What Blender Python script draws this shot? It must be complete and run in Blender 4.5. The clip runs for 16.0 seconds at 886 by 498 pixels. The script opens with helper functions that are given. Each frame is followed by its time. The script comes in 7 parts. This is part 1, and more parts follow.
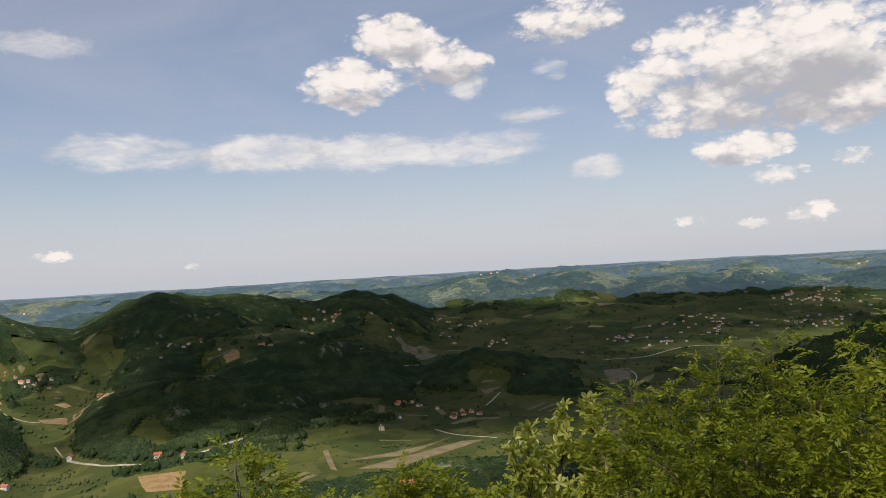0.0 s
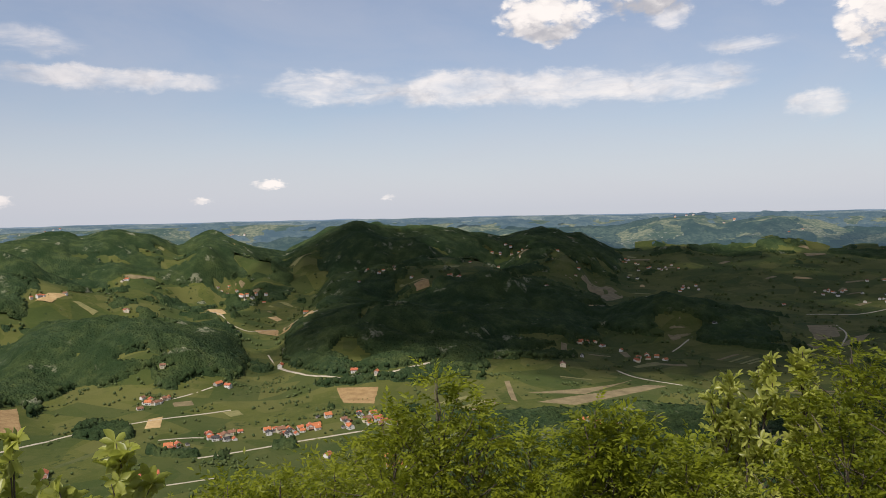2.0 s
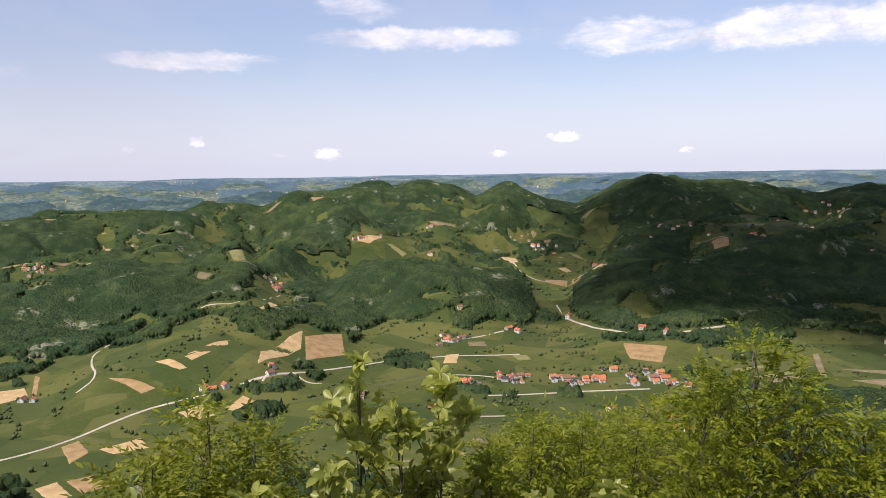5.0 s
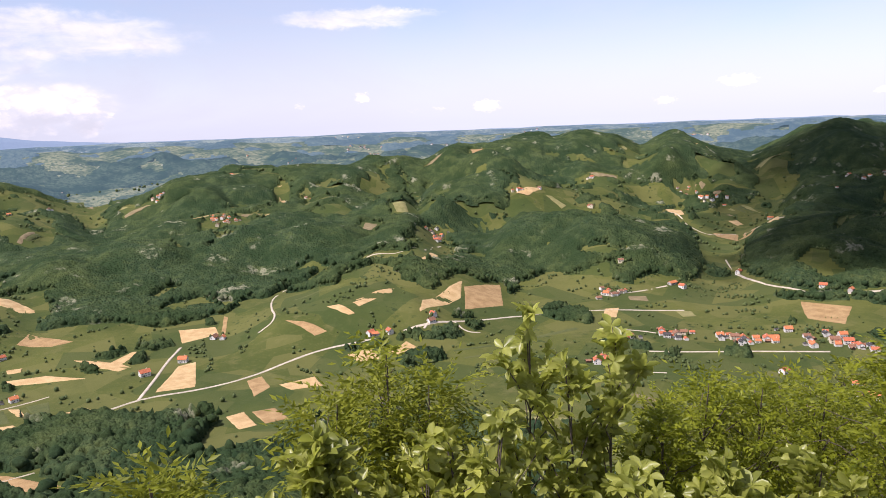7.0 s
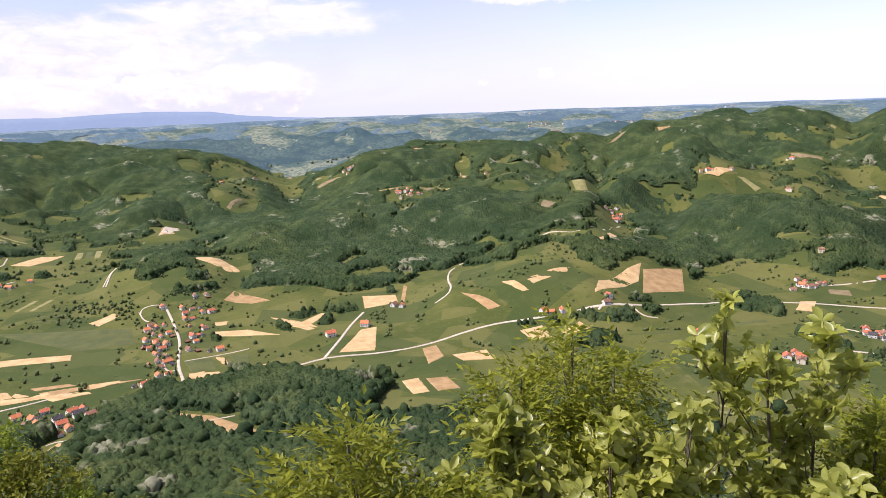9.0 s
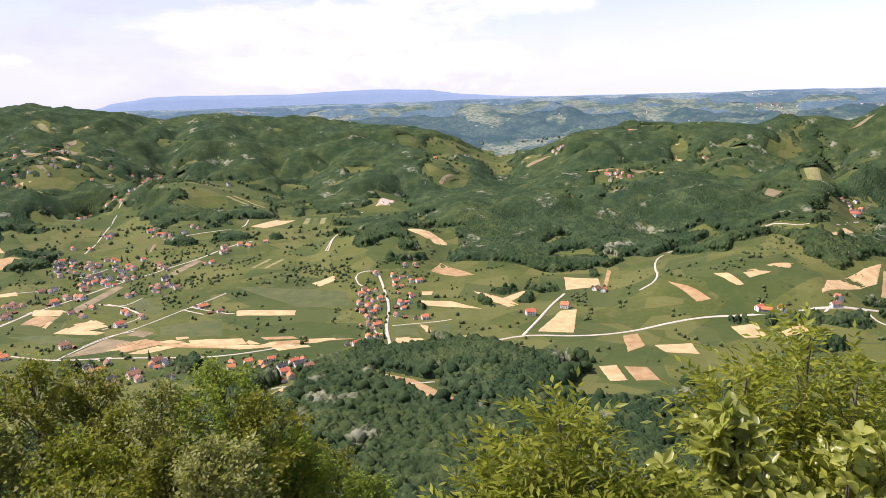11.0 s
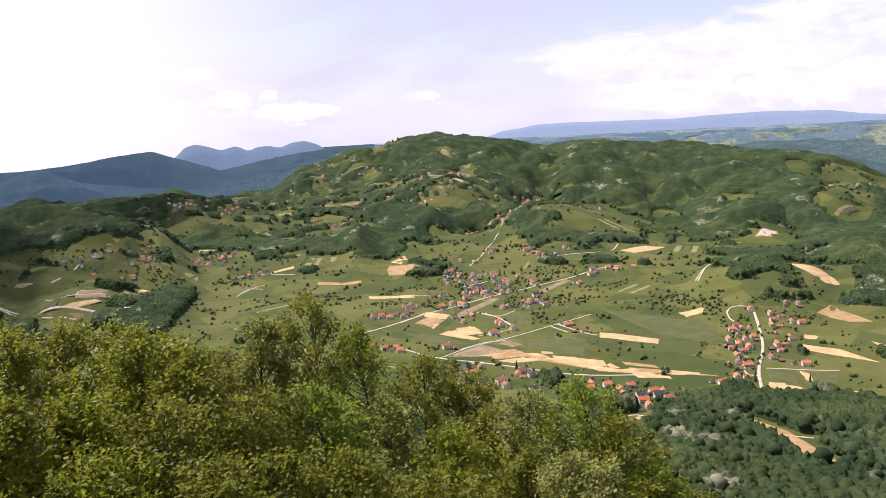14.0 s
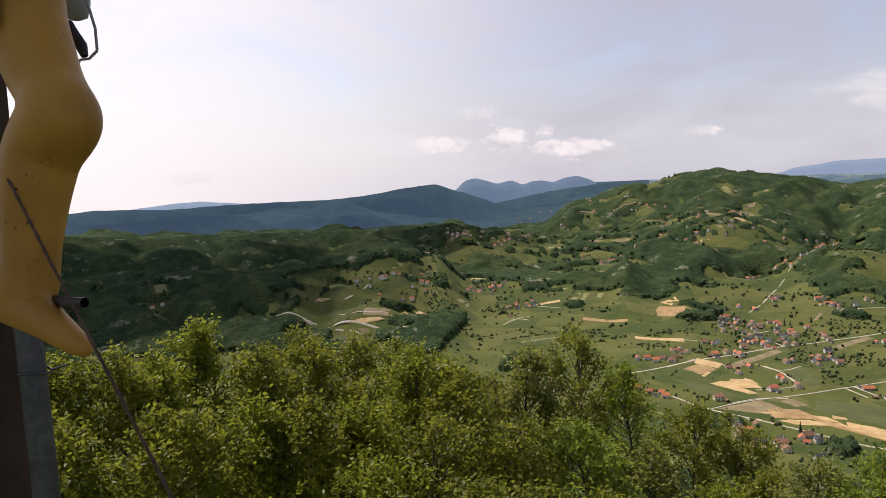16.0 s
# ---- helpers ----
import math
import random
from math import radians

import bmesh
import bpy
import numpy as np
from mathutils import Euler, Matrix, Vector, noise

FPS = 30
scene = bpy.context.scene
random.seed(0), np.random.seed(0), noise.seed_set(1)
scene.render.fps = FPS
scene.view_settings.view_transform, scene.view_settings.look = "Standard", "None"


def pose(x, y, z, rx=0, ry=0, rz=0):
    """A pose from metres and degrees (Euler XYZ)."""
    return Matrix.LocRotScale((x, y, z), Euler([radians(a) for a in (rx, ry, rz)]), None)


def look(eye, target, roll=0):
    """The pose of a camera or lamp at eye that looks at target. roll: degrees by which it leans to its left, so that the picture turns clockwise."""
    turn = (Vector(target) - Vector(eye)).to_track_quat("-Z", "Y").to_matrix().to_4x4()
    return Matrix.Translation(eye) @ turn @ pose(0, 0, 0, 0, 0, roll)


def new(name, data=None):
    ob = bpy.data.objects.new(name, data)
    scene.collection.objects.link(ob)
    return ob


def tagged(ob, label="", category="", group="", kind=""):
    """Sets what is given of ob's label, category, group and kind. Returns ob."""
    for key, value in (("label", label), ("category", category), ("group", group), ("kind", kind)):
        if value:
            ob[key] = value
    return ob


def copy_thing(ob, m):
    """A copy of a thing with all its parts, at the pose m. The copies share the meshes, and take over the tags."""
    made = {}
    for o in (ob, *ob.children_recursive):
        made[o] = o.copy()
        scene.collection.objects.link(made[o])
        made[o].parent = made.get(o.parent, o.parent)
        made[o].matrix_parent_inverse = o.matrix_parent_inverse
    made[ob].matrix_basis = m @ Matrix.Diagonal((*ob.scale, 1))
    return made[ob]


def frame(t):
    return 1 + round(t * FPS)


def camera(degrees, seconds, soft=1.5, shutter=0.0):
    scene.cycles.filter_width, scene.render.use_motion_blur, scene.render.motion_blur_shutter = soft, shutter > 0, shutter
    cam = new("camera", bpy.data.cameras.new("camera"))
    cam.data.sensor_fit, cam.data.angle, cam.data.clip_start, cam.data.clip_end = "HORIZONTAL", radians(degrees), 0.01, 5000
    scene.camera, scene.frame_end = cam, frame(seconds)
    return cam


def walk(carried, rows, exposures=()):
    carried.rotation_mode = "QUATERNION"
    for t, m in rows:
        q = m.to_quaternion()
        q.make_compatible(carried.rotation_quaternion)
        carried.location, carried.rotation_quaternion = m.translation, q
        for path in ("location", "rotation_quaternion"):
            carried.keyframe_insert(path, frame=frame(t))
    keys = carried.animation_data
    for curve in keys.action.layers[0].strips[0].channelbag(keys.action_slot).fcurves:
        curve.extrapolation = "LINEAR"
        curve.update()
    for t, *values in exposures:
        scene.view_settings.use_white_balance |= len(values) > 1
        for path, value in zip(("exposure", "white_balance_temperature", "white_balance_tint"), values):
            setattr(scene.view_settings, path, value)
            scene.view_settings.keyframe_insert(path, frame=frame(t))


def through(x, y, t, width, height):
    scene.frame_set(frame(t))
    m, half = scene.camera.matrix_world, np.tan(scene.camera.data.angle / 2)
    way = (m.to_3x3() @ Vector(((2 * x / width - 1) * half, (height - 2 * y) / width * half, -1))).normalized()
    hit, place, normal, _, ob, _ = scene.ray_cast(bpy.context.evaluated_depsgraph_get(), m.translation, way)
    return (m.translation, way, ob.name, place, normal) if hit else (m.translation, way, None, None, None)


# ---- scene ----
cam = camera(62.1, 16.0, 0.75)
EYE, REACH = 336.0, 0.28  # eye above the valley floor; the phone turns at arm's reach round the body
ROWS = [  # seconds, yaw, pitch, roll
    (0.0, -0.00, 1.32, 3.35),
    (0.5, 4.76, -0.25, 2.58),
    (1.0, 7.78, -0.88, 1.56),
    (1.5, 10.96, -2.11, 0.67),
    (2.0, 14.57, -3.04, 1.16),
    (2.5, 18.83, -4.72, 0.88),
    (3.0, 22.21, -5.14, 0.14),
    (3.5, 26.24, -5.50, 0.17),
    (6.0, 43.55, -7.66, 1.66),
    (6.5, 46.76, -8.77, 2.19),
    (7.0, 49.23, -9.75, 2.21),
    (7.5, 52.14, -10.59, 2.28),
    (8.0, 55.42, -11.18, 2.79),
    (8.5, 59.14, -11.14, 2.51),
    (11.0, 79.33, -12.03, 1.80),
    (11.5, 83.35, -12.73, 1.75),
    (12.0, 88.22, -12.51, 2.10),
    (12.5, 91.63, -11.17, 2.04),
    (13.0, 96.43, -10.20, 2.85),
    (13.5, 101.25, -8.90, 2.19),
    (14.0, 107.69, -8.94, 2.94),
    (14.5, 111.37, -8.43, 2.88),
    (15.0, 116.94, -7.55, 2.67),
    (15.5, 121.45, -6.14, 2.88),
    (16.0, 128.57, -5.29, 2.33),
]


def stand(yaw, pitch, roll):
    a = radians(yaw)
    return pose(-REACH * math.sin(a), REACH * math.cos(a), EYE, 90 + pitch, roll, yaw)


EXPOSURES = [(0.0, 0.12, 6500, 13), (1.0, 0.08, 6450, 13), (2.5, 0.34, 6350, 14), (3.5, 0.52, 6200, 15), (6.0, 0.66, 6150, 23), (7.0, 0.84, 6120, 25), (8.5, 0.95, 6100, 26), (11.0, 1.08, 6050, 27), (14.5, 0.97, 6350, 26), (16.0, 0.52, 6550, 18)]
walk(cam, [(t, stand(*turn)) for t, *turn in ROWS], EXPOSURES)

# ---- sky and sun ----
CLOUDS_NORTH = [  # bearing, elevation, half width, half height, density
    (6.4, 14.2, 4.2, 2.1, 1), (2.7, 17.4, 3.3, 2.0, 1), (-0.5, 15.6, 3.7, 2.0, 1), (-2.6, 13.8, 1.8, 1.3, 0.6), (-20.6, 13.9, 5.7, 3.1, 0.9),
    (-15.7, 12.2, 2.6, 2.2, 0.8), (-26.2, 13.4, 7.5, 4.0, 1), (-23.5, 10.8, 7.5, 2.6, 1), (-30.5, 10.4, 5.3, 3.1, 1), (-18.4, 9.6, 4.4, 1.2, 0.7),
    (-10.6, 17.8, 4.8, 1.7, 0.8), (-9.3, 14.5, 1.8, 0.9, 0.5), (-22.3, 7.1, 3.3, 1.3, 1), (-29.6, 5.9, 1.4, 0.6, 0.9), (-25.1, 5.1, 2.1, 0.8, 0.8),
    (-26.9, 2.3, 1.7, 0.8, 0.8), (-18.7, 2.3, 1.1, 0.5, 1), (-23.1, 1.8, 1.2, 0.4, 0.6),
]
CLOUDS_HIGH = [  # bearing, elevation, half width, half height, density
    (-12.4, 6.8, 2.4, 1.3, 0.6), (-7.1, 11.2, 3.1, 0.8, 0.45), (28.4, 16.4, 4.8, 1.1, 0.5), (21.9, 9.4, 6.6, 1.6, 0.62), (13.1, 9.2, 7.0, 1.7, 0.68),
    (4.9, 9.0, 8.4, 1.6, 0.68), (-3.4, 8.9, 5.3, 1.8, 0.6), (27.8, 2.2, 1.3, 0.4, 1), (18.8, 1.1, 0.7, 0.3, 0.9), (38.7, 9.6, 9.2, 1.0, 0.62),
    (53.8, 8.0, 5.3, 0.6, 0.55), (43.0, 11.9, 4.0, 1.2, 0.4), (45.8, 1.1, 1.1, 0.5, 1), (55.4, 2.3, 0.6, 0.3, 1), (27.9, 2.1, 1.1, 0.3, 1),
    (32.9, 1.0, 1.1, 0.3, 0.8), (50.4, 1.0, 1.4, 0.3, 0.7), (75.6, 6.3, 8.4, 1.5, 0.6),
]
CLOUDS_WEST = [  # bearing, elevation, half width, half height, density
    (55.0, 7.8, 6.6, 0.9, 0.6), (77.8, 2.1, 3.5, 1.7, 0.7), (74.8, 1.6, 1.8, 1.7, 0.8), (60.0, 1.6, 0.5, 0.3, 1), (55.3, 2.1, 0.6, 0.4, 1),
    (45.7, 1.1, 1.1, 0.5, 0.6), (27.9, 2.1, 1.2, 0.4, 1), (77.4, 6.8, 11.9, 2.0, 0.6), (77.5, 2.2, 5.7, 1.8, 0.6), (84.5, 2.0, 4.0, 1.5, 0.7),
    (88.6, 4.9, 14.5, 2.6, 0.62), (108.9, 2.9, 1.3, 0.4, 0.7), (120.6, 3.4, 1.2, 0.6, 0.9), (118.4, 2.0, 2.9, 0.9, 0.9), (109.1, 2.9, 1.1, 0.3, 0.8),
    (90.2, 2.0, 8.4, 1.7, 0.6), (84.5, 2.0, 3.5, 1.5, 0.8), (79.3, 1.3, 3.5, 1.3, 0.7),
]
CLOUDS_SOUTH = [  # bearing, elevation, half width, half height, density
    (125.5, 5.1, 2.0, 0.6, 0.5), (129.0, 2.8, 3.1, 0.8, 0.8), (123.7, 3.1, 2.0, 1.1, 0.9), (120.4, 3.4, 1.2, 0.5, 0.7), (118.3, 1.9, 2.7, 0.7, 1),
    (109.4, 2.9, 1.8, 0.5, 0.4), (147.7, 0.8, 4.0, 0.7, 0.5), (146.6, 5.0, 0.7, 0.3, 0.4),
]
SUN_BEARING, SUN_HEIGHT = 168.0, 56.0


class Web:
    """Short hand for node trees."""

    def __init__(self, tree):
        self.tree = tree

    def node(self, kind, ins=()):
        n = self.tree.nodes.new(kind)
        for k, v in dict(ins).items():
            self.put(n.inputs[k], v)
        return n

    def put(self, socket, v):
        if isinstance(v, bpy.types.NodeSocket):
            self.tree.links.new(v, socket)
        else:
            socket.default_value = v

    def math(self, op, a, b=0.0, clamp=False):
        n = self.node("ShaderNodeMath", {0: a, 1: b})
        n.operation, n.use_clamp = op, clamp
        return n.outputs[0]

    def mix(self, f, a, b):
        n = self.node("ShaderNodeMix")
        n.data_type = "RGBA"
        for i, v in ((0, f), (6, a), (7, b)):
            self.put(n.inputs[i], (*v, 1) if isinstance(v, tuple) else v)
        return n.outputs[2]

    def noise(self, vec, scale, detail=4.0, rough=0.55, warp=0.0):
        n = self.node("ShaderNodeTexNoise", {"Vector": vec, "Scale": scale, "Detail": detail, "Roughness": rough, "Distortion": warp})
        return n.outputs["Fac"]

    def ramp(self, v, lo, hi, a=0.0, b=1.0):
        n = self.node("ShaderNodeMapRange", {0: v, 1: lo, 2: hi, 3: a, 4: b})
        n.interpolation_type = "SMOOTHSTEP"
        return n.outputs[0]


def make_sky():
    world = bpy.data.worlds.new("sky")
    scene.world = world
    world.use_nodes = True
    web = Web(world.node_tree)
    web.tree.nodes.clear()
    air = web.node("ShaderNodeTexSky")
    air.sky_type, air.sun_disc, air.altitude = "NISHITA", False, 300.0
    air.sun_elevation, air.sun_rotation = radians(SUN_HEIGHT), radians(-SUN_BEARING)
    air.air_density, air.dust_density, air.ozone_density = 1.0, 1.6, 1.5
    sky = air.outputs[0]
    way = web.node("ShaderNodeTexCoord").outputs["Generated"]
    part = web.node("ShaderNodeSeparateXYZ", {0: way}).outputs
    deg = 180 / math.pi
    az = web.math("MULTIPLY", web.math("ARCTAN2", web.math("MULTIPLY", part[0], -1.0), part[1]), deg)
    el = web.math("MULTIPLY", web.math("ARCSINE", part[2]), deg)
    # the outlines of the clouds are ragged: shift the place that is looked up by noise
    flat = web.node("ShaderNodeCombineXYZ", {0: az, 1: web.math("MULTIPLY", el, 1.7), 2: 0.0}).outputs[0]
    fine, wide = web.noise(flat, 0.55, 6.0, 0.62), web.noise(flat, 0.16, 4.0, 0.55, 0.4)
    az2 = web.math("ADD", az, web.math("MULTIPLY", web.math("SUBTRACT", wide, 0.5), 7.0))
    el2 = web.math("ADD", el, web.math("MULTIPLY", web.math("SUBTRACT", fine, 0.5), 1.6))
    crisp = web.noise(flat, 1.7, 5.0, 0.6)
    long = web.node("ShaderNodeCombineXYZ", {0: web.math("MULTIPLY", az, 0.30), 1: el, 2: 5.0}).outputs[0]
    drawn = web.noise(long, 0.75, 5.0, 0.6, 0.5)
    az3 = web.math("ADD", az, web.math("MULTIPLY", web.math("SUBTRACT", crisp, 0.5), 1.3))
    el3 = web.math("ADD", el, web.math("MULTIPLY", web.math("SUBTRACT", web.noise(flat, 2.6, 4.0, 0.6), 0.5), 0.7))
    puffy, under, thin = 0.0, 0.0, 0.0
    for a, e, w, h, dense in CLOUDS_NORTH + CLOUDS_HIGH + CLOUDS_WEST + CLOUDS_SOUTH:
        p = web.math("DIVIDE", web.math("SUBTRACT", az2 if w > 2.5 else az3, a), w)
        q = web.math("DIVIDE", web.math("SUBTRACT", el2 if h > 0.8 else el3, e), h)
        d2 = web.math("ADD", web.math("MULTIPLY", p, p), web.math("MULTIPLY", q, q))
        v = web.math("MULTIPLY", web.math("SUBTRACT", 1.25, d2, True), dense if h > 0.8 or dense < 0.69 else 0.66 * dense)
        if dense < 0.69:
            thin = web.math("MAXIMUM", thin, v)
        else:
            puffy = web.math("MAXIMUM", puffy, v)
            if h > 0.8:
                under = web.math("MAXIMUM", under, web.math("MULTIPLY", v, web.math("MULTIPLY", q, -1.0, True)))
    turned = web.node("ShaderNodeVectorMath", {0: flat, 1: web.node("ShaderNodeCombineXYZ", {0: web.math("MULTIPLY", fine, 2.2), 1: web.math("MULTIPLY", crisp, 1.4), 2: 0.0}).outputs[0]}).outputs[0]
    heads = [web.node("ShaderNodeTexVoronoi", {"Vector": turned, "Scale": scale}).outputs["Distance"] for scale in (0.55, 1.5)]
    puffs = web.math("SUBTRACT", 0.62, web.math("ADD", web.math("MULTIPLY", heads[0], 0.75), web.math("MULTIPLY", heads[1], 0.38)))
    rag = web.math("ADD", web.math("ADD", web.math("MULTIPLY", puffs, 1.25), web.math("MULTIPLY", web.math("SUBTRACT", wide, 0.5), 1.0)), web.math("MULTIPLY", web.math("SUBTRACT", crisp, 0.5), 0.5))
    body = web.math("MULTIPLY", web.ramp(web.math("ADD", puffy, rag), 0.16, 0.95), web.ramp(puffy, 0.0, 0.35))
    sheet = web.math("ADD", thin, web.math("MULTIPLY", web.math("SUBTRACT", drawn, 0.5), 1.5))
    sheet = web.math("MULTIPLY", web.ramp(sheet, 0.1, 0.95, 0.0, 0.8), web.ramp(thin, 0.0, 0.5))
    body = web.math("MAXIMUM", body, sheet)
    # a thin high veil, thicker towards the sun
    turn = web.node("ShaderNodeVectorMath", {0: way, 1: (-math.sin(radians(SUN_BEARING)), math.cos(radians(SUN_BEARING)), 0.35)})
    turn.operation = "DOT_PRODUCT"
    sunward = turn.outputs["Value"]
    streak = web.noise(web.node("ShaderNodeCombineXYZ", {0: web.math("MULTIPLY", az, 0.35), 1: el, 2: 3.0}).outputs[0], 0.16, 5.0, 0.6, 0.6)
    veil = web.math("MULTIPLY", web.ramp(sunward, -0.85, 0.8, 0.42, 0.95), web.math("MULTIPLY", web.ramp(streak, 0.2, 0.75, 0.45, 1.0), web.ramp(el, 22.0, 55.0, 1.0, 0.15)))
    low_haze = web.ramp(el, 0.0, 9.0, 0.7, 0.0)
    colour = web.mix(low_haze, sky, HAZE)
    colour = web.mix(veil, colour, web.mix(web.ramp(sunward, 0.62, 1.12), web.mix(web.ramp(sunward, -0.75, 0.1), VEIL_AWAY, VEIL), GLARE))
    shade = web.ramp(web.math("SUBTRACT", web.math("ADD", under, web.math("MULTIPLY", web.math("SUBTRACT", wide, 0.5), 0.9)), web.math("MULTIPLY", puffs, 0.6)), -0.15, 0.55)
    colour = web.mix(body, colour, web.mix(shade, web.mix(web.ramp(sunward, -0.9, -0.1), CLOUD_LIT, CLOUD_VEILED), CLOUD_DIM))
    background = web.node("ShaderNodeBackground", {"Color": colour, "Strength": SKY_STRENGTH})
    out = web.node("ShaderNodeOutputWorld")
    web.tree.links.new(background.outputs[0], out.inputs[0])


SKY_STRENGTH = 0.1
HAZE, VEIL, VEIL_AWAY, GLARE = (6.0, 6.35, 6.9), (3.65, 3.6, 4.0), (5.0, 5.05, 5.4), (7.9, 7.5, 7.2)
CLOUD_LIT, CLOUD_VEILED, CLOUD_DIM = (8.7, 8.2, 7.6), (6.5, 6.2, 6.1), (4.3, 4.3, 4.5)
make_sky()
sun = new("sun", bpy.data.lights.new("sun", "SUN"))
sun.data.energy, sun.data.angle, sun.data.color = 3.6, radians(0.6), (1.0, 0.95, 0.86)
sun.matrix_world = look((*[2000 * c for c in (-math.sin(radians(SUN_BEARING)), math.cos(radians(SUN_BEARING)))], 2000 * math.tan(radians(SUN_HEIGHT))), (0, 0, 0))

# ---- materials ----
def material(name, rough=0.85, spec=0.3):
    m = bpy.data.materials.new(name)
    m.use_nodes = True
    web = Web(m.node_tree)
    web.tree.nodes.clear()
    skin = web.node("ShaderNodeBsdfPrincipled", {"Roughness": rough, "Specular IOR Level": spec})
    out = web.node("ShaderNodeOutputMaterial")
    web.tree.links.new(skin.outputs[0], out.inputs[0])
    return m, web, skin


def place(web):
    return web.node("ShaderNodeNewGeometry").outputs["Position"]


def bumped(web, skin, height, strength, distance):
    n = web.node("ShaderNodeBump", {"Height": height, "Strength": strength, "Distance": distance})
    web.put(skin.inputs["Normal"], n.outputs[0])


def plain(name, dark, light, size, rough=0.85, bump=0.0, metal=0.0, spec=0.3):
    """Two tones, mixed at a fine and at a coarse scale (size: metres of the coarse one), with an optional fine relief."""
    m, web, skin = material(name, rough, spec)
    p = place(web)
    mixed = web.math("ADD", web.math("MULTIPLY", web.noise(p, 1 / size, 4.0), 0.6), web.math("MULTIPLY", web.noise(p, 7 / size, 5.0, 0.7), 0.4))
    f = web.ramp(mixed, 0.35, 0.65)
    web.put(skin.inputs["Base Color"], web.mix(f, dark, light))
    skin.inputs["Metallic"].default_value = metal
    if bump:
        bumped(web, skin, web.noise(p, 20 / size, 5.0, 0.7), 0.6, bump)
    return m


def meadow_material():
    m, web, skin = material("meadow", 0.95, 0.1)
    p = place(web)
    a, b, c = web.noise(p, 1 / 170, 5.0, 0.6), web.noise(p, 1 / 32, 5.0, 0.65), web.noise(p, 1 / 3.0, 4.0, 0.7)
    green = web.mix(web.ramp(a, 0.36, 0.64), (0.052, 0.066, 0.014), (0.098, 0.104, 0.024))
    green = web.mix(web.ramp(b, 0.52, 0.72, 0.0, 0.75), green, (0.128, 0.120, 0.042))
    e = web.noise(p, 1 / 9.0, 5.0, 0.75)
    green = web.mix(web.ramp(e, 0.50, 0.72, 0.0, 0.55), green, (0.132, 0.124, 0.040))
    green = web.mix(web.ramp(e, 0.26, 0.42, 0.5, 0.0), green, (0.034, 0.052, 0.014))
    green = web.mix(web.ramp(c, 0.3, 0.75, 0.0, 0.5), green, (0.055, 0.075, 0.022))
    stripe = web.node("ShaderNodeTexVoronoi", {"Vector": p, "Scale": 1 / 60}).outputs["Color"]
    tone = web.node("ShaderNodeSeparateColor", {0: stripe}).outputs[0]
    green = web.mix(web.ramp(tone, 0.5, 0.85, 0.0, 0.6), green, (0.118, 0.116, 0.036))
    other = web.node("ShaderNodeTexVoronoi", {"Vector": p, "Scale": 1 / 95}).outputs["Color"]
    green = web.mix(web.ramp(web.node("ShaderNodeSeparateColor", {0: other}).outputs[1], 0.55, 0.7, 0.0, 0.55), green, (0.034, 0.056, 0.016))
    tuft = web.noise(p, 1 / 14, 3.0, 0.6)
    green = web.mix(web.math("MULTIPLY", web.ramp(tuft, 0.60, 0.66), web.ramp(web.noise(p, 1 / 130, 3.0), 0.50, 0.62, 0.0, 0.75)), green, (0.024, 0.042, 0.014))
    web.put(skin.inputs["Base Color"], green)
    bumped(web, skin, c, 0.7, 0.6)
    return m


def leaf_material(name, dark, light, gloss=0.55, through=0.35, shine=0.25):
    """Leaves: each island of the mesh has its own tone; light comes through them."""
    m, web, skin = material(name, gloss, shine)
    geo = web.node("ShaderNodeNewGeometry")
    own = geo.outputs["Random Per Island"]
    wide = web.noise(geo.outputs["Position"], 0.9, 3.0)
    f = web.math("ADD", web.math("MULTIPLY", own, 0.6), web.math("MULTIPLY", web.ramp(wide, 0.3, 0.7), 0.4))
    colour = web.mix(f, dark, light)
    web.put(skin.inputs["Base Color"], colour)
    glow = web.node("ShaderNodeBsdfTranslucent", {"Color": web.mix(0.5, colour, (0.44, 0.48, 0.05))})
    both = web.node("ShaderNodeMixShader", {0: through, 1: skin.outputs[0], 2: glow.outputs[0]})
    out = [n for n in web.tree.nodes if n.bl_idname == "ShaderNodeOutputMaterial"][0]
    web.tree.links.new(both.outputs[0], out.inputs[0])
    return m


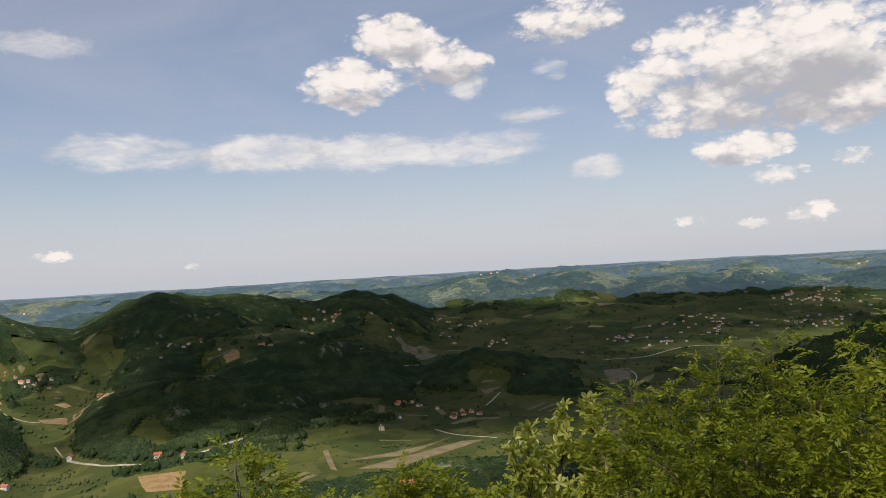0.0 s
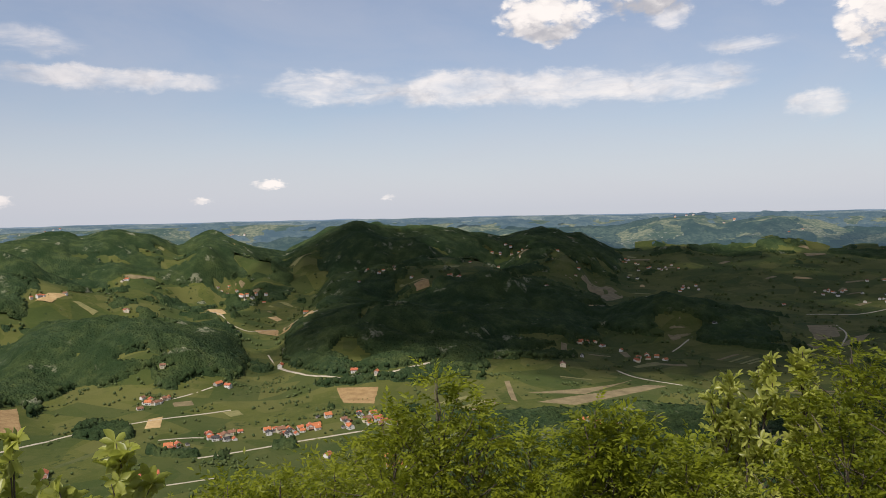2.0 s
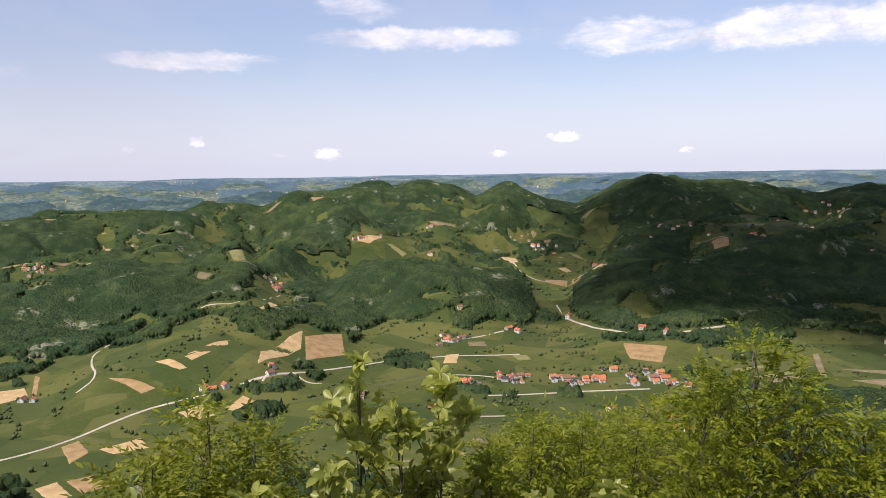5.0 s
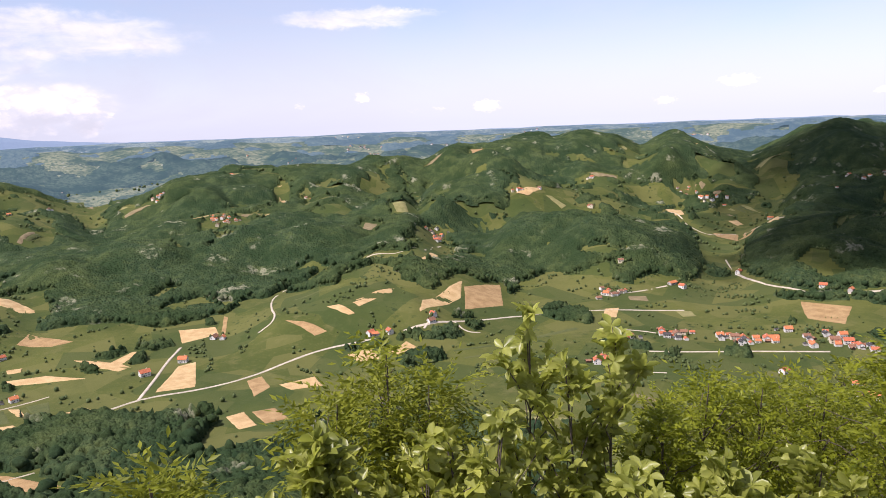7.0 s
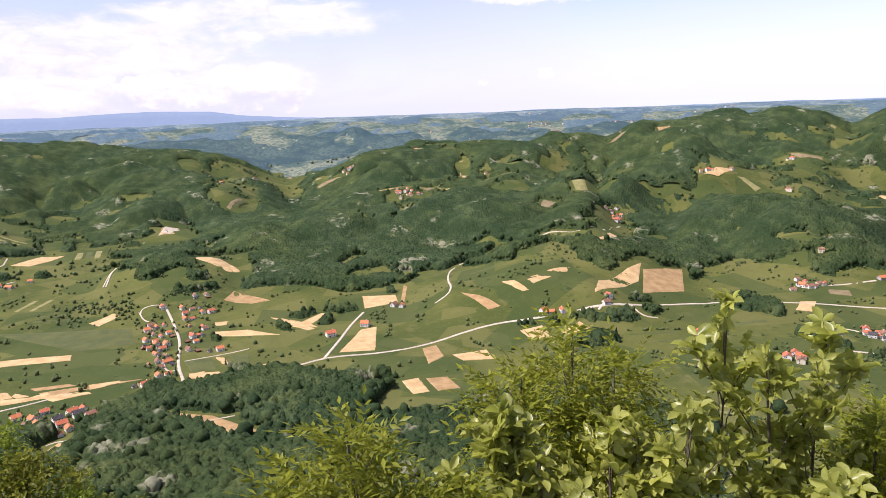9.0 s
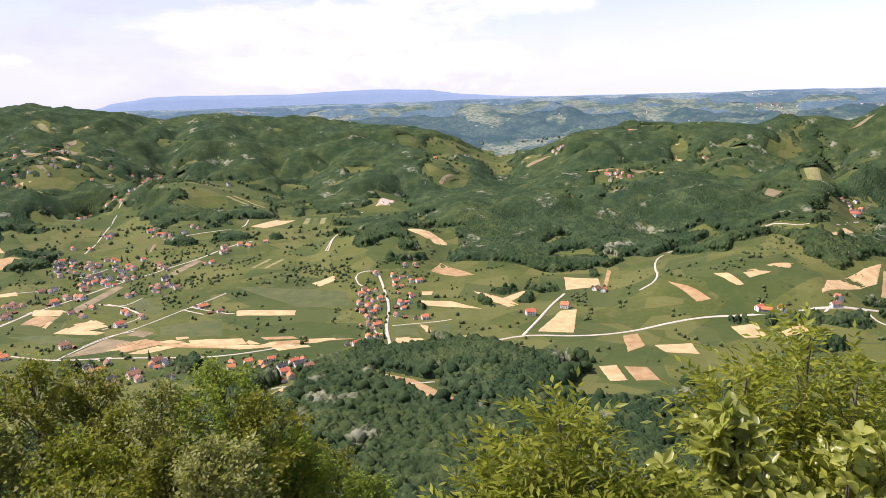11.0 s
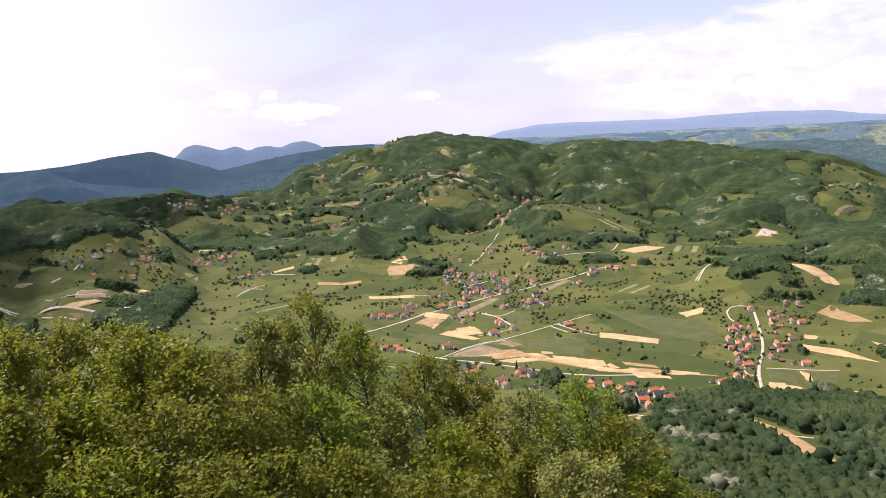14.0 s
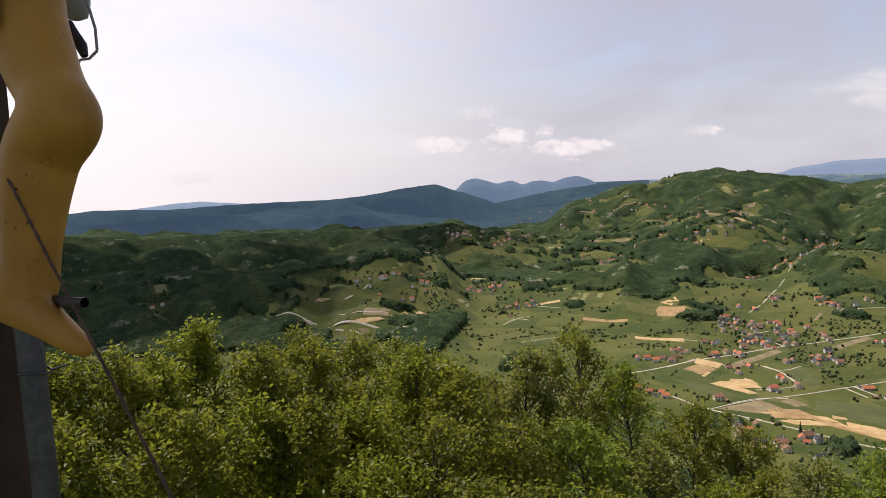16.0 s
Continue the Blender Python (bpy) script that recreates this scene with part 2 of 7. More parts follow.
def wood_material(name, by_tone):
    """Woodland seen from afar: a tone for each crown, clumps of leaves, stands of other kinds, some crowns in pale blossom."""
    m, web, skin = material(name, 0.95, 0.04)
    geo = web.node("ShaderNodeNewGeometry")
    p = geo.outputs["Position"]
    own = geo.outputs["Random Per Island"]
    if by_tone:
        named = web.node("ShaderNodeAttribute")
        named.attribute_name = "tone"
        own = named.outputs["Fac"]
    a, b, c = web.noise(p, 1 / 240, 4.0), web.noise(p, 1 / 2.2, 5.0, 0.7), web.noise(p, 1 / 0.6, 3.0, 0.7)
    d = web.noise(p, 1 / 38, 3.0, 0.6)
    if by_tone:
        # single heads of the crowns
        heads = web.node("ShaderNodeTexVoronoi", {"Vector": p, "Scale": 1 / 5.5})
        own = web.math("ADD", web.math("MULTIPLY", own, 0.65), web.math("MULTIPLY", web.node("ShaderNodeSeparateColor", {0: heads.outputs["Color"]}).outputs[0], 0.35))
        swell = web.math("MULTIPLY", web.ramp(heads.outputs["Distance"], 0.0, 0.75, 1.0, 0.0), 1.7)
    green = web.mix(own, (0.026, 0.050, 0.027), (0.084, 0.114, 0.045))
    green = web.mix(web.ramp(a, 0.40, 0.62, 0.0, 0.5), green, (0.094, 0.116, 0.034))
    green = web.mix(web.ramp(web.noise(p, 1 / 110, 4.0, 0.65), 0.36, 0.56, 0.6, 0.0), green, (0.024, 0.046, 0.018))
    green = web.mix(web.ramp(d, 0.38, 0.60, 0.55, 0.0), green, (0.022, 0.043, 0.017))
    green = web.mix(web.ramp(d, 0.56, 0.72, 0.0, 0.5), green, (0.108, 0.128, 0.040))
    # shade in the gaps between leaf clumps, put into the colour at relief hollows
    green = web.mix(web.ramp(b, 0.35, 0.7, 0.45, 0.0), green, (0.014, 0.026, 0.009))
    green = web.mix(web.ramp(c, 0.34, 0.52, 0.3, 0.0), green, (0.016, 0.028, 0.009))
    pale = web.math("MULTIPLY", web.ramp(own, 0.25, 0.75), web.ramp(web.noise(p, 1 / 75, 4.0, 0.6), 0.60, 0.68))
    green = web.mix(web.math("MULTIPLY", pale, 0.75), green, (0.27, 0.265, 0.175))
    web.put(skin.inputs["Base Color"], green)
    relief = web.math("ADD", b, web.math("MULTIPLY", c, 0.5))
    if by_tone:
        relief = web.math("ADD", relief, swell)
    bumped(web, skin, relief, 1.0, 1.3)
    return m


MEADOW, WOODLAND, CANOPY = meadow_material(), wood_material("broadleaf crowns", False), wood_material("closed woodland", True)
BUSH = plain("bush leaves", (0.040, 0.062, 0.018), (0.100, 0.124, 0.040), 7.0, 0.95, 0.4)
SOIL = plain("ploughed soil", (0.24, 0.148, 0.060), (0.36, 0.240, 0.108), 14.0, 0.95, 0.3)
SOIL_PALE = plain("dry soil", (0.36, 0.235, 0.100), (0.50, 0.355, 0.170), 14.0, 0.95, 0.3)
FALLOW = plain("fallow ground", (0.140, 0.110, 0.054), (0.240, 0.185, 0.096), 18.0, 0.95, 0.3)
CROP = plain("green crop", (0.052, 0.066, 0.016), (0.084, 0.092, 0.025), 22.0, 0.95, 0.3)
HAY = plain("mown grass", (0.150, 0.146, 0.050), (0.230, 0.206, 0.080), 16.0, 0.95, 0.2)
GRAVEL = plain("pale road gravel", (0.33, 0.285, 0.215), (0.50, 0.435, 0.330), 9.0, 0.95, 0.05)
WALL_WHITE = plain("white render", (0.56, 0.53, 0.48), (0.74, 0.72, 0.67), 3.0, 0.9)
WALL_CREAM = plain("cream render", (0.58, 0.50, 0.36), (0.70, 0.62, 0.46), 3.0, 0.9)
WALL_GREY = plain("bare block wall", (0.34, 0.31, 0.28), (0.46, 0.42, 0.38), 2.0, 0.95)
TILE_RED = plain("red roof tile", (0.34, 0.088, 0.040), (0.46, 0.150, 0.072), 2.0, 0.8, 0.02)
TILE_ORANGE = plain("orange roof tile", (0.40, 0.120, 0.045), (0.52, 0.190, 0.078), 2.0, 0.8, 0.02)
TILE_BROWN = plain("weathered roof tile", (0.16, 0.078, 0.046), (0.27, 0.140, 0.085), 2.0, 0.85, 0.02)
TILE_GREY = plain("dark roof sheet", (0.036, 0.034, 0.034), (0.085, 0.080, 0.078), 2.0, 0.85, spec=0.1)
TIMBER = plain("dark timber", (0.030, 0.020, 0.013), (0.062, 0.041, 0.027), 1.0, 0.85, spec=0.1)
GLASS_DARK = plain("window glass", (0.020, 0.024, 0.030), (0.035, 0.040, 0.048), 1.0, 0.12, spec=0.6)
BARK = plain("grey brown bark", (0.055, 0.042, 0.030), (0.13, 0.105, 0.080), 0.25, 0.95, 0.01)

# ---- the lie of the land ----
def at(az, r):
    """Plan place at a bearing (degrees to the left of +y) and a distance from the lookout."""
    return -r * math.sin(radians(az)), r * math.cos(radians(az))


def cells(ix, iy, seed):
    h = np.sin(ix * 127.1 + iy * 311.7 + seed * 74.7) * 43758.5453
    return h - np.floor(h)


def lumps(x, y, size, seed=0):
    """Smooth value noise, 0 to 1, with lumps of that size in metres."""
    u, v = np.asarray(x) / size, np.asarray(y) / size
    iu, iv = np.floor(u), np.floor(v)
    fu, fv = u - iu, v - iv
    fu, fv = fu * fu * (3 - 2 * fu), fv * fv * (3 - 2 * fv)
    a, b = cells(iu, iv, seed), cells(iu + 1, iv, seed)
    c, d = cells(iu, iv + 1, seed), cells(iu + 1, iv + 1, seed)
    return (a * (1 - fu) + b * fu) * (1 - fv) + (c * (1 - fu) + d * fu) * fv


def smooth(u):
    u = np.clip(u, 0, 1)
    return u * u * (3 - 2 * u)


def base(x, y):
    """The steep knoll of the lookout, the flat valley floor and the slow rise of the country beyond."""
    r = np.hypot(x, y)
    own = 330 * np.exp(-(np.sqrt(r * r + 484) - 22) / 286)
    low = 1 - 0.42 * smooth((np.degrees(np.arctan2(-x, y)) - 116) / 12)  # the country falls away to the south
    return own + 288 * low * smooth((r - 2200) / 2700)


# the ridges: depth of the front and of the back slope, then bearing, distance and angle of the crest seen from the lookout
RIDGES = {}
RIDGES["dark_ridge"] = 546, 338, 3, [(-0.4, 3290, -4.72), (1.7, 3250, -3.46), (3.8, 3220, -2.36), (6, 3190, -1.79), (8.2, 3150, -1.96), (10.1, 3150, -2.41), (11.6, 3150, -2.18), (13.8, 3150, -1.71), (15.9, 3150, -1.47), (18.1, 3150, -1.65), (19.9, 3150, -1.23), (21.4, 3150, -0.81), (23, 3150, -1.4), (24.7, 3150, -2.29), (26.5, 3150, -3.12), (27.6, 3150, -3.84)]
RIDGES["dark_spur"] = 338, 390, 3, [(1.1, 1960, -9.74), (5.2, 1950, -8.38), (9.5, 1930, -7.79), (14.7, 1920, -7.36), (20, 1890, -6.94), (23.6, 1880, -7.57), (26.2, 1860, -8.88), (28, 1850, -10.33)]
RIDGES["dark_apron"] = 390, 390, 4, [(4.1, 2380, -6.48), (7.5, 2380, -5.6), (11.7, 2380, -4.43), (15.8, 2380, -4.32), (19.4, 2380, -4.43), (22.5, 2380, -4.75)]
RIDGES["north_lit"] = 429, 338, 4, [(-31, 3900, -2.14), (-28.7, 3900, -2.38), (-25.2, 3900, -2.26), (-22.7, 3900, -1.66), (-20.8, 3900, -1.85), (-17.6, 3900, -2.1), (-13.6, 3900, -1.68), (-11.5, 3900, -1.14), (-9.8, 3900, -0.96), (-6.3, 3900, -1.46), (-3.7, 3900, -0.96), (-1.5, 3900, -0.97), (1.1, 3900, -1.47), (3.8, 3900, -2.02), (6.5, 3900, -2.64)]
RIDGES["north_mid"] = 390, 338, 4, [(-21.4, 3220, -4.85), (-17.4, 3210, -5.23), (-12.5, 3190, -5.18), (-7.4, 3180, -5.6), (-3.9, 3160, -5.52), (-1.2, 3150, -5.72)]
RIDGES["north_knolls"] = 208, 208, 3, [(-10.6, 2100, -8.71), (-8.1, 2100, -7.77), (-4.7, 2100, -6.98), (-2.1, 2100, -6.42), (0.6, 2100, -7.35)]
RIDGES["near_east"] = 169, 260, 4, [(-30.8, 1010, -4.92), (-27.8, 1020, -5.98), (-24.9, 1050, -7), (-22.6, 1060, -8.88)]
RIDGES["green_ridge"] = 546, 338, 3, [(25.2, 3150, -4.16), (27.1, 3140, -3.34), (29.4, 3120, -2.72), (31, 3090, -2.11), (32.5, 3080, -1.57), (34.5, 3070, -2.5), (36.6, 3050, -1.44), (38.3, 3020, -1.13), (40, 3010, -1.62), (42.1, 3000, -1.54), (44.2, 2980, -1.77), (46.4, 2970, -1.9), (48.6, 2940, -1.82), (50.8, 2930, -2.81), (53, 2910, -2.42), (55.2, 2900, -2.55), (57.3, 2870, -2.8), (61.6, 2860, -2.89), (64.1, 2840, -2.97), (66.5, 2830, -2.84), (68.9, 2800, -3.03), (70.1, 2790, -3.45), (72.1, 2770, -4.53)]
RIDGES["gap_ridge"] = 260, 260, 4, [(24.7, 3860, -2.02), (26.9, 3860, -2.07), (29.5, 3860, -2.1), (32, 3860, -1.96), (34.5, 3860, -2.06)]
RIDGES["green_spur_a"] = 299, 390, 3, [(37.1, 2380, -6.26), (39.4, 2380, -5.31), (42.4, 2380, -4.54), (45.3, 2380, -3.8), (48.1, 2380, -4.23), (50.1, 2380, -4.68)]
RIDGES["green_spur_b"] = 260, 338, 3, [(29.7, 1750, -10.46), (31.4, 1750, -8.88), (34.7, 1760, -8.07), (38.3, 1760, -7.23), (41.4, 1780, -7.24), (44, 1780, -7.85)]
RIDGES["village_hill"] = 338, 390, 4, [(52.4, 1960, -6.89), (54.7, 1950, -7.04), (58.2, 1950, -7.14), (61.9, 1930, -7.06), (65.8, 1920, -7.27), (69, 1900, -7.71), (71.6, 1900, -7.84), (75, 1890, -7.94), (78.5, 1880, -8.33), (80.2, 1880, -9.04), (82, 1860, -9.74)]
RIDGES["village_top"] = 195, 260, 3, [(52.6, 2300, -5.11), (55.4, 2300, -5.84), (58.3, 2300, -5.49), (60.8, 2300, -6.12), (64.2, 2300, -6.15), (66.7, 2300, -5.86), (69.1, 2300, -6.36), (71.6, 2300, -6.98)]
RIDGES["meadow_rise"] = 221, 390, 4, [(41.9, 1400, -13.39), (45.4, 1400, -12.34), (49.4, 1400, -11.12), (52.1, 1400, -10.18), (53.4, 1400, -10.24), (55.1, 1390, -10.26), (57.5, 1370, -10.92), (60.5, 1340, -11.97), (62.8, 1330, -12.49), (66.4, 1320, -13.57), (70.1, 1300, -14.67)]
RIDGES["church_ridge"] = 676, 338, 3, [(74.8, 3010, -6.31), (76.3, 3040, -4.91), (78.4, 3070, -3.66), (80.2, 3090, -3.11), (82.7, 3110, -2.78), (84.5, 3140, -2.55), (87.1, 3160, -2.34), (90.5, 3190, -2.01), (93, 3220, -1.67), (93.8, 3290, -1.49), (95.9, 3300, -1.27), (97.6, 3320, -1.27), (99.1, 3320, -1.63), (100.5, 3330, -1.3), (102.5, 3350, -0.78), (104.4, 3360, -0.55), (107, 3360, -0.24), (109.6, 3370, -0.2), (111.8, 3390, -0.26), (113.1, 3400, -0.75), (114.9, 3400, -1), (116.6, 3420, -1.76), (118.2, 3430, -2.18)]
RIDGES["west_spur"] = 312, 390, 3, [(77.6, 2520, -5.83), (80.2, 2520, -4.99), (83.7, 2520, -4.9), (87.2, 2520, -5.34), (89.9, 2520, -6.32)]
RIDGES["road_hill"] = 299, 338, 3, [(91.7, 2240, -8.4), (93.4, 2250, -7.53), (95, 2280, -6.67), (98.3, 2300, -5.72), (100.8, 2320, -5.57), (102.8, 2340, -6.1), (104.5, 2370, -7.33), (106.9, 2380, -8.22)]
RIDGES["soil_knoll"] = 195, 221, 3, [(82.9, 1990, -9.19), (85.6, 1990, -9.32), (88.3, 2000, -9.52), (90.9, 2000, -9.05), (92.7, 2020, -9.3), (94.4, 2020, -9.76)]
RIDGES["meadow_knoll"] = 169, 221, 3, [(78.5, 1570, -11.91), (81.2, 1580, -10.46), (83.4, 1600, -10.05), (85.6, 1600, -10.2), (87.9, 1610, -10.76)]
RIDGES["left_wood"] = 299, 390, 4, [(108.5, 2030, -8.6), (110.5, 2060, -7.47), (112.7, 2180, -7.74), (114.8, 2130, -6.64), (116.2, 2200, -7.29), (120.5, 2210, -7.4), (124.7, 2230, -7.68), (128.7, 2240, -7.29)]
RIDGES["hamlet_slope"] = 429, 429, 4, [(103.7, 2730, -3.83), (107.2, 2730, -3.23), (111.6, 2730, -3.65), (116, 2730, -4.48), (120.3, 2730, -4.62), (124.4, 2730, -3.99), (128.3, 2730, -3.6)]
RIDGES["dark_front"] = 546, 416, 4, [(127.1, 2870, -3.9), (129.8, 2870, -3.44), (132.4, 2870, -3.5), (136.8, 2870, -3.47), (141.1, 2870, -3.46), (145.2, 2870, -3.44), (149.2, 2870, -3.4), (156.2, 2870, -3.11), (159.8, 2870, -2.72)]
RIDGES["dark_low"] = 390, 390, 4, [(129.8, 2100, -5.42), (132.5, 2100, -4.73), (135.1, 2100, -4.95), (138.6, 2090, -5.64), (141.2, 2090, -5.91), (145.4, 2090, -6.05), (151.3, 2070, -5.99), (156.4, 2070, -5.92), (160.1, 2070, -6.29)]
RIDGES["knob_ridge"] = 338, 286, 3, [(128.4, 3720, -3.14), (131.5, 3720, -2.62), (134.1, 3720, -2.16), (135.4, 3720, -1.53), (136.4, 3720, -1.01), (137.5, 3720, -1.35), (138.4, 3720, -1.78), (140.9, 3720, -1.79), (144.3, 3720, -2.01), (146.3, 3720, -1.65), (149.1, 3720, -1.96), (152.8, 3720, -2.22), (156.1, 3720, -2.22)]


def crest_table(nodes, fade):
    """Crest by bearing: distance, height over the floor below it, and how far it has faded out at its ends."""
    az = np.arange(nodes[0][0] - fade, nodes[-1][0] + fade + 0.01, 0.1)
    r, el = (np.interp(az, [q[0] for q in nodes], [q[k] for q in nodes]) for k in (1, 2))
    blur = np.hanning(13)[1:-1] / np.hanning(13).sum()
    r, el = (np.convolve(np.pad(q, 5, mode="edge"), blur, "valid") for q in (r, el))
    x, y = -r * np.sin(np.radians(az)), r * np.cos(np.radians(az))
    here = smooth((az - az[0]) / fade) * smooth((az[-1] - az) / fade)
    return az, r, (EYE - 8 + r * np.tan(np.radians(el)) - base(x, y)) * here


CRESTS = [(front, back, *crest_table(nodes, fade)) for front, back, fade, nodes in RIDGES.values()]


def height(x, y):
    """Height over the valley floor."""
    x, y = np.asarray(x, float), np.asarray(y, float)
    r, az = np.hypot(x, y), np.degrees(np.arctan2(-x, y))
    # the line of each crest swings to and fro, so that spurs and gullies run down its slopes
    swing = 210 * (lumps(x, y, 350, 6) - 0.5) + 90 * (lumps(x, y, 140, 7) - 0.5)
    rise, crest = np.zeros(r.shape), np.zeros(r.shape)
    for front, back, steps, line, tall in CRESTS:
        near = (az > steps[0]) & (az < steps[-1])
        if near.any():
            d = r - np.interp(az, steps, line)
            up = np.interp(az, steps, tall, 0, 0)
            side = smooth(np.abs(d) / 180)
            bend = np.where(d < 0, (d + swing * side) / front, (d + swing * side) / back)
            shape = np.where(near, np.exp(-0.9 * np.abs(bend) ** 1.7), 0)
            own = up * shape
            crest = np.maximum(crest, np.where(near, np.exp(-0.5 * (d / 150) ** 2), 0) * smooth(up / 55))
            rise = np.maximum(rise, own) + 6 * np.exp(-((rise - own) / 13) ** 2) * smooth(np.minimum(rise, own) / 16)
    z = base(x, y) + rise
    ribs = 62 * (lumps(x, y, 270, 1) - 0.5) + 62 * (lumps(x, y, 125, 2) - 0.5) + 26 * (lumps(x, y, 60, 10) - 0.5) - 50 * (1 - 2 * np.abs(lumps(x + 70 * lumps(x, y, 140, 8), y, 190, 9) - 0.5)) ** 2 + 17
    z = z + ribs * smooth((rise - 10) / 55) * (1 - 0.8 * crest) * (1 - smooth((r - 3450) / 300))
    beyond = smooth((r - 3250) / 350) * (1 - crest)
    z = z + beyond * (1 - 0.85 * smooth((r - 4000) / 600)) * (44 * (lumps(x, y, 430, 3) - 0.5) + 44 * (lumps(x, y, 190, 5) - 0.5) + 26 * (lumps(x, y, 85, 13) - 0.5) - 8)
    return z - TRIM * np.exp(-((r / 218) ** 2)) + 4 * (lumps(x, y, 90, 4) - 0.5) * smooth((r - 34) / 160)


TRIM = 0.0
TRIM = float(height(0, 0)) - (EYE - 6.0)  # the knoll lies 6 m under the eye, which looks out from a platform

# ---- ground sheet ----
def mesh_of(name, verts, faces, mat, smooth_faces=True):
    """A mesh from an array of places and an array of faces (all with as many corners)."""
    me = bpy.data.meshes.new(name)
    verts, faces = np.asarray(verts, np.float32), np.asarray(faces, np.int32)
    k = faces.shape[1]
    me.vertices.add(len(verts)), me.loops.add(faces.size), me.polygons.add(len(faces))
    me.vertices.foreach_set("co", verts.ravel())
    me.loops.foreach_set("vertex_index", faces.ravel())
    me.polygons.foreach_set("loop_start", np.arange(0, faces.size, k, dtype=np.int32))
    me.polygons.foreach_set("use_smooth", np.full(len(faces), smooth_faces))
    me.materials.append(mat)
    me.update(calc_edges=True)
    return me


def strip_faces(rows, cols):
    i = (np.arange(rows - 1)[:, None] * cols + np.arange(cols - 1)).ravel()
    return np.stack([i, i + cols, i + cols + 1, i + 1], 1)


def part(name, data, parent, label=""):
    ob = new(name, data)
    ob.parent = parent
    return tagged(ob, label) if label else ob


bearings = np.radians(np.concatenate([np.arange(-42, 166, 0.5), np.arange(166, 318.1, 4)]))
ranges = np.concatenate([[0.0], np.exp(np.linspace(math.log(3), math.log(4900), 270))])
gx, gy = -ranges[:, None] * np.sin(bearings), ranges[:, None] * np.cos(bearings)
lie = np.stack([gx, gy, height(gx, gy)], -1).reshape(-1, 3)
ground = new("ground", mesh_of("ground", lie, strip_faces(len(ranges), len(bearings)), MEADOW))
tagged(ground, "green meadow ground falling to a valley and rising hills", "ground", kind="structure")

# ---- far country, haze painted in: the plain and the blue ranges at the edge of sight ----
def hazed_material(name, dark, light, glow, spots):
    """Air haze painted as dull blue colour and emission; faint woods, pale plots, hamlets."""
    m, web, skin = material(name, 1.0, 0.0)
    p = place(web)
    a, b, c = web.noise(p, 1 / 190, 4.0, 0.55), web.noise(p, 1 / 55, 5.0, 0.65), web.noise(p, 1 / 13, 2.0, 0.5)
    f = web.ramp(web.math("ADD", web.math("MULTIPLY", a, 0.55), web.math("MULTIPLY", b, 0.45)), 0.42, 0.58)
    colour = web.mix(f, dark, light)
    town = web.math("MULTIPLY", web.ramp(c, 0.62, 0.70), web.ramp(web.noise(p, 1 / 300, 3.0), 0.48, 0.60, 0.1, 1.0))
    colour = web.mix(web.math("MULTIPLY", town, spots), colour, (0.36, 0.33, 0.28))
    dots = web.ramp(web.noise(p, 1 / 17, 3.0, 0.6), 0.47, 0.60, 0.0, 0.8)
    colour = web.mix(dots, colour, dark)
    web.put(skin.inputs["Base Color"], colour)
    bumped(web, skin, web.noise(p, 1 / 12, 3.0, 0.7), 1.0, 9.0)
    # the land gives no light: this emission imitates haze in the air
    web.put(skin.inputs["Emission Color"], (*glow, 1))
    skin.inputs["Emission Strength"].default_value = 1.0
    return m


def haze_start(az):
    """Where the painted haze begins, by bearing: behind the crests of the main ridges."""
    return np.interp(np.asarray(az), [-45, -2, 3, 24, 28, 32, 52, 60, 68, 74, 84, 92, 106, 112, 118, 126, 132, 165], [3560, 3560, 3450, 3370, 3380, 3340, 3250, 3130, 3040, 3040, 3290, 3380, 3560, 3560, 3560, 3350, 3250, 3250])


def hazed_south(az, r):
    """Bearing and range of the southern woods painted haze-blue, with an uneven edge that widens with distance."""
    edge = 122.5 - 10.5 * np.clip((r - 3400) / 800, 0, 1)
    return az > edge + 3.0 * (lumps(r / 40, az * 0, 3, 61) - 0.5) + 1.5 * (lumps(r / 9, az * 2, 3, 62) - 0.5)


FAR_WOOD = hazed_material("hazed far woods", (0.016, 0.030, 0.018), (0.054, 0.072, 0.044), (0.036, 0.058, 0.076), 0.15)
HAZY_WOOD = hazed_material("hazy woods", (0.012, 0.024, 0.020), (0.050, 0.066, 0.046), (0.070, 0.105, 0.140), 0.2)
FAR_MEADOW = hazed_material("hazed far meadows", (0.034, 0.052, 0.024), (0.165, 0.165, 0.085), (0.036, 0.058, 0.076), 0.9)
FAR_PLAIN = hazed_material("hazed far plain", (0.010, 0.022, 0.018), (0.130, 0.138, 0.088), (0.084, 0.124, 0.165), 1.0)
FAR_EDGE = hazed_material("hazed farthest plain", (0.016, 0.030, 0.032), (0.095, 0.105, 0.092), (0.150, 0.205, 0.275), 0.8)
# blue of the ranges is air haze, painted into base colour and emission
FAR_RANGE = hazed_material("hazed far range", (0.035, 0.050, 0.055), (0.050, 0.065, 0.065), (0.082, 0.118, 0.178), 0.0)
PALE_RANGE = hazed_material("palest hazed range", (0.045, 0.055, 0.060), (0.055, 0.068, 0.070), (0.165, 0.215, 0.300), 0.0)
NEAR_RANGE = hazed_material("hazed wooded range", (0.016, 0.028, 0.026), (0.028, 0.042, 0.036), (0.025, 0.044, 0.068), 0.05)
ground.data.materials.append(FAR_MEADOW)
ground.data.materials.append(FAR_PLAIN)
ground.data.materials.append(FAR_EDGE)
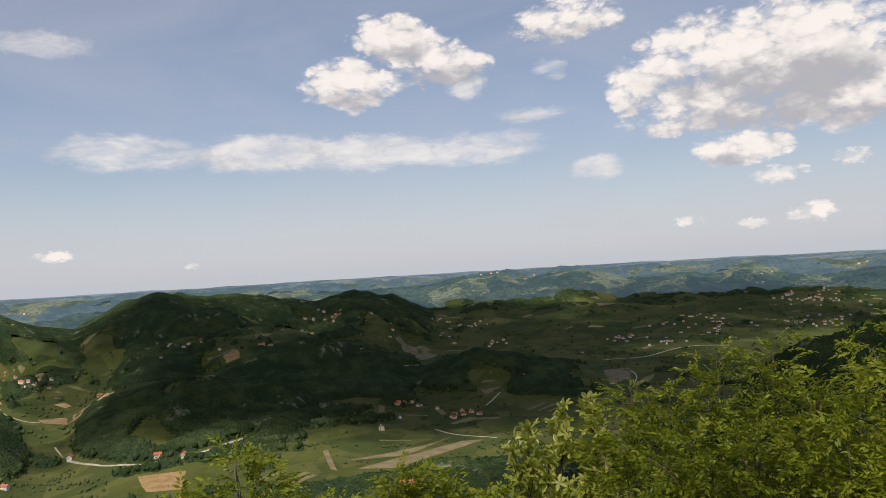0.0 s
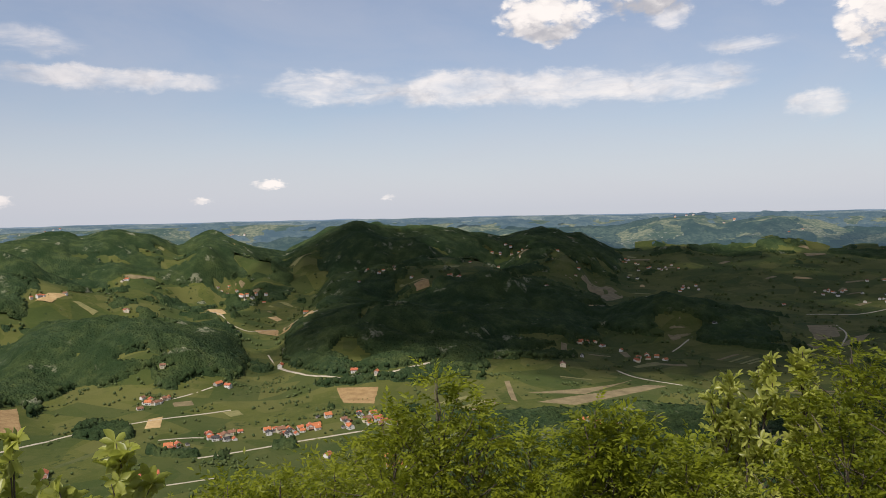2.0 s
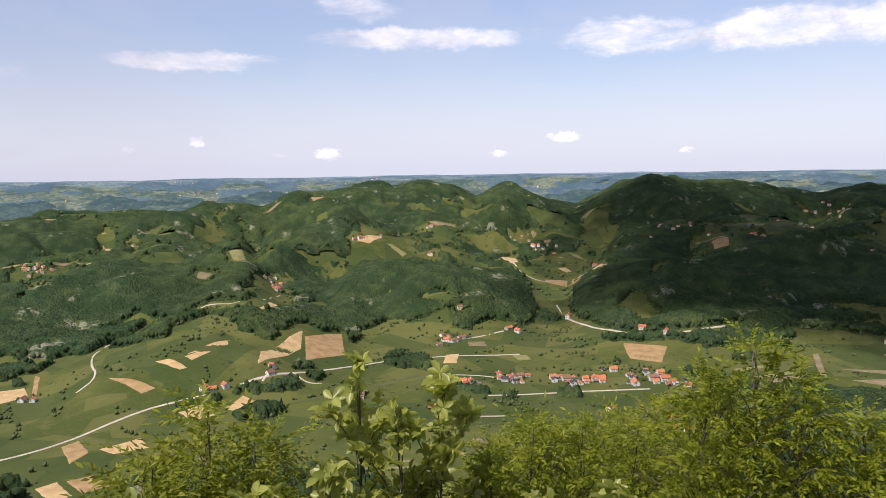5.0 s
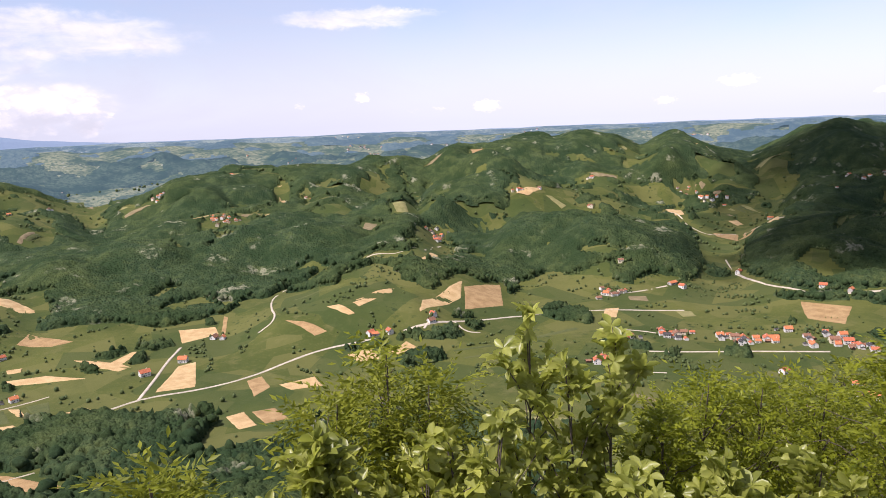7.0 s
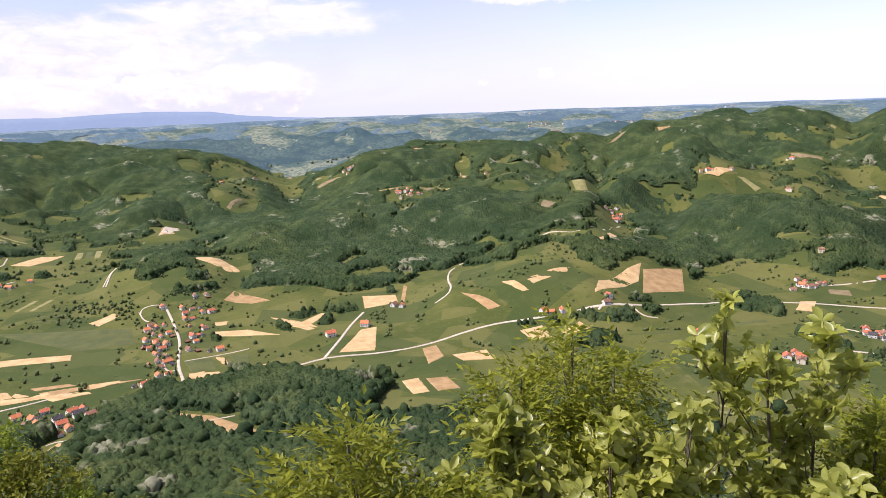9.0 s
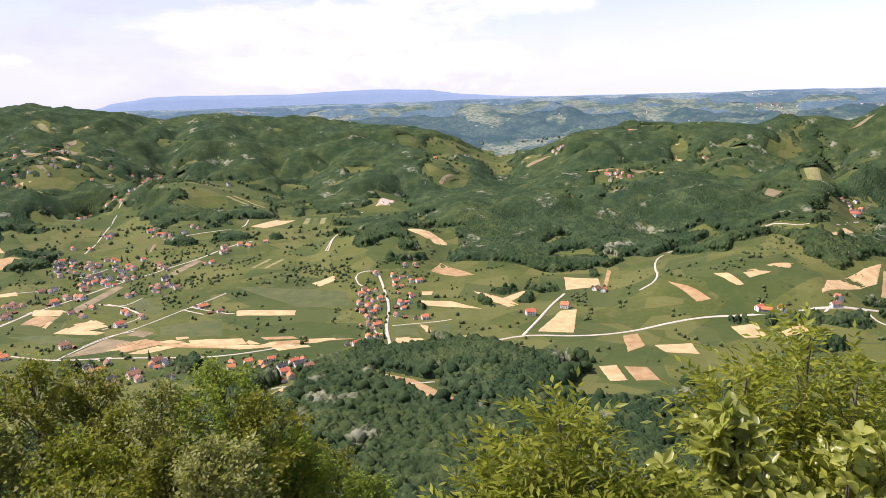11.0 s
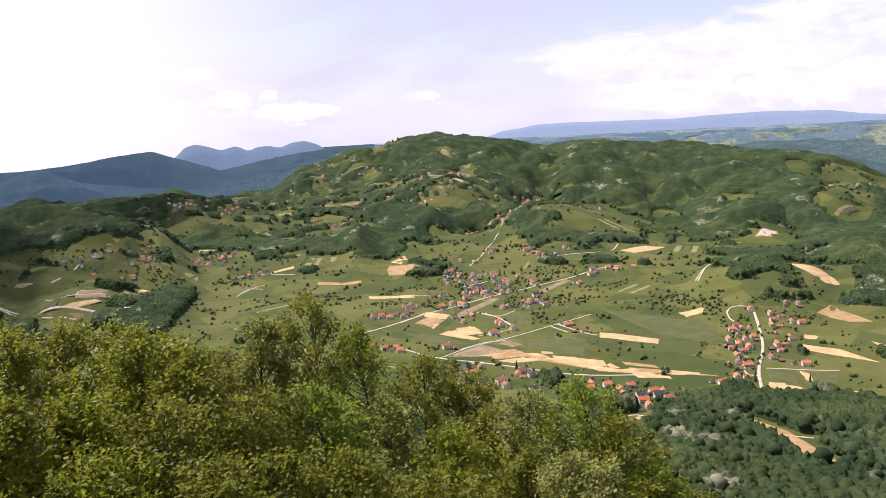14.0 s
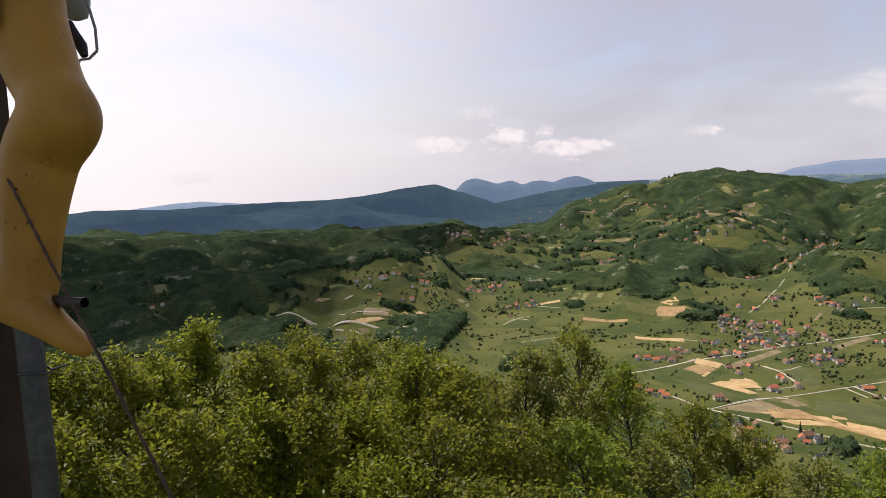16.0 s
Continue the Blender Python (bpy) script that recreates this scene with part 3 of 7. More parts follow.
# bands of ground by distance, each with stronger haze in its material
far_rows = ((ranges[:-1, None] > haze_start(np.degrees(bearings[None, :-1]))).astype(np.int32) + (ranges[:-1, None] > 4280) + (ranges[:-1, None] > 4640)).ravel()
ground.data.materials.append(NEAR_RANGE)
south = hazed_south(*np.meshgrid(np.degrees(bearings[:-1]), ranges[:-1])).ravel()
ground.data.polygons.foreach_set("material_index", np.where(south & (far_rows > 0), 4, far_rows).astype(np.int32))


def mountain_range(line, r, thick, rough, mat, label):
    """A range along bearings with given tops (angles seen from the lookout): a wedge of land with a face and a back."""
    line = [(line[0][0] - 2.5, line[0][1] - 1.6), *line, (line[-1][0] + 2.5, line[-1][1] - 1.6)]  # both ends sink into the land
    az = np.arange(line[0][0], line[-1][0] + 0.01, 0.12)
    tops = np.interp(az, [q[0] for q in line], [q[1] for q in line])
    tops = np.convolve(np.pad(tops, 2, mode="edge"), np.ones(5) / 5, "valid")
    tops = tops + rough * (lumps(az * 10, az * 0, 9, 31) - 0.5) + 0.4 * rough * (lumps(az * 10, az * 0, 3, 32) - 0.5)
    rows = []
    for u, back in ((0.0, 0.0), (0.35, 0.3), (0.7, 0.62), (1.0, 1.0), (0.6, 1.35), (0.0, 1.9)):
        d = r - thick + thick * back
        x, y = -d * np.sin(np.radians(az)), d * np.cos(np.radians(az))
        foot = np.minimum(height(x, y), EYE + r * np.tan(np.radians(tops))) - 30
        wave = 1 + (0.12 * (lumps(az * 10, az * 0 + back * 40, 6, 33) - 0.5) if 0 < u < 1 else 0)
        rows.append(np.stack([x, y, foot + (EYE + r * np.tan(np.radians(tops)) - foot) * u * wave], -1))
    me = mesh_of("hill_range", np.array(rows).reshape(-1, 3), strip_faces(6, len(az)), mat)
    tagged(new("backdrop", me), label, "hills", kind="structure")


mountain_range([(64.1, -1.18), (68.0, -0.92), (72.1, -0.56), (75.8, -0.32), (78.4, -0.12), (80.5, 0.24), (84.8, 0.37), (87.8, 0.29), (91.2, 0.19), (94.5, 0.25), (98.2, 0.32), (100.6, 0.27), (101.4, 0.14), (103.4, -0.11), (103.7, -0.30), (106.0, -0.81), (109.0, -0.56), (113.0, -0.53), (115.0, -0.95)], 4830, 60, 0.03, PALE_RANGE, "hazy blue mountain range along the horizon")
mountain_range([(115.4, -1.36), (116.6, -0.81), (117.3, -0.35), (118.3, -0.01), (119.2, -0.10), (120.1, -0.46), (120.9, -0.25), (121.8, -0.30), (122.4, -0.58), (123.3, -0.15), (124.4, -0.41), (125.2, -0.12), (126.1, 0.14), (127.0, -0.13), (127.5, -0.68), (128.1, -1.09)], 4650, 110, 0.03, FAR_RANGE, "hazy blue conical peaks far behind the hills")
mountain_range([(115.5, -4.6), (118.4, -3.95), (121.4, -3.10), (123.6, -2.28), (125.7, -1.41), (127.9, -0.71), (129.2, -0.22), (131.4, -0.43), (134.5, -0.87), (136.7, -1.08), (140.9, -1.11), (145.0, -1.13), (149.0, -1.30), (152.8, -1.11), (154.6, -1.13), (157.7, -1.45), (159.7, -1.59)], 4250, 330, 0.05, NEAR_RANGE, "wooded range behind the forest hills, hazed blue-green")
mountain_range([(140.9, -1.45), (144.2, -1.04), (147.0, -0.78), (149.0, -0.89), (152.8, -1.27), (156.0, -1.83)], 4800, 80, 0.03, PALE_RANGE, "low range along the horizon, hazed pale blue")
mountain_range([(41.7, -0.92), (46.0, -1.01), (50.3, -0.93), (55.5, -0.73), (58.9, -0.72), (61.4, -0.78), (63.9, -0.88), (66.4, -1.19)], 4780, 80, 0.03, FAR_RANGE, "low range along the horizon, hazed pale blue")


# ---- clouds overhead, whose shade lies on the hills ----
def cloud_material(name, thin):
    """White vapour that lets a part of the light through at each skin."""
    m, web, skin = material(name, 1.0, 0.0)
    skin.inputs["Base Color"].default_value = (0.82, 0.82, 0.83, 1)
    clear = web.node("ShaderNodeBsdfTransparent")
    both = web.node("ShaderNodeMixShader", {0: thin, 1: skin.outputs[0], 2: clear.outputs[0]})
    out = [n for n in web.tree.nodes if n.bl_idname == "ShaderNodeOutputMaterial"][0]
    web.tree.links.new(both.outputs[0], out.inputs[0])
    return m


def cloud(puffs, label, mat):
    """A heap of flattened puffs; places where its shade falls: bearing, distance, half sizes."""
    up, v0, f0 = 2000.0, *ball_of(3)
    lean = up / math.tan(radians(SUN_HEIGHT))
    sx, sy = -math.sin(radians(SUN_BEARING)) * lean, math.cos(radians(SUN_BEARING)) * lean
    rng, out = np.random.default_rng(77), []
    for az, r, wide, deep in puffs:
        x, y, wide, deep = *at(az, 1.4 * r), 1.4 * wide, 1.4 * deep
        for k in range(5):
            kick = sum(a * np.sin(v0 @ rng.normal(0, s, 3) + rng.uniform(0, 6))[:, None] for a, s in ((0.12, 3), (0.08, 7), (0.05, 13)))
            ux, uy = at(az, 1)
            p = v0 * (1 + kick) * (wide * rng.uniform(0.5, 0.75), deep * rng.uniform(0.5, 0.75), 70)
            ox, oy = rng.uniform(-0.45, 0.45) * wide, rng.uniform(-0.45, 0.45) * deep
            q = np.stack([(p[:, 0] + ox) * uy + (p[:, 1] + oy) * ux, -(p[:, 0] + ox) * ux + (p[:, 1] + oy) * uy, p[:, 2]], -1)
            out.append((q + (x + sx, y + sy, up + rng.uniform(-30, 30)), f0))
    verts, n = [], 0
    faces = []
    for v, f in out:
        verts.append(v), faces.append(f + n)
        n += len(v)
    tagged(new("cloud", mesh_of("cloud", np.concatenate(verts), np.concatenate(faces), mat)), label, "cloud")


def ball_of(level):
    bm = bmesh.new()
    bmesh.ops.create_icosphere(bm, subdivisions=level, radius=1.0)
    v = np.array([w.co[:] for w in bm.verts])
    f = np.array([[w.index for w in q.verts] for q in bm.faces])
    bm.free()
    return v, f


cloud([(16, 1750, 420, 600), (5, 1700, 420, 500), (-8, 1700, 480, 500), (-20, 1500, 420, 600), (10, 1270, 360, 240), (20, 1300, 300, 220), (-3, 1230, 300, 230), (-28, 760, 260, 200), (20, 2200, 330, 300), (7, 2400, 300, 260), (-3, 2500, 300, 200), (-22, 2600, 600, 300), (-4, 2050, 420, 220), (-14, 2050, 420, 220), (-14, 800, 240, 130), (-12, 2330, 480, 200), (-25, 2250, 480, 260), (2, 2450, 300, 160), (6, 2020, 360, 260), (2, 2180, 320, 260)], "broad white cumulus cloud drifting over the northern ridge", cloud_material("thick cloud", 0.79))
cloud([(137, 1350, 250, 250), (128, 1950, 260, 300), (152, 1250, 480, 330), (152, 1600, 480, 350), (140, 1750, 330, 330), (160, 1850, 520, 420), (146, 2350, 420, 320), (134, 2250, 300, 300), (132, 2800, 380, 260), (141, 2850, 480, 280), (152, 2700, 520, 320)], "broad white cumulus cloud drifting over the southern forest", cloud_material("thin cloud", 0.89))

# ---- plan: roads, fields and house places, metres from the lookout ----
ROADS = []  # width, line
ROADS.append((6, [(-893, 222), (-903, 279), (-883, 335), (-881, 396), (-895, 461), (-899, 518), (-878, 582), (-839, 692), (-845, 858), (-807, 957), (-722, 1034), (-663, 1097)]))
ROADS.append((5, [(-913, 92), (-1000, 95), (-1110, 114), (-1233, 118), (-1320, 116)]))
ROADS.append((5, [(-1124, -519), (-1214, -474), (-1321, -422), (-1447, -362), (-1510, -303), (-1596, -244), (-1686, -192), (-1735, -132)]))
ROADS.append((3.5, [(-1722, -498), (-1913, -501), (-2117, -520), (-2197, -529), (-2302, -485), (-2678, -505)]))
ROADS.append((4, [(-1801, -343), (-1835, -270), (-1892, -167), (-1978, -159)]))
ROADS.append((4, [(-1028, -406), (-988, -341), (-971, -263), (-952, -190), (-933, -118), (-954, -32)]))
ROADS.append((3.5, [(-991, -338), (-1064, -308), (-1118, -258), (-1207, -207), (-1294, -153)]))
ROADS.append((4, [(-1300, 721), (-1228, 624), (-1132, 569), (-1048, 537), (-1039, 498)]))
ROADS.append((4, [(-1253, 813), (-1258, 851), (-1175, 918), (-1383, 1170)]))
ROADS.append((5, [(-1251, 1944), (-1204, 1965), (-1129, 1875), (-1025, 1820), (-1004, 1896), (-907, 1851), (-824, 1824)]))
ROADS.append((5, [(-838, 1559), (-715, 1383), (-569, 1264), (-471, 1280), (-403, 1341)]))
ROADS.append((6, [(-490, 1274), (-410, 1338), (-378, 1433)]))
ROADS.append((7, [(489, 2362), (646, 2373), (798, 2498), (928, 2440)]))
ROADS.append((5, [(468, 1893), (528, 2066), (530, 2198)]))
ROADS.append((5, [(-36, 1526), (-1, 1471), (84, 1416)]))
ROADS.append((5, [(81, 1733), (132, 1851)]))
ROADS.append((5, [(-2028, 141), (-2067, 186), (-2145, 226)]))
ROADS.append((4, [(-546, 754), (-498, 787)]))
ROADS.append((6, [(-571, 857), (-486, 937), (-389, 1007)]))
ROADS.append((5, [(-1020, -1422), (-1107, -1287), (-1103, -1118), (-1111, -996)]))
ROADS.append((5, [(-1196, -1283), (-1240, -1288), (-1300, -1288)]))
ROADS.append((5, [(-902, 268), (-963, 307), (-1034, 348), (-1100, 398)]))
ROADS.append((4, [(-840, 671), (-852, 692)]))
ROADS.append((4, [(-842, 734), (-805, 725), (-794, 744)]))
ROADS.append((5, [(-800, 1110), (-778, 1152), (-763, 1203)]))
ROADS.append((3, [(-1285, -346), (-1249, -307), (-1184, -268), (-1154, -278), (-1123, -315)]))
ROADS.append((3, [(-1215, -200), (-1154, -140), (-1148, -126)]))
ROADS.append((3, [(-782, -55), (-788, -42), (-773, -27)]))
ROADS.append((3, [(-1300, 74), (-1330, 79), (-1335, 98), (-1320, 116)]))
ROADS.append((3, [(-1091, -1083), (-1050, -1052)]))
ROADS.append((3, [(-1401, -938), (-1455, -943), (-1489, -933)]))
ROADS.append((3, [(-1543, 27), (-1706, 59)]))
ROADS.append((4, [(-676, 919), (-629, 947), (-567, 945)]))
ROADS.append((3, [(-756, 95), (-755, 123)]))
ROADS.append((4, [(-1536, 32), (-1732, 62)]))
ROADS.append((3, [(-1290, -362), (-1255, -312), (-1308, -294)]))
ROADS.append((3, [(-1255, -312), (-1213, -288), (-1186, -269)]))
ROADS.append((3, [(-1040, -322), (-1085, -298), (-1099, -264)]))
ROADS.append((4, [(-1195, -481), (-1240, -461), (-1272, -458), (-1251, -400)]))
ROADS.append((3, [(-1403, -557), (-1408, -505), (-1430, -464)]))
ROADS.append((3, [(-1517, -451), (-1533, -426), (-1565, -413)]))
ROADS.append((3, [(-1509, -453), (-1486, -418), (-1479, -385), (-1451, -355)]))
ROADS.append((3, [(-1203, -212), (-1175, -186), (-1163, -174)]))
ROADS.append((3, [(-965, -282), (-978, -260), (-972, -286)]))
ROADS.append((3, [(-1089, -1291), (-1103, -1193), (-1104, -1080), (-1115, -1049)]))
ROADS.append((3, [(-1099, -1285), (-1090, -1270), (-1088, -1258)]))
ROADS.append((3, [(-1126, -1134), (-1159, -1159), (-1175, -1148)]))
ROADS.append((3, [(-1085, -1183), (-1084, -1118), (-1083, -1084), (-1032, -1029)]))
ROADS.append((3, [(-1155, -1244), (-1124, -1135), (-1199, -1082)]))
ROADS.append((3, [(-1370, -933), (-1446, -955), (-1438, -907)]))
ROADS.append((3, [(-1602, -1013), (-1577, -1011), (-1583, -906)]))
ROADS.append((3, [(-1314, 74), (-1274, 76), (-1257, 83)]))
ROADS.append((3, [(-1032, 81), (-970, 77), (-970, 94)]))
ROADS.append((3, [(-1005, 105), (-1012, 145), (-1018, 194)]))
FIELDS_NEAR = [[(-879, 695), (-922, 733), (-996, 892), (-928, 828)], [(-886, 794), (-970, 871), (-996, 992), (-886, 889)], [(-971, 631), (-992, 724), (-980, 724), (-948, 627)], [(-1002, 600), (-985, 615), (-937, 613), (-944, 603)], [(-1032, 540), (-990, 553), (-934, 561), (-938, 540)], [(-1202, 432), (-1168, 485), (-1123, 471), (-1118, 405)]]
FIELDS_NEAR += [[(-915, 290), (-1017, 361), (-1018, 389), (-896, 339)], [(-871, 395), (-874, 419), (-819, 404), (-796, 369)], [(-820, 414), (-815, 465), (-772, 452), (-788, 414)], [(-757, 314), (-757, 338), (-700, 326), (-701, 305)], [(-750, 343), (-741, 369), (-693, 361), (-698, 333)], [(-1111, 881), (-1281, 1092), (-1150, 978), (-1088, 869)]]
FIELDS_NEAR += [[(-1131, 283), (-1086, 305), (-1057, 310), (-1100, 274)], [(-1120, 472), (-1211, 519), (-1196, 520), (-1110, 475)]]
FIELDS_SOUTH = [[(-1135, -125), (-1167, -126), (-1139, -29), (-1110, -31)], [(-1322, -7), (-1346, 36), (-1321, 44), (-1283, 8)], [(-1304, 210), (-1372, 243), (-1259, 287), (-1259, 253)], [(-1139, 159), (-1116, 214), (-1052, 255), (-1114, 160)], [(-1165, 258), (-1140, 277), (-1054, 304), (-1049, 290)], [(-816, 62), (-771, 103), (-681, 139), (-691, 113)]]
FIELDS_SOUTH += [[(-1574, 201), (-1590, 259), (-1482, 288), (-1484, 253)], [(-1129, -372), (-1175, -337), (-1140, -308), (-1120, -346)], [(-1036, -279), (-1053, -238), (-1019, -202), (-990, -260)], [(-857, 541), (-854, 581), (-806, 567), (-812, 536)], [(-1026, -180), (-1011, -102), (-980, -93), (-989, -168)], [(-982, -70), (-972, -3), (-958, 57), (-959, -62)]]
FIELDS_SOUTH += [[(-773, 281), (-772, 301), (-757, 301), (-762, 277)], [(-937, 178), (-928, 216), (-901, 221), (-914, 182)]]
FIELDS_FAR = [[(-1598, -682), (-1684, -694), (-1628, -570), (-1587, -620)], [(-1716, -707), (-1784, -694), (-1764, -671), (-1679, -662)], [(-1403, -635), (-1417, -531), (-1388, -520), (-1381, -625)], [(-1201, -453), (-1245, -441), (-1221, -402), (-1172, -416)], [(-1104, -1156), (-1133, -1092), (-1131, -1076), (-1102, -1121)], [(-1225, -1078), (-1329, -1123), (-1314, -1101), (-1232, -1069)]]
FIELDS_FAR += [[(-1154, -1084), (-1226, -1103), (-1225, -1091), (-1157, -1073)], [(-1158, -1333), (-1177, -1338), (-1191, -1307), (-1174, -1306)], [(-169, 1224), (20, 1415), (65, 1413), (-98, 1225)], [(-194, 1281), (-84, 1307), (-1, 1460), (-66, 1361)], [(447, 2169), (533, 2213), (500, 2018), (421, 1939)], [(442, 1854), (532, 2025), (587, 2094), (523, 1936)]]
FIELDS_NORTH = [[(65, 1915), (112, 1965), (134, 1873), (86, 1818)], [(-239, 1349), (-231, 1361), (-192, 1217), (-206, 1229)], [(-188, 2682), (-167, 2873), (-26, 2610), (-91, 2425)], [(-667, 2164), (-638, 2214), (-581, 2064), (-618, 2054)], [(682, 3458), (787, 3512), (759, 3304), (677, 3259)], [(-1261, 1971), (-1334, 2164), (-1196, 1973), (-1209, 1938)]]
FIELDS_NORTH += [[(-1046, 1862), (-938, 1904), (-869, 1773), (-1014, 1828)], [(-1096, 2041), (-1082, 2073), (-1017, 2003), (-1031, 1994)], [(-954, 1994), (-846, 1836), (-833, 1802), (-849, 1786)], [(-529, 1226), (-445, 1240), (-421, 1143), (-482, 1148)], [(-1555, 1622), (-1561, 1676), (-1541, 1728), (-1524, 1646)], [(-978, 638), (-986, 678), (-992, 733), (-971, 712)]]
FIELDS_NORTH += [[(-2153, 1994), (-2126, 2037), (-2093, 1976), (-2098, 1956)], [(-817, 585), (-832, 630), (-803, 628), (-793, 591)], [(-1911, -155), (-2001, -88), (-1975, -35), (-1888, -112)], [(-1009, -80), (-996, -34), (-982, -25), (-992, -72)], [(-996, -242), (-1015, -178), (-1001, -173), (-977, -231)], [(-1171, -369), (-1183, -338), (-1166, -325), (-1151, -355)]]
FIELDS_NORTH += [[(-2076, 186), (-2140, 204), (-2242, 260), (-2072, 227)], [(-947, 102), (-935, 139), (-919, 141), (-923, 99)], [(-1090, 273), (-1137, 339), (-1124, 349), (-1067, 286)], [(-1032, -241), (-999, -155), (-964, -112), (-993, -187)], [(-999, -155), (-969, -76), (-953, -18), (-957, -104)], [(-1139, -375), (-1178, -357), (-1143, -317), (-1118, -349)]]
FIELDS_NORTH += [[(-1521, -815), (-1526, -701), (-1502, -691), (-1493, -800)], [(-2366, 1254), (-2361, 1268), (-2141, 1160), (-2124, 1137)]]
SOUTH_TOWN = [(-1654, -561), (-1756, -530), (-1625, -528), (-1625, -517), (-1625, -495), (-1589, -517), (-1583, -506), (-1586, -485), (-1554, -506), (-1551, -482), (-1512, -487), (-1605, -456), (-1562, -442), (-1583, -456), (-1591, -436), (-1637, -431), (-1635, -417), (-1515, -447), (-1488, -427), (-1495, -413), (-1459, -427), (-1430, -428), (-1400, -415), (-1450, -409), (-1440, -389), (-1473, -387), (-1546, -392), (-1573, -400), (-1522, -374), (-1485, -370), (-1453, -352), (-1467, -341), (-1576, -375), (-1550, -360), (-1620, -354), (-1568, -317), (-1541, -304), (-1402, -487), (-1399, -471), (-1414, -467)]
SOUTH_TOWN += [(-1313, -439), (-1341, -426), (-1343, -411), (-1333, -400), (-1313, -502), (-1309, -487), (-1301, -504), (-1231, -488), (-1250, -491), (-1265, -365), (-1237, -390), (-1209, -365), (-1212, -304), (-1166, -266), (-1323, -321), (-1336, -314), (-1347, -282), (-1373, -279), (-1384, -265), (-1434, -279), (-1373, -255), (-1208, -181), (-1168, -150), (-1555, -207), (-1681, -194), (-1898, -289), (-1884, -275), (-1898, -380), (-1854, -362), (-1839, -334), (-1848, -304), (-1895, -481), (-1885, -491), (-1760, -496), (-1132, -293), (-1044, -344), (-926, -282), (-917, -266), (-946, -264), (-901, -223)]
SOUTH_TOWN += [(-883, -220), (-938, -204), (-925, -189), (-855, -173), (-873, -241), (-887, -267), (-1013, -410)]
VILLAGE_STREET = [(-1231, 84), (-1179, 83), (-1147, 69), (-1159, 92), (-1112, 80), (-1092, 69), (-1077, 85), (-1060, 74), (-1100, 93), (-1172, 104), (-1217, 91), (-1205, 76), (-1039, 85), (-1022, 73), (-992, 73), (-1012, 84), (-954, 67), (-927, 49), (-1253, 140), (-1270, 154), (-1284, 140), (-1190, 137), (-1129, 142), (-1093, 133), (-1056, 118), (-1243, 167), (-1239, 180), (-1157, 156), (-1230, 137), (-1339, 189), (-1341, 170), (-1034, 157), (-1306, 111), (-1123, 133)]
RIVER_HAMLET = [(-875, -106), (-875, -70), (-855, -65), (-834, -41), (-815, -34), (-850, -13), (-854, -45), (-872, -31), (-859, -25), (-891, -87), (-894, -59), (-923, -207), (-898, -107)]
MID_FARMS = [(-1000, 309), (-1028, 373), (-882, 602), (-875, 608), (-866, 626), (-849, 693), (-1093, 463), (-1107, 455), (-1832, -347), (-1881, -389), (-1814, -331), (-1696, -160), (-1683, -140), (-1716, -104), (-1637, -192), (-2469, -251), (-2068, 908), (-2039, 914), (-2038, 878), (-1479, 1235), (-1566, 1312), (-1529, 1298), (-2523, 440), (-2862, 621), (-2520, 891), (-2545, 878)]
HILL_ROAD = [(-2212, -524), (-2282, -555), (-2267, -519), (-2290, -499), (-2580, -533), (-2615, -526), (-2687, -516), (-2271, -578), (-2667, -494), (-2145, -607), (-2118, -615), (-2252, -623)]
EAST_VILLAGE = [(-635, 885), (-628, 897), (-614, 954), (-593, 937), (-586, 952), (-586, 970), (-541, 995), (-520, 998), (-510, 1005), (-496, 976), (-493, 1009), (-479, 1012), (-474, 1021), (-472, 1066), (-439, 1051), (-420, 1071), (-401, 1050), (-402, 1081), (-385, 1056), (-367, 1050), (-357, 1058), (-414, 1015), (-720, 751), (-593, 782), (-580, 777), (-587, 761)]
NORTH_FARMS = [(-863, 709), (-1496, 1244), (-1486, 1250), (-1546, 1336), (-810, 1056), (-813, 1083), (-802, 1110), (-761, 1218), (-740, 1218), (-873, 1209), (-1386, 1773), (-1237, 2204), (-1274, 2208), (-1362, 2320), (-1389, 2304), (-1559, 1639), (-1543, 1717), (-1625, 2083), (-524, 1313), (-474, 1300), (-734, 1419), (-143, 1492), (-71, 1136), (-58, 1112), (-82, 1129), (-26, 1097), (-316, 902), (-284, 864), (-297, 857), (-394, 884), (-113, 1615), (24, 1669), (45, 1665), (-953, 2014)]
RIDGE_HAMLET = [(-798, 2235), (-786, 2303), (-777, 2329), (-529, 2217), (-542, 2437), (-529, 2945), (-484, 2949), (-435, 2851), (-271, 2324), (-207, 2677), (-201, 2743), (-61, 3235), (-49, 3216), (-24, 3262), (60, 3128), (94, 3100), (164, 2761), (187, 2778), (192, 1940), (455, 2515), (9, 2937), (-26, 2960), (-79, 1756), (-32, 1723), (7, 1649), (26, 1642), (-836, 2152), (-679, 2204)]
CHURCH = [(1441, 3096)]
SPRUCES = [(-961, 151), (-1494, -458), (-1326, -467), (-1357, -482), (-952, -215), (-1673, -358), (-1534, -518), (-946, 87), (-1623, -398), (-1632, -389), (-912, 55)]
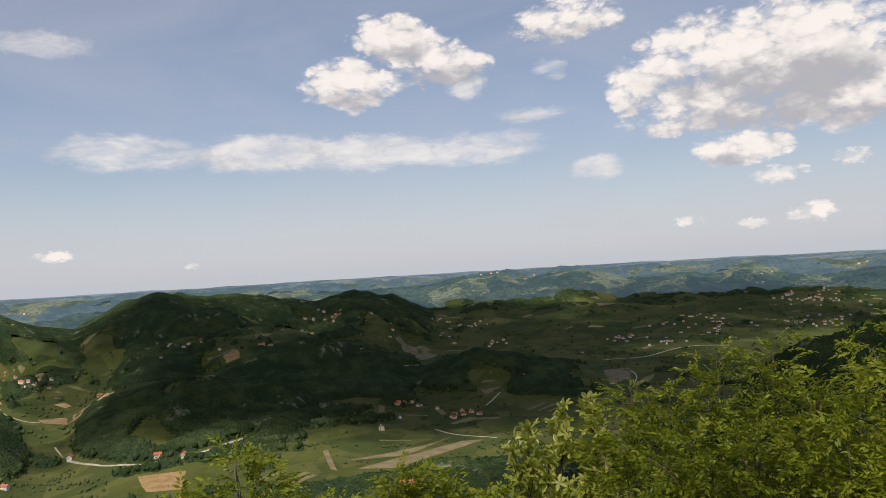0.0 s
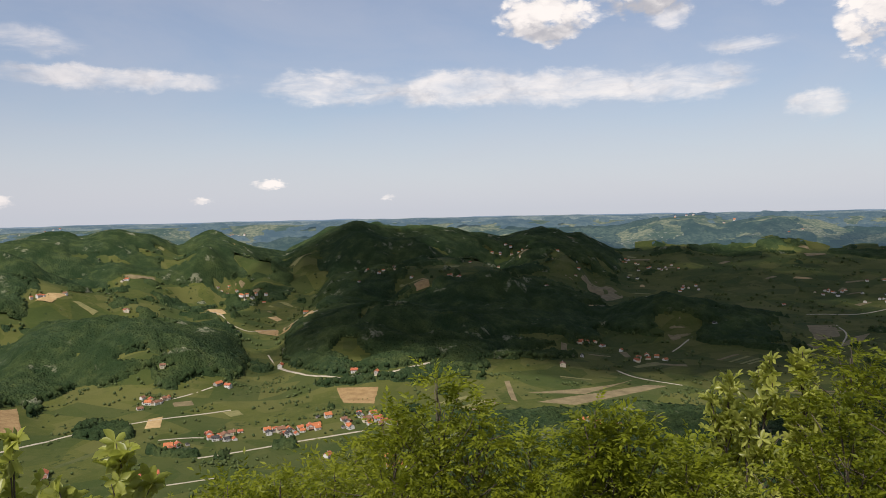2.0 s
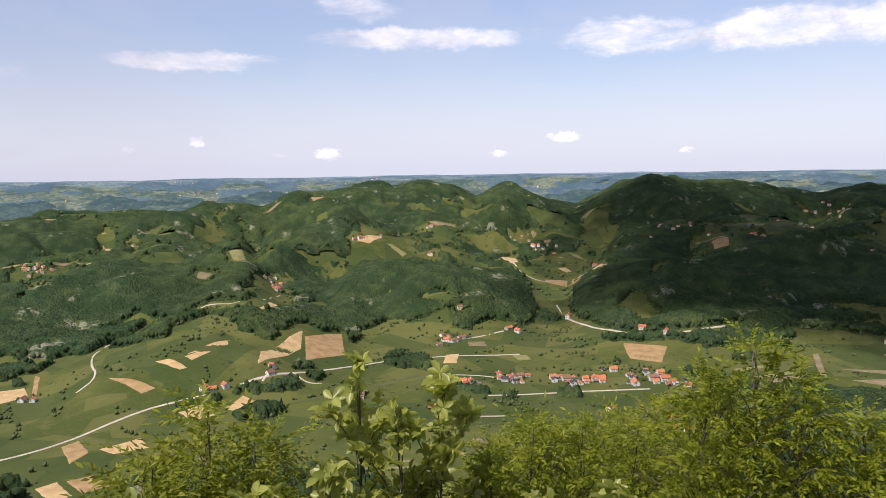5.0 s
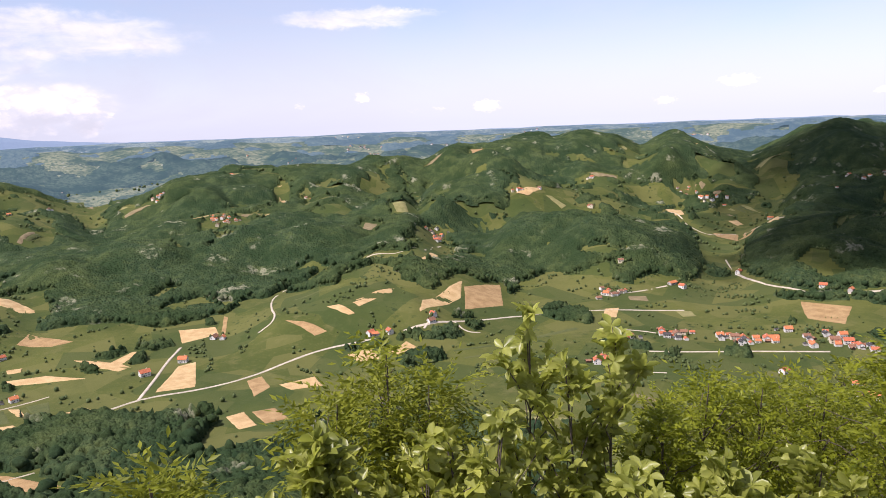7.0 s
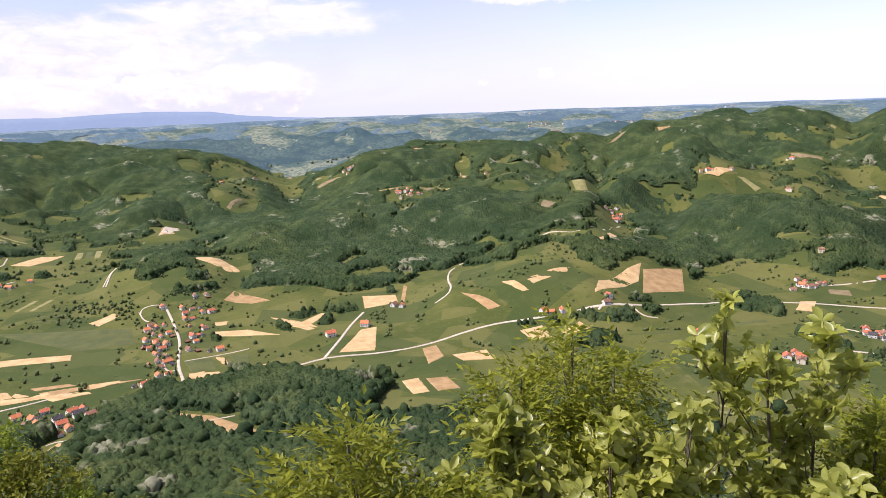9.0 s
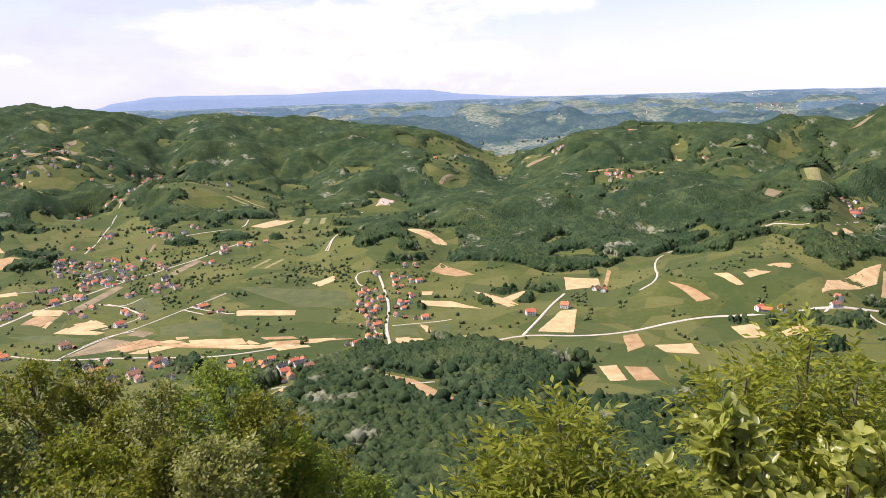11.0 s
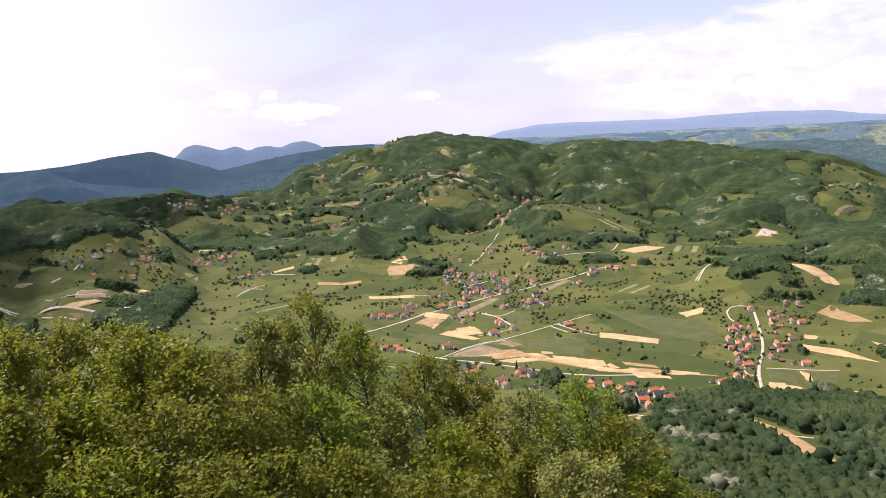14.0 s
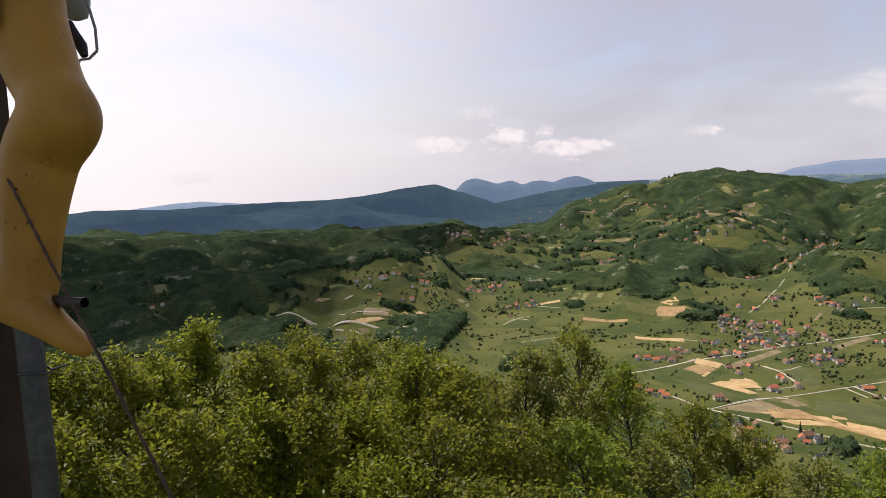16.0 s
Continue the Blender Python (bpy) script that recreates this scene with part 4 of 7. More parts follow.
FAR_TOWN = [(1402, 3064), (1419, 3026), (1446, 3025), (1466, 3004), (1487, 2978), (1522, 2980), (1544, 2957), (1563, 2928), (949, 2983), (973, 2954), (1008, 2957), (1022, 2899), (1062, 2918), (1071, 2855), (1251, 2703), (1267, 2673), (1307, 2690), (1301, 2617), (1353, 2640), (1402, 2655), (1444, 3497), (1476, 3478), (1506, 3484), (620, 2718), (641, 2639), (696, 2547), (754, 2543), (679, 3632), (746, 3683), (634, 3842), (633, 2723), (643, 2688), (684, 2722), (723, 2675), (776, 2584), (786, 2650), (857, 2707), (826, 2555), (944, 2664), (978, 2670)]
FAR_TOWN += [(785, 2854), (841, 2859), (959, 2982), (981, 2944), (1025, 2972), (1034, 2875), (1044, 2813), (1387, 2962), (1450, 2996), (1492, 3011), (1521, 2999), (1571, 2965), (1284, 2748), (1255, 2648), (1315, 2686), (1295, 2587), (1332, 2600), (1434, 2677), (1474, 2691), (1189, 2981), (1370, 2633)]
SOUTH_SLOPES = [(-2171, -1489), (-2122, -1609), (-2135, -1586), (-2211, -1469), (-2293, -1452), (-2625, -1478), (-2111, -1177), (-2150, -1147), (-2132, -1047), (-2146, -1033), (-2097, -1049), (-2018, -1603), (-1463, -1289), (-1484, -1273), (-1506, -1265), (-1322, -1196), (-1338, -1179), (-1655, -1202), (-1670, -1178), (-1579, -1035), (-1576, -1000), (-1605, -1001), (-1540, -1003), (-1459, -976), (-2748, -1086), (-2481, -917), (-2438, -1099), (-2506, -1221), (-2460, -662), (-2259, -1191), (-4464, -971), (-4410, -917), (-2838, -828)]
SOUTH_BOTTOM = [(-1220, -544), (-1229, -530), (-1222, -511), (-1243, -507), (-1022, -439), (-1032, -424), (-1038, -465)]
FIELDS_RIVER = [[(-2071, 191), (-2238, 237), (-2239, 267), (-2097, 230)], [(-1143, -359), (-1189, -349), (-1159, -319), (-1131, -338)], [(-1168, -412), (-1198, -413), (-1196, -406), (-1159, -404)], [(-1128, -386), (-1155, -376), (-1106, -305), (-1098, -317)], [(-1238, -450), (-1276, -459), (-1262, -407), (-1226, -403)], [(-984, -252), (-1009, -216), (-994, -190), (-981, -228)]]
FIELDS_RIVER += [[(-1030, -221), (-1034, -202), (-1016, -180), (-1014, -199)], [(-1044, -198), (-1041, -180), (-1033, -177), (-1029, -194)], [(-1020, -165), (-1021, -144), (-1000, -125), (-1001, -148)], [(-1012, -183), (-984, -123), (-970, -122), (-995, -173)], [(-1008, -282), (-1022, -260), (-1038, -239), (-1006, -268)], [(-1007, -125), (-1013, -111), (-984, -101), (-991, -123)]]
FIELDS_RIVER += [[(-998, -94), (-976, -77), (-975, -90), (-988, -97)], [(-970, -77), (-979, -58), (-966, -55), (-958, -72)], [(-986, -123), (-980, -105), (-955, -77), (-968, -121)], [(-956, -63), (-948, -13), (-939, -10), (-937, -53)], [(-976, -14), (-969, 24), (-959, 24), (-955, -13)], [(-944, 106), (-947, 122), (-909, 119), (-913, 105)]]
FIELDS_RIVER += [[(-924, 122), (-929, 138), (-910, 138), (-912, 124)], [(-1184, 175), (-1179, 196), (-1159, 190), (-1164, 174)], [(-1007, 145), (-997, 156), (-955, 156), (-966, 148)], [(-758, -60), (-782, -44), (-776, -28), (-743, -48)]]
FIELDS_FALLOW = [[(-1193, -455), (-1229, -447), (-1221, -404), (-1179, -405)], [(-996, -335), (-1079, -297), (-1030, -235), (-1003, -281)], [(-1082, -273), (-1105, -259), (-1080, -233), (-1061, -244)], [(-1251, -403), (-1429, -362), (-1411, -345), (-1228, -384)], [(-1474, -284), (-1600, -242), (-1586, -226), (-1465, -266)], [(-953, 39), (-946, 62), (-918, 56), (-923, 42)]]
FIELDS_FALLOW += [[(-1127, -1132), (-1180, -1177), (-1200, -1122), (-1146, -1078)], [(-1093, -1127), (-1099, -1092), (-1088, -1084), (-1085, -1102)], [(-991, -1083), (-1007, -1099), (-1030, -1033), (-1008, -1022)]]
FIELDS_CROP = [[(-1112, -235), (-1130, -139), (-1024, -128), (-1056, -224)], [(-1244, -309), (-1313, -294), (-1220, -240), (-1180, -251)], [(-1135, -453), (-1122, -385), (-1072, -318), (-1066, -376)], [(-1008, 102), (-1006, 142), (-943, 138), (-952, 105)], [(-1003, 163), (-999, 190), (-932, 178), (-943, 162)], [(-1346, -154), (-1239, 62), (-1140, 55), (-1147, -22)]]
FIELDS_CROP += [[(-1104, -1307), (-1131, -1336), (-1157, -1304), (-1133, -1284)], [(-1013, -1100), (-1081, -1177), (-1082, -1099), (-1033, -1046)], [(-1131, -1262), (-1189, -1288), (-1178, -1192), (-1106, -1171)]]
SCRUB = [(-1405, -228, 39, 69), (-1271, -241, 28, 52), (-1680, -266, 64, 67), (-1537, -338, 24, 64), (-1492, -456, 13, 41), (-1329, -476, 15, 32), (-1566, -573, 14, 31), (-968, -249, 8, 22), (-1396, -17, 62, 78), (-1343, 44, 42, 64), (-1272, -128, 24, 27), (-1299, 54, 15, 22), (-1115, 30, 6, 15), (-965, -21, 8, 18), (-998, 69, 11, 20), (-1024, -46, 7, 11), (-1277, 193, 25, 24), (-1211, 151, 22, 20), (-1343, -1423, 88, 81), (-1357, -1124, 64, 69), (-1492, -1040, 35, 27)]  # place, half width across the view, half depth
OPENINGS = [(-1025, 1968, 136, 292, 0), (-1120, 2420, 82, 264, 0), (-1521, 1729, 124, 216, 0.1), (-1569, 1490, 116, 22, 0.1), (-1438, 2147, 99, 68, 0.1), (-1372, 2466, 65, 104, 0), (-885, 1095, 97, 74, 0), (-758, 1196, 65, 60, 0), (-460, 1197, 118, 66, 0), (-77, 1421, 219, 139, 0), (-634, 2212, 106, 161, 0.15), (-526, 2466, 155, 283, 0.1), (-147, 2675, 185, 300, 0.1), (97, 1939, 60, 59, 0), (306, 2669, 165, 194, 0.1), (-207, 1717, 80, 44, 0), (-182, 2576, 119, 199, 0), (-63, 2457, 76, 263, 0.1)]  # glades and pastures on the wooded slopes: place, half width across the view, half depth, share of trees
OPENINGS += [(294, 2609, 121, 300, 0), (441, 2763, 215, 97, 0.35), (107, 1904, 59, 86, 0), (493, 2118, 150, 239, 0), (922, 2935, 378, 221, 0.4), (1345, 2744, 211, 280, 0.4), (725, 3418, 81, 149, 0), (676, 2474, 236, 139, 0), (-1328, 1106, 60, 234, 0), (-1201, 864, 91, 51, 0), (-1533, 1667, 83, 44, 0), (-2321, 1247, 24, 143, 0), (-2059, 915, 87, 105, 0.2), (-1889, 1161, 68, 60, 0.1), (-2921, 592, 137, 111, 0.1), (-1826, 1413, 106, 300, 0.3), (-1566, 2014, 118, 108, 0.15), (-1348, 1871, 106, 123, 0.2)]
OPENINGS += [(-941, 1228, 71, 28, 0.3), (-1444, 143, 45, 77, 0), (-1531, 250, 54, 156, 0), (-2301, -271, 169, 228, 0), (-1903, -60, 102, 123, 0.1), (-1843, -295, 86, 115, 0), (-1895, -552, 152, 253, 0), (-1870, -173, 72, 96, 0), (-2087, 219, 68, 124, 0), (-1423, -94, 142, 199, 0.05), (-1563, -5, 108, 111, 0.1), (-2870, 397, 56, 174, 0), (-2918, 575, 80, 116, 0.1), (-2470, 466, 97, 213, 0.1), (-2061, 908, 86, 104, 0.1), (-2312, 1249, 20, 151, 0), (-2179, 1263, 27, 81, 0), (-1877, 1163, 68, 40, 0.1)]
OPENINGS += [(-2139, 1566, 81, 214, 0.2), (-2467, -713, 138, 112, 0.3), (-2640, -921, 258, 184, 0.4), (-2468, -1024, 123, 125, 0.4), (-1967, -1499, 95, 76, 0), (-2176, -1171, 190, 60, 0.1), (-2214, -1494, 185, 300, 0.2), (-2463, -1087, 248, 210, 0.4), (-2448, -759, 177, 69, 0.4), (-1304, -1247, 236, 132, 0.05), (-1646, -976, 176, 87, 0.05), (-1510, -1023, 126, 114, 0.05), (-1591, -730, 108, 129, 0.05), (-2296, -258, 160, 177, 0), (-2466, -43, 57, 44, 0), (-1978, -537, 110, 226, 0), (-1746, -672, 86, 72, 0), (-914, -1627, 57, 22, 0)]
OPENINGS += [(-1983, -1481, 76, 23, 0), (-1337, -1433, 226, 63, 0.1), (-1305, -1203, 177, 96, 0.05), (-1159, -1324, 68, 57, 0), (-1639, -1172, 155, 84, 0.1), (-1589, -978, 86, 106, 0.05), (-1618, -760, 124, 105, 0.05), (-2007, -1014, 138, 120, 0.2), (-1099, 522, 112, 185, 0), (-946, 643, 149, 83, 0.05), (-911, 856, 86, 106, 0), (-1094, 480, 83, 128, 0), (-1032, 561, 86, 195, 0.05), (-1001, 676, 107, 141, 0.05), (-1324, 56, 92, 229, 0)]
CLUSTERS = [(-2169, -1554, 102, 8), (-2221, -1411, 121, 7), (-2180, -1111, 85, 10), (-2636, -1458, 93, 6), (-3123, -1876, 112, 5), (-2837, -1119, 141, 8), (-2483, -769, 100, 8), (-2832, -1268, 95, 5), (-2419, -874, 99, 8), (-1386, -1253, 72, 10), (-1654, -1185, 62, 7), (-1560, -1008, 36, 6), (-2590, -530, 61, 6), (-2451, -275, 28, 3), (-2265, -537, 27, 5), (-3030, -1579, 79, 4), (-2640, -1379, 92, 8), (-1654, -1182, 55, 7), (-2123, -1043, 45, 6), (-1364, -1254, 71, 9), (-2153, -1506, 61, 6), (-2607, -999, 129, 8)]  # hamlets on the slopes: place, spread, houses
CLUSTERS += [(-2651, -814, 128, 8), (-2842, -1277, 72, 4), (-3239, -2047, 118, 6), (-2103, -1619, 31, 4), (-914, -1627, 14, 2), (-2071, 904, 31, 6), (-2525, 897, 12, 2), (-2175, 1269, 6, 1), (-2546, 1168, 22, 3), (-4319, -909, 17, 3), (-2820, -1019, 92, 4), (-2260, -880, 93, 4), (-1520, 1267, 18, 6), (-2059, 915, 35, 6), (-2871, 627, 14, 2), (-2519, 896, 12, 2), (-1561, 1634, 26, 3), (-1392, 1776, 14, 3), (-1243, 2214, 39, 6), (-1394, 2293, 25, 4), (-2190, 1260, 16, 2), (-813, 1094, 21, 8)]
CLUSTERS += [(-1636, 2072, 16, 2), (1494, 2990, 128, 14), (964, 2801, 137, 14), (1306, 2666, 114, 12), (-517, 2939, 92, 8), (-530, 2220, 35, 4), (-789, 2285, 37, 4), (94, 3102, 95, 8), (-49, 3233, 75, 4), (-201, 2908, 67, 4), (186, 2767, 53, 5), (767, 2584, 41, 4), (635, 2692, 42, 5), (-65, 1762, 41, 5), (26, 1641, 25, 4)]
QUARRY = [(-2094, 194), (-2190, 222), (-2146, 251), (-2076, 215)]
ROADS.append((5, [(-2037, 129), (-2056, 159), (-2077, 189)]))

# ---- roads and fields, laid on the ground ----
def drape(x, y, lift):
    return np.stack([x, y, height(x, y) + lift], -1)


def ribbon(line, width, lift=0.45, step=4.0, wobble=0.12):
    """A road along a line of plan places, rounded at its bends."""
    p = np.array(line, float)
    for _ in range(2):
        p = np.concatenate([p[:1], np.stack([0.75 * p[:-1] + 0.25 * p[1:], 0.25 * p[:-1] + 0.75 * p[1:]], 1).reshape(-1, 2), p[-1:]])
    run = np.concatenate([[0], np.cumsum(np.hypot(*np.diff(p, axis=0).T))])
    s = np.linspace(0, run[-1], max(3, int(run[-1] / step)))
    c = np.stack([np.interp(s, run, p[:, 0]), np.interp(s, run, p[:, 1])], 1)
    d = np.gradient(c, axis=0)
    d /= np.hypot(d[:, 0], d[:, 1])[:, None] + 1e-9
    n = np.stack([-d[:, 1], d[:, 0]], 1)
    across = np.array([-0.5, -0.46, -0.15, 0.15, 0.46, 0.5])
    w = width * (1 + wobble * (lumps(c[:, 0], c[:, 1], 11, 8) - 0.5))
    q = c[:, None] + n[:, None] * across[None, :, None] * w[:, None, None]
    v = drape(q[..., 0], q[..., 1], lift)
    v[:, (0, -1), 2] -= lift + 0.6
    return v.reshape(-1, 3), strip_faces(len(s), 6)


for width, line in ROADS:
    verts, faces = ribbon(line, width * 0.85)
    tagged(new("road", mesh_of("road", verts, faces, GRAVEL)), "pale dusty road winding through the valley meadows", "road", "valley roads", "structure")


def field(corners, mat, label, n=25, m=17, lift=0.32):
    """A ploughed or mown plot: a four-cornered sheet on the ground with furrows along its longer side and a ragged edge."""
    a, b, c, d = (np.array(q, float) for q in corners)
    if np.hypot(*(b - a)) < np.hypot(*(c - b)):
        a, b, c, d = b, c, d, a
    u, v = np.meshgrid(np.linspace(0, 1, n), np.linspace(0, 1, m))
    q = (a * (1 - u[..., None]) + b * u[..., None]) * (1 - v[..., None]) + (d * (1 - u[..., None]) + c * u[..., None]) * v[..., None]
    edge = np.minimum(np.minimum(u, 1 - u), np.minimum(v, 1 - v)) < 0.001
    wob = 3.0 * np.stack([lumps(q[..., 0], q[..., 1], 9, 5) - 0.5, lumps(q[..., 0], q[..., 1], 9, 6) - 0.5], -1)
    q = q + wob * edge[..., None]
    furrow = 0.16 * (np.arange(m)[:, None] % 2)
    place3 = drape(q[..., 0], q[..., 1], lift) + np.stack([0 * u, 0 * u, furrow + 0 * u], -1)
    place3[edge, 2] -= 1.0
    tagged(new("field", mesh_of("field", place3.reshape(-1, 3), strip_faces(m, n), mat)), label, "field", "fields in the valley", "structure")


for k, corners in enumerate(FIELDS_NEAR + FIELDS_SOUTH + FIELDS_FAR + FIELDS_NORTH):
    if corners[0][0] > -0.3 * corners[0][1] and corners[0][1] > 1200:
        field(corners, FALLOW, "olive brown strip of fallow ground on the hillside")
    elif k % 3 == 1:
        field(corners, SOIL, "brown ploughed field between green meadows")
    else:
        field(corners, SOIL_PALE, "pale tan bare field between green meadows")

for corners in FIELDS_RIVER:
    field(corners, SOIL_PALE, "pale dry earth beside the stream bed", lift=0.50)
field(QUARRY, GRAVEL, "pale gravel yard at the valley head", lift=0.6)
for corners in FIELDS_FALLOW:
    field(corners, FALLOW, "olive brown fallow plot", lift=0.26)
for corners in FIELDS_CROP:
    field(corners, CROP, "green crop in the valley", lift=0.20)

clearing = random.Random(8)
CLEARINGS = []
spots = [(math.degrees(math.atan2(-x, y)), math.hypot(x, y)) for x, y, _, count in CLUSTERS for _ in range(1 + count // 4)]
spots += [(clearing.uniform(-30, 130), clearing.uniform(1900, 3300)) for _ in range(30)]
for az, r in spots:
    x, y = at(az + clearing.gauss(0, 3), r + clearing.gauss(0, 110))
    a, long, wide = clearing.uniform(0, 3.14), clearing.uniform(14, 48), clearing.uniform(7, 17)
    u, v = np.array((math.cos(a), math.sin(a))) * long, np.array((-math.sin(a), math.cos(a))) * wide
    CLEARINGS.append([np.array((x, y)) + p * u + q * v + (clearing.uniform(-8, 8), clearing.uniform(-8, 8)) for p, q in ((-1, -1), (1, -1), (1, 1), (-1, 1))])
    mat = clearing.choice((HAY, HAY, MEADOW, FALLOW, FALLOW, FALLOW, FALLOW, SOIL_PALE))
    field(CLEARINGS[-1], mat, {HAY: "small yellow-green pasture in the woods", MEADOW: "small green meadow in the woods", FALLOW: "small brown clearing in the woods", SOIL_PALE: "small bare plot in the woods"}[mat], 13, 9)

ROAD_DOTS = np.concatenate([np.stack([np.linspace(p[0], q[0], 15), np.linspace(p[1], q[1], 15)], 1) for _, line in ROADS for p, q in zip(line, line[1:])])
strew_homes = random.Random(12)
HAMLETS = []  # loose farms on the wooded slopes, in small clusters
for x, y, spread, count in CLUSTERS:
    u = np.array((x, y)) / math.hypot(x, y)
    for _ in range(count):
        p = np.array((x, y)) + u * strew_homes.gauss(0, 0.45 * spread) + np.array((-u[1], u[0])) * strew_homes.gauss(0, 0.7 * spread)
        HAMLETS.append((round(float(p[0])), round(float(p[1]))))
HOMES = HAMLETS + VILLAGE_STREET + SOUTH_TOWN + RIVER_HAMLET + MID_FARMS + HILL_ROAD + EAST_VILLAGE + NORTH_FARMS + RIDGE_HAMLET + FAR_TOWN + SOUTH_SLOPES + SOUTH_BOTTOM
HOME_DOTS = np.array(HOMES, float)


# ---- woodland ----
def crown_shapes(level, count, rng):
    """Uneven crowns: a ball pushed in and out, flat below, wider than a ball at mid height."""
    v, f = ball_of(level)
    shapes = []
    for k in range(count):
        kick = sum(a * np.sin(v @ rng.normal(0, s, 3) + rng.uniform(0, 6))[:, None] for a, s in ((0.16, 3), (0.13, 6), (0.08, 11)))
        w = v * (1 + kick)
        w[:, 2] = np.where(w[:, 2] < 0, w[:, 2] * 0.7, w[:, 2] * rng.uniform(0.9, 1.3))
        shapes.append(w)
    return shapes, f


CELL, SPAN = 4.0, 4400.0
taken = np.zeros((int(2 * SPAN / CELL),) * 2, bool)


def block(dots, reaches):
    """Marks the ground round places where no tree may stand."""
    for (px, py), reach in zip(dots, reaches):
        i0, i1 = int((px - reach + SPAN) / CELL), int((px + reach + SPAN) / CELL) + 1
        j0, j1 = int((py - reach + SPAN) / CELL), int((py + reach + SPAN) / CELL) + 1
        if i0 > 0 and j0 > 0 and i1 < len(taken) and j1 < len(taken):
            i, j = np.mgrid[i0:i1, j0:j1]
            taken[i0:i1, j0:j1] |= ((i + 0.5) * CELL - SPAN - px) ** 2 + ((j + 0.5) * CELL - SPAN - py) ** 2 < reach * reach


for corners in FIELDS_NEAR + FIELDS_SOUTH + FIELDS_FAR + FIELDS_NORTH + FIELDS_RIVER + FIELDS_FALLOW + FIELDS_CROP + CLEARINGS + [QUARRY]:
    q = np.array(corners, float)
    u, v = np.meshgrid(np.linspace(0, 1, 24), np.linspace(0, 1, 24))
    u, v = u[..., None], v[..., None]
    inner = ((q[0] * (1 - u) + q[1] * u) * (1 - v) + (q[3] * (1 - u) + q[2] * u) * v).reshape(-1, 2)
    block(inner, np.full(len(inner), 6.0 + 0.004 * np.hypot(*inner.mean(0))))
block(ROAD_DOTS, 7.0 + 0.006 * np.hypot(ROAD_DOTS[:, 0], ROAD_DOTS[:, 1]))
block(HOME_DOTS, np.full(len(HOME_DOTS), 15.0))
toward = HOME_DOTS * (1 - 14.0 / np.hypot(HOME_DOTS[:, 0], HOME_DOTS[:, 1]))[:, None]
block(toward, np.full(len(toward), 12.0))


def is_taken(x, y):
    i = np.clip(((x + SPAN) / CELL).astype(int), 0, len(taken) - 1)
    j = np.clip(((y + SPAN) / CELL).astype(int), 0, len(taken) - 1)
    return taken[i, j]


def wooded(x, y):
    """How likely a tree stands here: woods on the slopes, open ground in the valley and in clearings."""
    r = np.hypot(x, y) + 210 * (lumps(x, y, 250, 16) - 0.5)
    az = np.degrees(np.arctan2(-x, y)) + 7 * (lumps(x, y, 130, 17) - 0.5) + 3 * (lumps(x, y, 54, 18) - 0.5)
    n = 0.6 * lumps(x, y, 156, 11) + 0.4 * lumps(x, y, 54, 12)
    hedge = (np.abs(lumps(x, y, 84, 14) - 0.5) < 0.022) | (np.abs(lumps(x, y, 66, 15) - 0.45) < 0.014)
    scrub = 0.4 * (lumps(x, y, 46, 19) > 0.83)
    open_land = np.where(hedge, 0.45, np.maximum(scrub, 0.0004))
    edge = 790 + 134 * smooth((az - 66) / 6) * smooth((90 - az) / 6) - 218 * smooth((52 - az) / 14) + 67 * smooth((az - 82) / 8) * smooth((100 - az) / 8)
    edge = edge + 600 * smooth((19 - az) / 7)
    slope = height(x, y) - base(x, y) + 16 * (lumps(x, y, 70, 20) - 0.5)
    closed = np.where(slope > 14, 0.97 * (n > 0.22), 0.92 * (n > 0.77))
    woods = np.where(r < edge, 1.0, np.maximum(open_land, closed))
    woods = np.where((az < -16) & (r < 1680), np.maximum(woods, 0.95), woods)
    rag = 1.0 + 1.3 * (lumps(x, y, 60, 21) - 0.5) + 0.7 * (lumps(x, y, 25, 22) - 0.5)
    for cx, cy, wide, deep, trees in OPENINGS:
        d = math.hypot(cx, cy)
        p, q = ((x - cx) * cy - (y - cy) * cx) / d / wide, ((x - cx) * cx + (y - cy) * cy) / d / deep
        clump = np.where(lumps(x, y, 34, 23) < trees * 1.5, 0.9, open_land)
        woods = np.where(p * p + q * q < rag, np.minimum(woods, clump), woods)
    return np.where(r > 3430, np.maximum(open_land, 0.95 * (n > 0.44 + 0.16 * smooth((r - 3950) / 250) - 0.6 * smooth((az - 116) / 6))), woods)


def scatter(r0, r1, spacing, seed):
    """Jittered places in rings, spacing being metres at a distance."""
    rng = np.random.default_rng(seed)
    xs, ys, ss = [], [], []
    r = r0
    while r < r1:
        s = spacing(r)
        n = max(4, int(radians(207) * r / s))
        az = np.radians(np.linspace(-41, 166, n) + rng.uniform(-0.5, 0.5, n) * 207 / n)
        rr = r + rng.uniform(-0.5, 0.5, n) * s
        xs.append(-rr * np.sin(az)), ys.append(rr * np.cos(az)), ss.append(np.full(n, s))
        r += s * 0.9
    x, y, s = np.concatenate(xs), np.concatenate(ys), np.concatenate(ss)
    p = wooded(x, y)
    keep = rng.uniform(0, 1, len(x)) < p
    x, y, s, p = x[keep], y[keep], s[keep], p[keep]
    keep = ~is_taken(x, y)
    return x[keep], y[keep], s[keep], p[keep], rng


